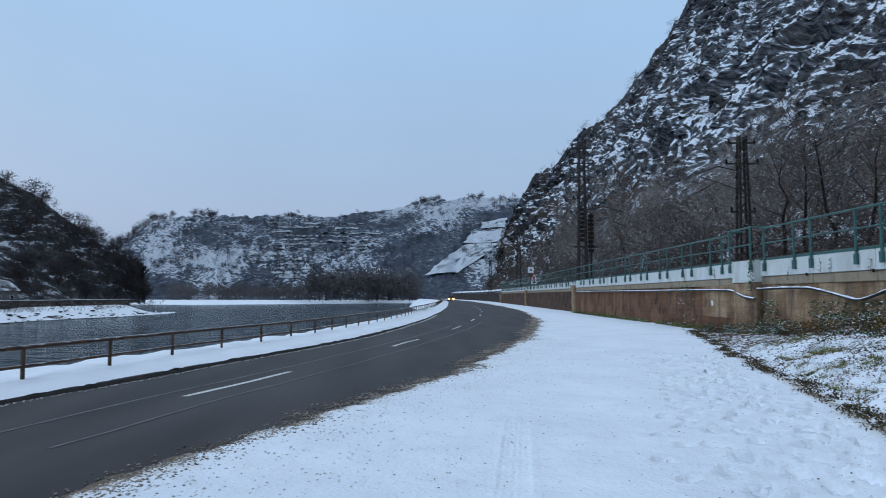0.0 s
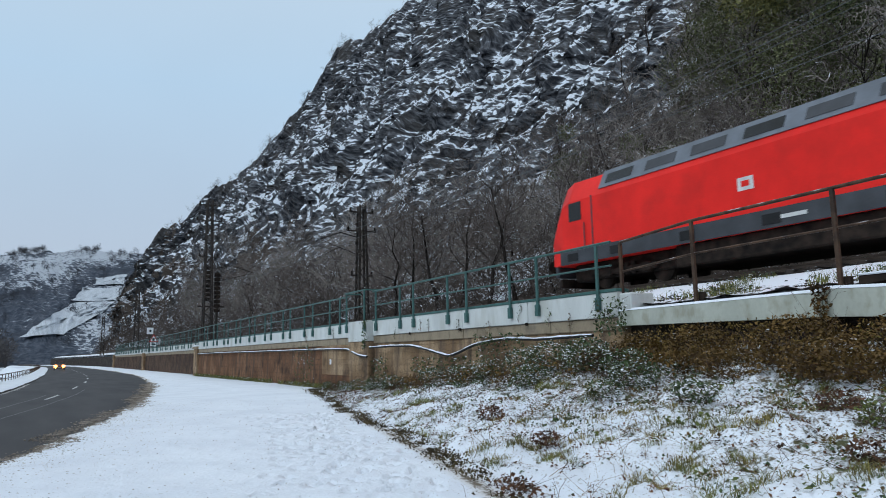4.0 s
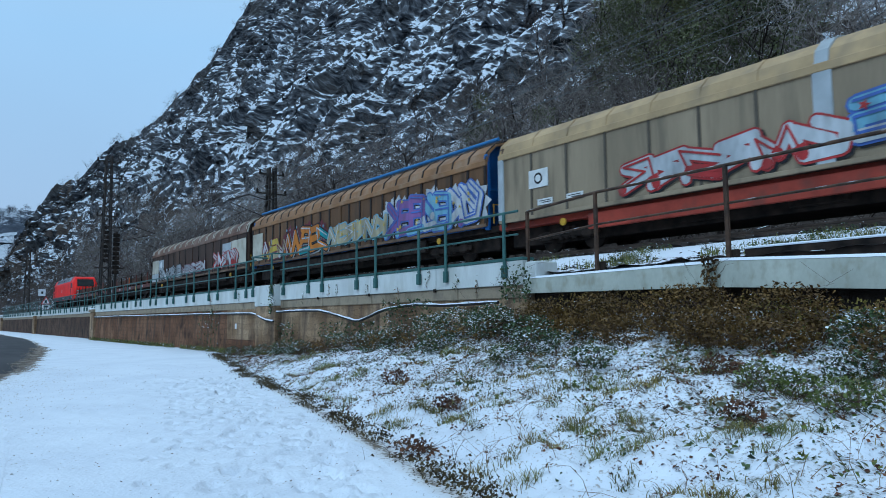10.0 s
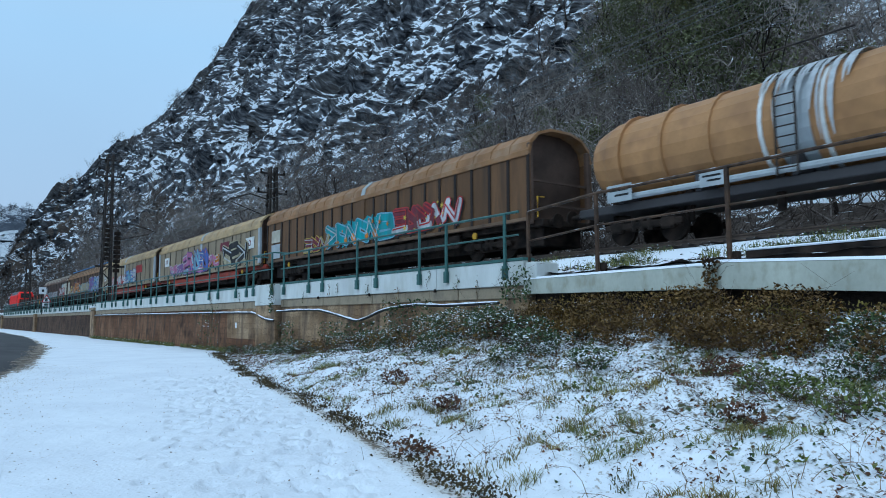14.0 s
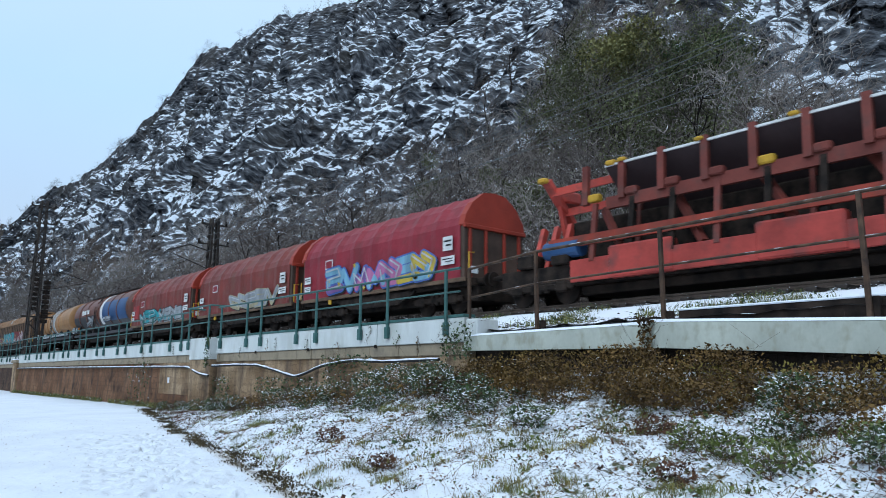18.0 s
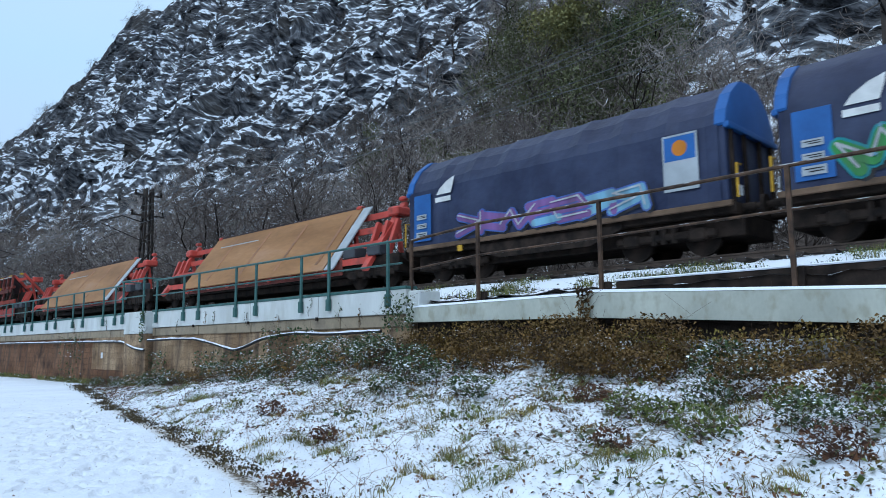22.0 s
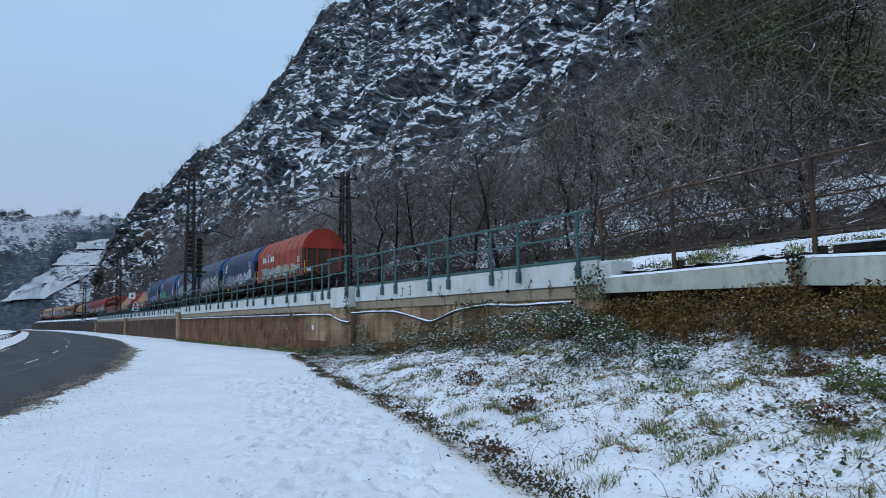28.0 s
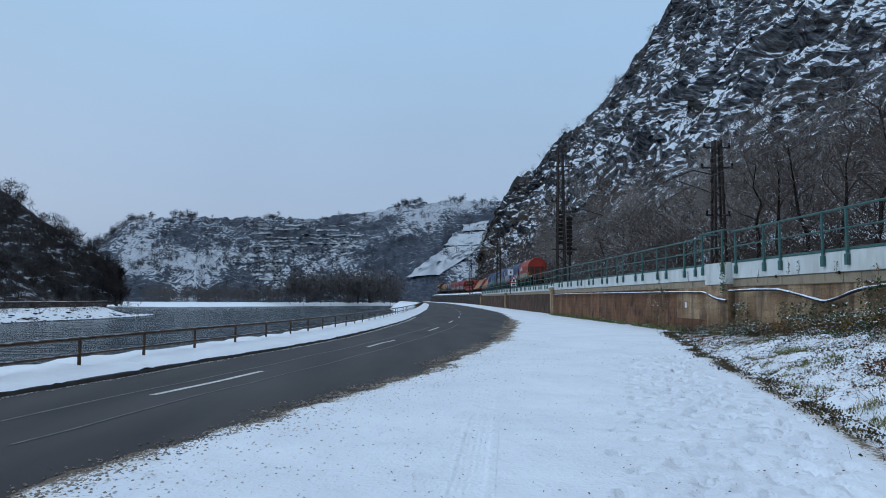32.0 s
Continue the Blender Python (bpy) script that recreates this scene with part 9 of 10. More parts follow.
m_hill_wood = mat("brown_grey_hill_wood", (0.052, 0.047, 0.047), 0.9, spec=0.05, scale=0.1, var=0.35, fine=0.6, bump=0, tint=(0.090, 0.080, 0.078))
# Far trees are tinted blue for the haze in between.
m_far = mat("hazy_far_bare_wood", (0.060, 0.063, 0.075), 0.9, scale=0.05, var=0.35, fine=0.4, bump=0)
m_river_wood = mat("grey_brown_wood", (0.115, 0.105, 0.105), 0.9, scale=0.05, var=0.3, fine=0.4, bump=0)
sets = []
for k in range(4):
    pl, sz = [], []
    for _ in range(380):
        i = prng.randint(0, RU)
        if fbm(np.array([i / 9.0]), np.array([3.0]), octaves=2)[0] > -0.1:
            pl.append(PR[i, min(int(RV / 1.25 * prng.uniform(0.99, 1.02)), RV - 1)] - np.array([0, 0, 1.0]))
            sz.append(prng.uniform(0.8, 1.7))
    for _ in range(330):
        i, j = prng.randint(120, RU), int(RV / 1.25 * prng.uniform(0.02, 0.98))
        if fbm(np.array([i / 30.0]), np.array([j / 16.0]), octaves=2)[0] > -0.15:
            pl.append(PR[i, j] - np.array([0, 0, 1.0]))
            sz.append(prng.uniform(0.7, 1.5))
    sets.append(scatter(*far[k], pl, sz, prng.uniform(0, 6.28, len(pl))))
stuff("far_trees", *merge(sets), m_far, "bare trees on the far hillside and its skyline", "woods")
sets = []
for k in range(4):
    pl, sz = [], []
    for _ in range(32):
        x, y = polar(prng.uniform(-10.5, -2.0), prng.uniform(430, 520))
        pl.append((x, y, -1.6))
        sz.append(prng.uniform(1.3, 3.1))
    for _ in range(34):
        x, y = polar(prng.uniform(-21, -11), prng.uniform(440, 500))
        pl.append((x, y, -1.6))
        sz.append(prng.uniform(0.6, 1.7))
    sets.append(scatter(*far[k], pl, sz, prng.uniform(0, 6.28, len(pl))))
stuff("riverside_wood", *merge(sets), m_river_wood, "grey-brown leafless wood along the far river bank", "woods")
sets = []
for k in range(4):
    pl = []
    for _ in range(360):
        i, j = prng.randint(20, LU), int(LV / 1.3 * prng.uniform(0.0, 1.02))
        pl.append(PL[i, j] - np.array([0, 0, 0.8]))
    n = len(pl)
    sets.append(scatter(*far[k], pl, prng.uniform(0.5, 1.15, n), prng.uniform(0, 6.28, n)))
stuff("hillside_wood", *merge(sets), m_hill_wood, "leafless wood covering the hill on the opposite bank", "woods")
sets = []
pl = [(-80 - prng.uniform(0, 26), prng.uniform(110, 205), -2.0) for _ in range(260)]
stuff("bank_scrub", *scatter(*small[0], pl, prng.uniform(0.3, 0.8, 260), prng.uniform(0, 6.28, 260)), m_twig, "low scrub on the opposite river bank", "scrub")

# Boulders and snow along the opposite water line, a low road wall and a house under the hill.
bv = np.array([(1, 0, 0), (-0.9, 0.2, 0), (0.1, 1.1, 0.1), (0, -0.8, 0), (0.2, 0, 0.65), (0, 0, -0.3)], float)
bf = np.array([(0, 2, 4), (2, 1, 4), (1, 3, 4), (3, 0, 4), (2, 0, 5), (1, 2, 5), (3, 1, 5), (0, 3, 5)])
by = prng.uniform(95, 212, 900)
bx = -75.5 - 3 * np.sin(by / 17.0) - 0.03 * (by - 118) - prng.exponential(2.2, 900)
bz = ground_height(bx, by)
stuff("shore_boulders", *scatter(bv, bf, np.stack([bx, by, np.maximum(bz, -3.6)], 1), prng.uniform(0.2, 0.8, 900), prng.uniform(0, 6.28, 900)), mat("snowy_shore_boulder", (0.055, 0.052, 0.05), 0.9, scale=1, var=0.4, fine=8, bump=0.3, snow=2.0, cover=(0.55, 0.75)), "dark boulders with snow along the opposite shore", "boulders")
shore_wall = thing("road_wall", "low dark stone wall of the road on the opposite bank, snow on top", "wall")
for k in range(11):
    a = 98 + 10.5 * k
    part("wall_stretch", Mesh().box(-93.3, -92.6, a, a + 10.4, -2.2, 0.35, 0.05), m_wall_dark, shore_wall)
    part("snow_cap", Mesh().box(-93.4, -92.5, a, a + 10.4, 0.354, 0.47, 0.05), m_snow, shore_wall, "snow on the wall")
house = thing("house", "small grey house with a snowy gable roof on the opposite bank", "house", m=pose(-101.0, 160.0, -1.3, 0, 0, -22))
part("wall", Mesh().box(-3.6, 3.6, -4.5, 4.5, 0, 4.0, 0.02), mat("grey_house_wall", (0.16, 0.155, 0.15), 0.85, scale=0.8, var=0.2, fine=8, bump=0.1), house)
part("roof", Mesh().loft([[(-4.0, y, 3.85), (4.0, y, 3.85), (0, y, 6.3)] for y in (-4.9, 4.9)]), mat("snowy_slate_roof", (0.05, 0.05, 0.055), 0.8, scale=2, var=0.3, fine=10, bump=0.2, snow=0.5, cover=(0.75, 1.05)), house)
part("chimney", Mesh().box(-0.35, 0.35, 1.6, 2.3, 5.4, 7.0, 0.03), m_wall_brown, house)
for y in (-3.0, 0.0, 3.0):
    win = part("window", Mesh().box(3.58, 3.66, y - 0.5, y + 0.5, 1.6, 2.9, 0.02), m_plate, house)
    part("pane", Mesh().box(3.661, 3.67, y - 0.4, y + 0.4, 1.7, 2.8), m_glass, win)
for xx in (-1.8, 1.8):
    win = part("window", Mesh().box(xx - 0.5, xx + 0.5, -4.57, -4.49, 1.6, 2.9, 0.02), m_plate, house)
    part("pane", Mesh().box(xx - 0.4, xx + 0.4, -4.58, -4.571, 1.7, 2.8), m_glass, win)

# ---- growth on the embankment ----


def bank_z(x, y):
    d = ditch(y)
    return bank_height(x, y, np.clip((x - d) / (13.0 - d), 0, 1))


def bank_points(n, y0, y1, f0, f1, seed, clump=2.0, keep=0.0):
    """Places on the embankment, in clumps; f runs from the ditch (0) to the wall (1)."""
    r = np.random.RandomState(seed)
    y, f = r.uniform(y0, y1, n * 4), r.uniform(f0, f1, n * 4)
    x = ditch(y) + (12.75 - ditch(y)) * f
    ok = fbm(x / clump + seed, y / clump, octaves=3) > keep
    x, y = x[ok][:n], y[ok][:n]
    return np.stack([x, y, bank_z(x, y)], 1)


def lifted(p, lo, hi, seed):
    r = np.random.RandomState(seed)
    return p + np.c_[np.zeros((len(p), 2)), r.uniform(lo, hi, len(p))]


def tufts(centres, n, spread, seed):
    r = np.random.RandomState(seed)
    p = np.repeat(centres, n, 0) + r.normal(0, spread, (len(centres) * n, 3)) * [1, 1, 0]
    p[:, 2] = bank_z(p[:, 0], p[:, 1]) - 0.01
    return p


stuff("grass", *blades(np.concatenate([tufts(bank_points(230, 1, 30, 0.02, 0.8, 501, 1.2, 0.25), 42, 0.065, 505), tufts(bank_points(240, 1, 26, -0.02, 0.05, 502, 0.7, -0.2), 34, 0.075, 506)]), 0.12, 503, 1.7, 0.004), m_grass, "tufts of winter grass poking through the snow", "grass")
stuff("lush_grass", *blades(tufts(bank_points(105, -2, 12, 0.08, 0.72, 581, 0.8, 0.25), 55, 0.09, 582), 0.095, 583, 1.6, 0.005), mat("yellow_green_grass", (0.20, 0.19, 0.045), 0.8, scale=1.5, var=0.5, fine=3, bump=0, tint=(0.30, 0.24, 0.08)), "yellow-green grass clumps on the snowy slope", "grass")
stuff("leaf_litter", *leaves(lifted(np.concatenate([bank_points(17000, 1, 38, 0.03, 0.95, 511, 0.30, 0.20), bank_points(9000, 10, 38, 0.03, 0.95, 508, 0.5, -0.1), bank_points(3000, -4, 7, 0.35, 0.9, 509, 0.4, 0.15), bank_points(4500, 1, 30, 0.0, 0.07, 512, 0.5, -0.1)]), 0.0, 0.035, 513), 0.042, 0.5, 514), m_leaf_rust, "withered rusty leaves lying on the snow", "leaf litter")
dy = prng.uniform(1, 34, 16000)
dx = ditch(dy) + prng.normal(0.14, 0.15, 16000) + 0.12 * fbm(dy / 1.3, dy * 0, octaves=2)
ok = fbm(dx / 0.5, dy / 0.5, octaves=3) > -0.35
dp = np.stack([dx, dy, np.maximum(path_base(dx, dy), bank_z(dx, dy)) - 0.01], 1)[ok]
stuff("ditch_litter", *leaves(lifted(dp, 0.0, 0.06, 518), 0.040, 0.7, 519), mat("dark_sodden_leaf", (0.050, 0.032, 0.018), 0.8, scale=3, var=0.6, fine=3, bump=0, tint=(0.10, 0.075, 0.03)), "dark sodden leaves and turf along the ditch", "leaf litter")
wy = prng.uniform(30, 69, 2600)
wp = np.stack([12.62 - np.abs(prng.normal(0, 0.13, 2600)), wy, np.full(2600, 0.02)], 1)[fbm(wy / 1.5, wy * 0, octaves=3) > -0.5]
stuff("wall_foot_grass", *blades(wp, 0.26, 520, 0.9, 0.010), m_grass, "withered grass along the foot of the wall", "grass")
stuff("wall_foot_leaves", *leaves(lifted(wp[::2] - [0.05, 0, 0], 0.0, 0.22, 525), 0.07, 0.7, 526), m_leaf_green, "low weeds along the foot of the wall", "weeds")
stuff("green_litter", *leaves(lifted(bank_points(7500, 1, 38, 0.05, 0.95, 515, 0.4, 0.20), 0.0, 0.05, 516), 0.045, 0.5, 517), m_leaf_green, "small dark green leaves showing through the snow", "leaf litter")
stuff("bramble_cover", *leaves(lifted(np.concatenate([bank_points(6000, 9, 32, 0.66, 0.99, 521, 0.7, 0.18), bank_points(1800, 1, 20, 0.25, 0.75, 522, 0.5, 0.65)]), 0.0, 0.14, 523), 0.065, 0.55, 524), m_leaf_green, "dark green bramble leaves dusted with snow", "bramble")
stuff("withered_litter", *leaves(lifted(bank_points(2200, -4, 14, 0.40, 0.85, 533, 0.35, 0.4), 0.0, 0.06, 538), 0.055, 0.5, 539), m_leaf_brown, "fallen brown bramble leaves on the snow", "leaf litter")
stuff("withered_bramble", *leaves(lifted(np.concatenate([bank_points(10000, -6, 13.3, 0.78, 0.985, 531, 0.7, 0.05), bank_points(2500, 10, 26, 0.7, 0.98, 532, 0.8, 0.35)]), 0.0, 0.42, 534), 0.075, 0.7, 535), m_leaf_brown, "withered brown bramble hanging under the girder", "bramble")
cy = prng.uniform(-8, 13.3, 20000)
cx = 12.62 - 0.75 * prng.uniform(0, 1, 20000) ** 1.6
ctop = np.where(cy > 8, 2.16, 2.14 - 0.05 * (8 - cy)) - 0.02
cz = bank_z(cx, cy) + (ctop - bank_z(cx, cy)) * prng.uniform(0, 1, 20000) * np.clip((cx - 11.6) / 0.8, 0.25, 1)
ok = fbm(cx * 1.2 + cz * 0.7, cy * 0.8, octaves=3) > -0.05 + 0.35 * np.clip((cy - 8) / 4, 0, 1)
stuff("bramble_curtain", *leaves(np.stack([cx, cy, cz], 1)[ok], 0.055, 0.9, 537), mat("ochre_withered_leaf", (0.095, 0.052, 0.020), 0.8, scale=0.8, var=0.6, fine=3, bump=0, tint=(0.22, 0.145, 0.035), snow=4.0, cover=(0.98, 1.12)), "ochre and brown creepers hanging below the girder", "bramble")
oy = prng.uniform(-5, 7.5, 7000)
ox = 12.55 - 1.1 * prng.uniform(0, 1, 7000) ** 1.5
oz = bank_z(ox, oy) + (2.0 - 0.05 * (8 - oy) - bank_z(ox, oy)) * prng.uniform(0, 0.95, 7000) * np.clip((ox - 11.2) / 1.2, 0.2, 1)
ok = fbm(ox * 0.9 + oz, oy * 0.9 + 7, octaves=3) > 0.12
stuff("olive_creeper", *leaves(np.stack([ox, oy, oz], 1)[ok], 0.06, 0.9, 545), mat("olive_creeper_leaf", (0.11, 0.085, 0.018), 0.8, scale=0.8, var=0.6, fine=3, bump=0, tint=(0.25, 0.20, 0.045)), "olive and yellow creeper leaves in clumps below the girder", "bramble")
stuff("green_bramble", *leaves(lifted(np.concatenate([bank_points(900, 1, 9, 0.28, 0.72, 541, 0.4, 0.55), bank_points(700, -4, 8, 0.75, 0.95, 542, 0.7, 0.3)] ), 0.0, 0.07, 543), 0.07, 0.5, 544), m_leaf_lime, "light green bramble shoots in the snow", "bramble")


def stems(places, h, seed, lean=0.5, rad=0.005, kinks=3):
    r = np.random.RandomState(seed)
    rows = []
    for p in places:
        q = np.array(p, float)
        d = np.array([r.normal(0, lean), r.normal(0, lean), 1.0])
        hh = h * r.uniform(0.4, 1.4)
        for k in range(kinks):
            d = d + np.array([r.normal(0, 0.35), r.normal(0, 0.35), -0.28])
            e = q + d / np.linalg.norm(d) * hh / kinks
            rows.append([*q, *e, rad * (1 - 0.25 * k), rad * (1 - 0.25 * (k + 1))])
            if k and r.rand() < 0.5:
                s = e + r.normal(0, 0.3, 3) * hh
                rows.append([*e, *s, rad * 0.5, rad * 0.25])
            q = e
    return tubes(rows, 3, 1.0, 0.002)


stuff("bramble_stems", *stems(np.concatenate([bank_points(900, -4, 28, 0.62, 1.0, 551, 1.5, 0.0), bank_points(60, 2, 26, 0.03, 0.6, 552, 1.0, 0.2)]), 0.5, 553, 0.8), m_stem, "thin dry bramble stems arching over the snow", "bramble")
stuff("dry_weeds", *stems(bank_points(130, 2.5, 12, 0.05, 0.55, 561, 2.0, -0.2), 0.6, 562, 0.18, 0.004, 4), mat("straw_stalk", (0.26, 0.17, 0.085), 0.85, scale=4, var=0.4, bump=0), "upright dry weed stalks", "weeds")
# Weeds on the ballast shoulder.
wx, wy = prng.uniform(13.3, 15.8, 2600), prng.uniform(0, 32, 2600)
ok = fbm(wx / 0.9, wy / 0.9, octaves=2) > 0.30
wp = np.stack([wx, wy, np.interp(wx, [13.2, 14.0, 16.4], [2.74, 2.82, 3.38])], 1)[ok]
stuff("ballast_weeds", *blades(np.repeat(wp, 6, 0) + prng.normal(0, 0.07, (len(wp) * 6, 3)) * [1, 1, 0], 0.24, 571, 0.8, 0.006), m_grass, "weeds growing out of the snowy ballast", "weeds")
stuff("ballast_leaves", *leaves(np.repeat(wp[:260], 10, 0) + prng.normal(0, 0.16, (len(wp[:260]) * 10, 3)) * [1, 1, 0.5] + [0, 0, 0.12], 0.06, 0.5, 572), m_leaf_green, "low green weeds along the ballast", "weeds")

# Bramble bushes that stand out, each a thing with stems and leaves.


def bramble_bush(x, y, size, material, label, seed, hang=0.0):
    r = np.random.RandomState(seed)
    z = float(bank_z(np.array([x]), np.array([y]))[0])
    t = thing("bramble_bush", label, "bush", "bramble bushes", pose(x, y, z - 0.03))
    n = int(1000 * size * size)
    d = r.normal(0, 1, (n, 3))
    d = d / np.linalg.norm(d, axis=1, keepdims=True) * r.uniform(0.45, 1.0, (n, 1)) ** 0.6
    p = d * np.array([size * 0.55, size * 0.7, size * 0.38]) + np.array([0, 0, size * 0.30])
    p[:, 2] = np.abs(p[:, 2]) * 0.98 + 0.02
    part("foliage", array_mesh("foliage", *leaves(p, 0.058, 0.6, seed), material), material, t)["kind"] = "stuff"
    st = stems(r.normal(0, size * 0.25, (26, 3)) * [1, 1, 0], size * 0.9, seed + 1, 0.7)
    part("stem_tangle", array_mesh("stem_tangle", *st, m_stem), m_stem, t)["kind"] = "stuff"


BUSHES = [(12.2, 22.5, 0.9, 0), (12.3, 20.6, 1.0, 0), (12.1, 18.6, 1.0, 0), (12.2, 16.8, 1.1, 0), (12.0, 15.4, 1.2, 0), (12.1, 14.0, 1.3, 0), (11.3, 13.0, 1.0, 0), (10.8, 14.6, 0.9, 0), (11.2, 11.6, 1.0, 0), (10.4, 10.6, 0.9, 0), (12.1, 12.2, 1.1, 1), (12.1, 10.4, 1.2, 1), (12.0, 8.1, 1.5, 1), (11.9, 6.2, 1.3, 1), (12.0, 4.4, 1.3, 1), (11.7, 2.4, 1.3, 1), (12.0, 0.6, 1.3, 1), (11.0, 6.9, 1.1, 1), (11.2, 8.9, 0.9, 1), (9.4, 5.2, 0.55, 2), (8.9, 4.5, 0.5, 2), (8.5, 3.7, 0.6, 2), (9.6, 3.1, 0.5, 2), (10.5, 3.9, 1.0, 1), (9.4, 8.2, 0.6, 0), (9.6, 10.6, 0.6, 0), (10.6, 2.6, 0.9, 1), (10.1, 1.7, 0.8, 1), (9.5, 2.0, 0.7, 2), (10.9, 1.2, 1.0, 1), (9.0, 2.7, 0.6, 0), (10.3, 0.6, 0.9, 1), (11.2, 4.6, 0.9, 0), (10.9, 5.8, 0.8, 1), (10.0, 4.3, 0.6, 0), (9.7, 6.0, 0.5, 3), (8.2, 2.2, 0.5, 3), (8.0, 4.6, 0.4, 3), (11.9, 25.0, 0.8, 0), (12.0, 27.0, 0.8, 0), (12.3, 29.5, 0.7, 0), (12.4, 31.5, 0.6, 0), (12.4, 33.5, 0.6, 0), (5.3, 7.4, 0.5, 3), (5.05, 6.9, 0.5, 3), (7.2, 9.2, 0.4, 3), (8.2, 12.4, 0.5, 3)]
KINDS = [(m_leaf_green, "dark green bramble bush dusted with snow by the wall"), (m_leaf_brown, "withered brown bramble bush under the girder"), (m_leaf_lime, "light green bramble bush in the snow"), (m_leaf_rust, "withered rusty clump in the snow")]
for k, (x, y, s, kind) in enumerate(BUSHES):
    bramble_bush(x, y, s, *KINDS[kind], 600 + 3 * k)
# Ivy on the wall and the girder joint.
for k, (y0, y1, z0, z1, n) in enumerate(((28.5, 28.9, 1.9, 3.1, 160), (7.85, 8.15, 1.7, 2.75, 260), (13.0, 14.2, 2.0, 2.9, 260), (20.2, 24.5, 0.9, 1.5, 420), (26.8, 28.4, 0.7, 1.5, 200), (36.0, 39.0, 0.2, 2.2, 260), (17.2, 20.0, 1.5, 2.2, 300))):
    r = np.random.RandomState(700 + k)
    p = np.stack([np.full(n, 12.60 if y0 < 14 else 12.52) - r.uniform(0, 0.10, n) - (0.0 if k else 0.2), r.uniform(y0, y1, n), z0 + (z1 - z0) * r.uniform(0, 1, n)], 1)
    t = thing("ivy", "ivy climbing on the wall" if k != 1 else "withered brown creeper hanging over the girder joint", "ivy", "wall ivy")
    part("foliage", array_mesh("foliage", *leaves(p, 0.075, 0.9, 710 + k), m_leaf_brown if k == 1 else m_leaf_green), m_leaf_green, t)
    part("vine_tangle", array_mesh("vine_tangle", *stems(p[::14], 0.5, 720 + k, 0.5), m_stem), m_stem, t)["kind"] = "stuff"

# Thin vines trailing down the white parapet.
for k, y in enumerate((15.3, 16.2, 17.6, 19.4, 21.3, 23.5, 24.2, 26.4, 33.6, 37.8)):
    r = np.random.RandomState(760 + k)
    z0 = r.uniform(2.25, 2.6)
    rows = []
    q = np.array([WALL_X - 0.13, y, z0 + r.uniform(0.3, 0.55)])
    while q[2] > z0:
        e = q + np.array([0, r.normal(0, 0.05), -0.11])
        rows.append([*q, *e, 0.006, 0.006])
        q = e
    rows = np.array(rows)
    t = thing("vine", "thin withered vine trailing down the white parapet", "vine", "parapet vines")
    part("stem", array_mesh("stem", *tubes(rows, 4), m_stem), m_stem, t)
    part("foliage", array_mesh("foliage", *leaves(np.repeat(rows[:, :3], 3, 0) + r.normal(0, 0.035, (len(rows) * 3, 3)) * [0.3, 1, 1] - [0.02, 0, 0], 0.06, 0.9, 780 + k), m_leaf_brown if k % 3 == 0 else m_leaf_green), m_leaf_green, t)

# Crumbs of dirty slush and grit: thick along the edge of the road, thinning out over the path.
cv = np.array([(1, 0, 0), (-0.9, 0.2, 0), (0.1, 1.1, 0.1), (0, -0.8, 0), (0.2, 0, 0.65), (0, 0, -0.3)], float)
cf = np.array([(0, 2, 4), (2, 1, 4), (1, 3, 4), (3, 0, 4), (2, 0, 5), (1, 2, 5), (3, 1, 5), (0, 3, 5)])
m_slush = mat("dirty_slush", (0.16, 0.13, 0.10), 0.8, scale=2, var=0.5, fine=30, bump=0.3, tint=(0.36, 0.31, 0.26))
m_crumb = mat("soiled_snow_crumb", (0.52, 0.49, 0.45), 0.8, scale=5, var=0.3, fine=30, bump=0.3, tint=(0.68, 0.68, 0.68))
n = 9000
cy = 2.5 + 50 * prng.uniform(0, 1, n) ** 1.6
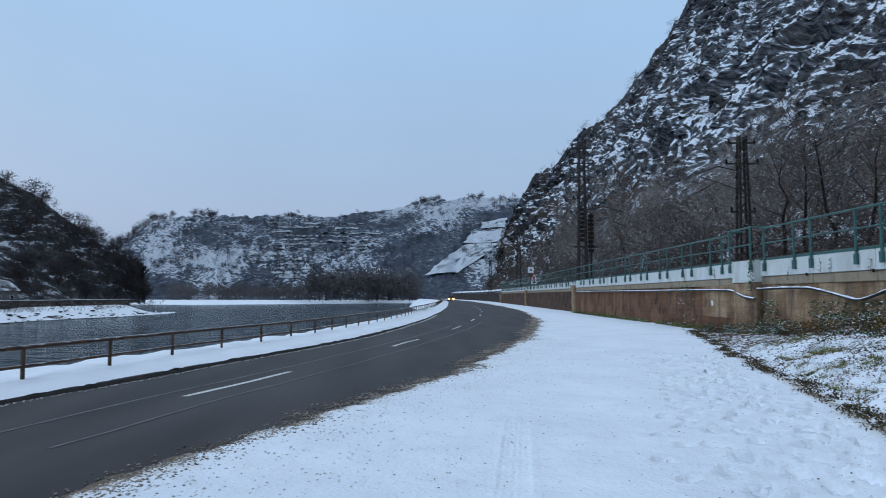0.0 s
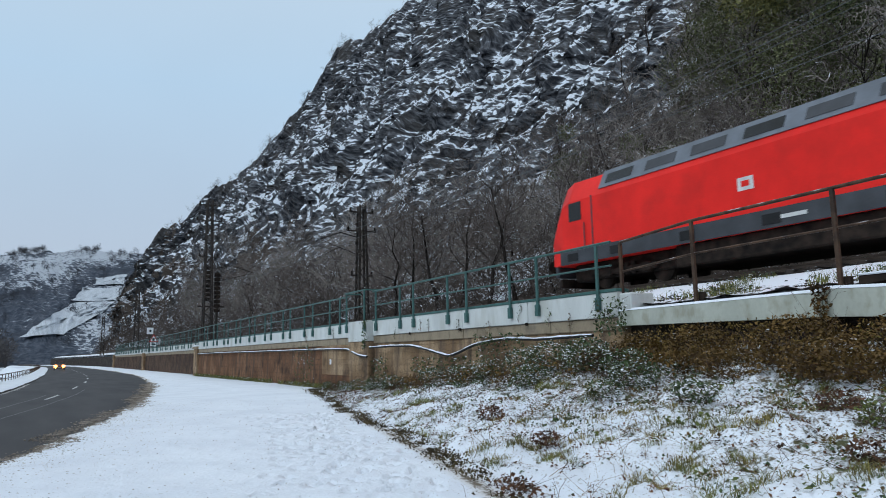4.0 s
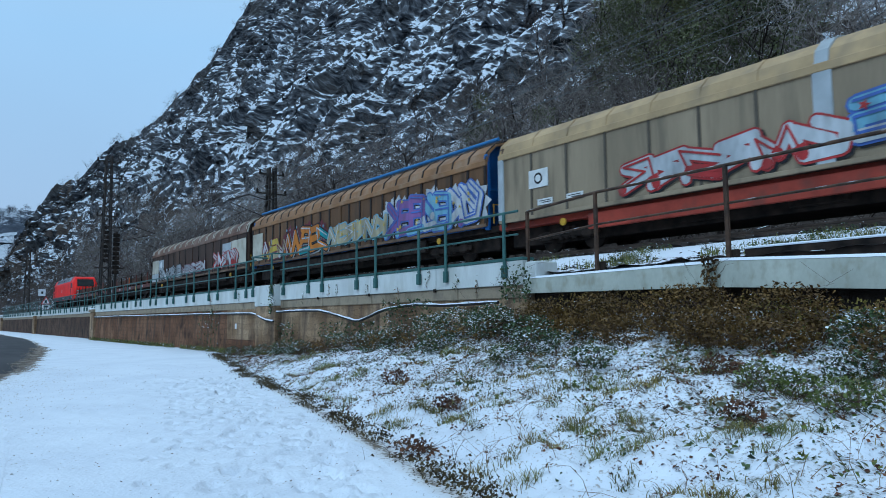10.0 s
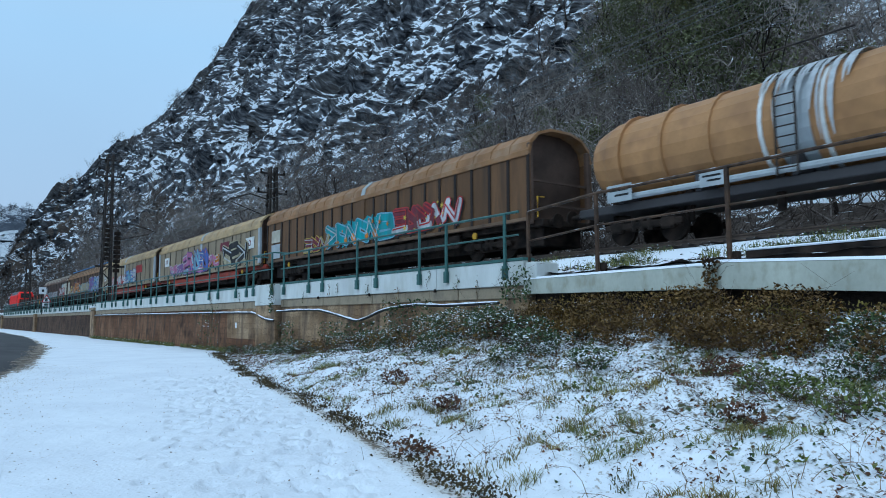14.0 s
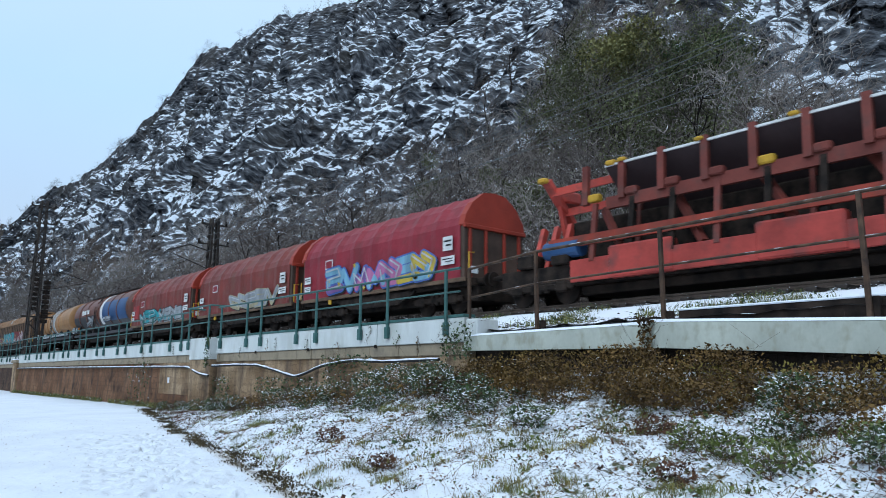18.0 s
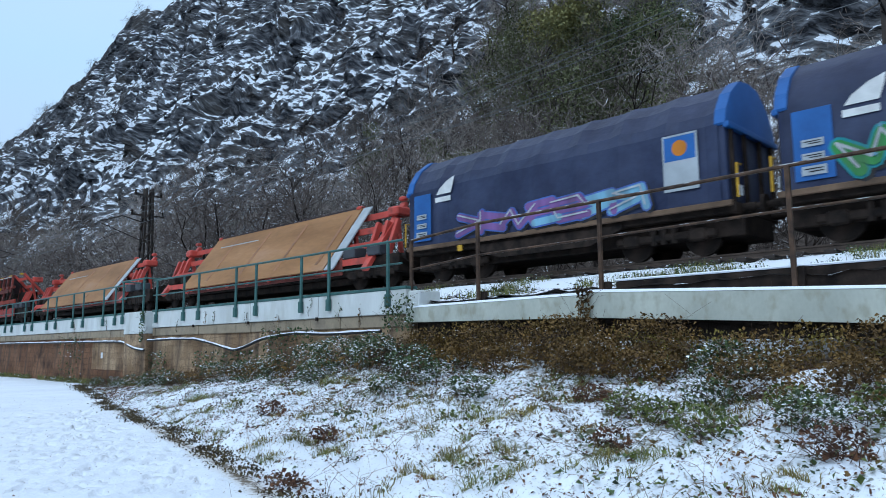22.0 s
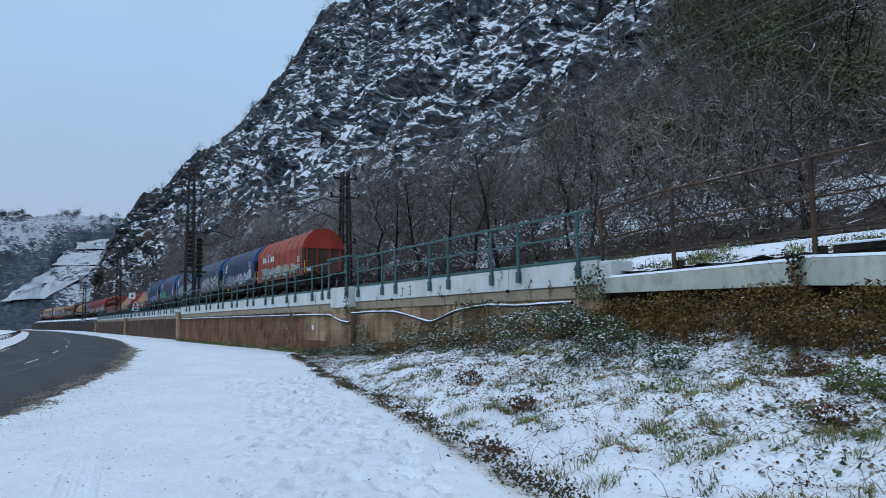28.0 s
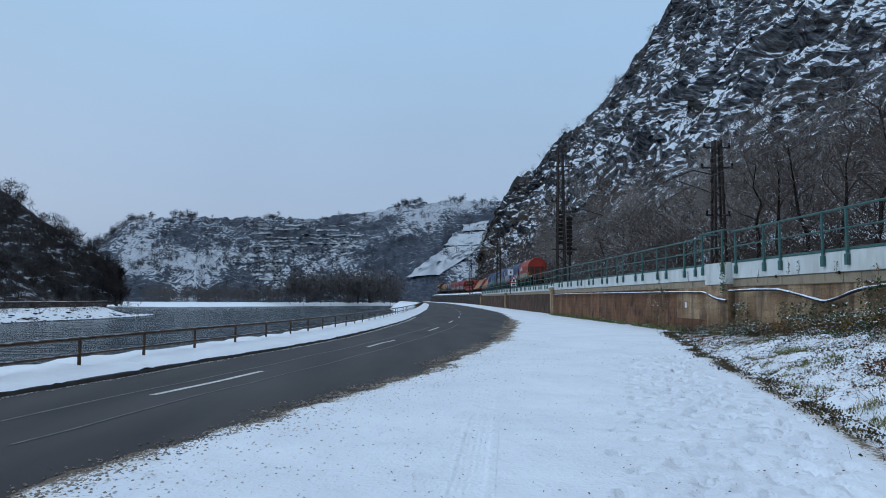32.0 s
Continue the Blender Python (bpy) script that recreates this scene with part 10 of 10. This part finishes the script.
cx = road_right(cy) + 0.10 + prng.normal(0, 0.20, n) + 0.30 * fbm(cy / 1.5, cy * 0, octaves=3)
stuff("slush", *scatter(cv, cf, np.stack([cx, cy, np.maximum(path_base(cx, cy), -0.035)], 1), prng.uniform(0.004, 0.020, n) * (1 + cy / 25), prng.uniform(0, 6.28, n)), m_slush, "dark gritty slush along the road edge", "slush")
n = 4200
cy = 2.5 + 26 * prng.uniform(0, 1, n) ** 1.3
cx = road_right(cy) + 0.1 + prng.exponential(0.9, n)
stuff("snow_crumbs", *scatter(cv, cf, np.stack([cx, cy, path_base(cx, cy) + 0.002], 1), prng.uniform(0.004, 0.020, n), prng.uniform(0, 6.28, n)), m_crumb, "crumbs of soiled snow thrown onto the path", "slush")
n = 600
cy = 2.5 + 24 * prng.uniform(0, 1, n) ** 1.3
cx = road_right(cy) + (ditch(cy) - road_right(cy)) * prng.uniform(0.12, 1, n) ** 0.6
stuff("path_litter", *leaves(np.stack([cx, cy, path_base(cx, cy) + 0.006], 1), 0.024, 0.4, 820), m_leaf_rust, "bits of leaf and grit trodden into the path", "leaf litter")
n = 6500
cy = -3 + 40 * prng.uniform(0, 1, n)
cx = prng.uniform(13.7, 16.6, n)
ok = fbm(cx * 1.1, cy * 1.1, octaves=2) > -0.25
sp = np.stack([cx, cy, bed_height(cx, cy, 0) + 0.01], 1)[ok]
stuff("ballast_stones", *scatter(cv, cf, sp, prng.uniform(0.022, 0.065, len(sp)), prng.uniform(0, 6.28, len(sp))), mat("dark_ballast_stone", (0.05, 0.043, 0.038), 0.9, scale=3, var=0.5, fine=20, bump=0.3, snow=6.0, cover=(0.75, 0.95)), "dark ballast stones poking out of the snow", "ballast")
n = 2500
cy = 2.5 + 60 * prng.uniform(0, 1, n) ** 1.3
cx = road_left(cy) + 0.03 + np.abs(prng.normal(0, 0.07, n))
stuff("slush", *scatter(cv, cf, np.stack([cx, cy, road_z(cx, cy) + 0.002], 1), prng.uniform(0.005, 0.018, n) * (1 + cy / 40), prng.uniform(0, 6.28, n)), m_crumb, "pale slush along the foot of the kerb", "slush")


motions()
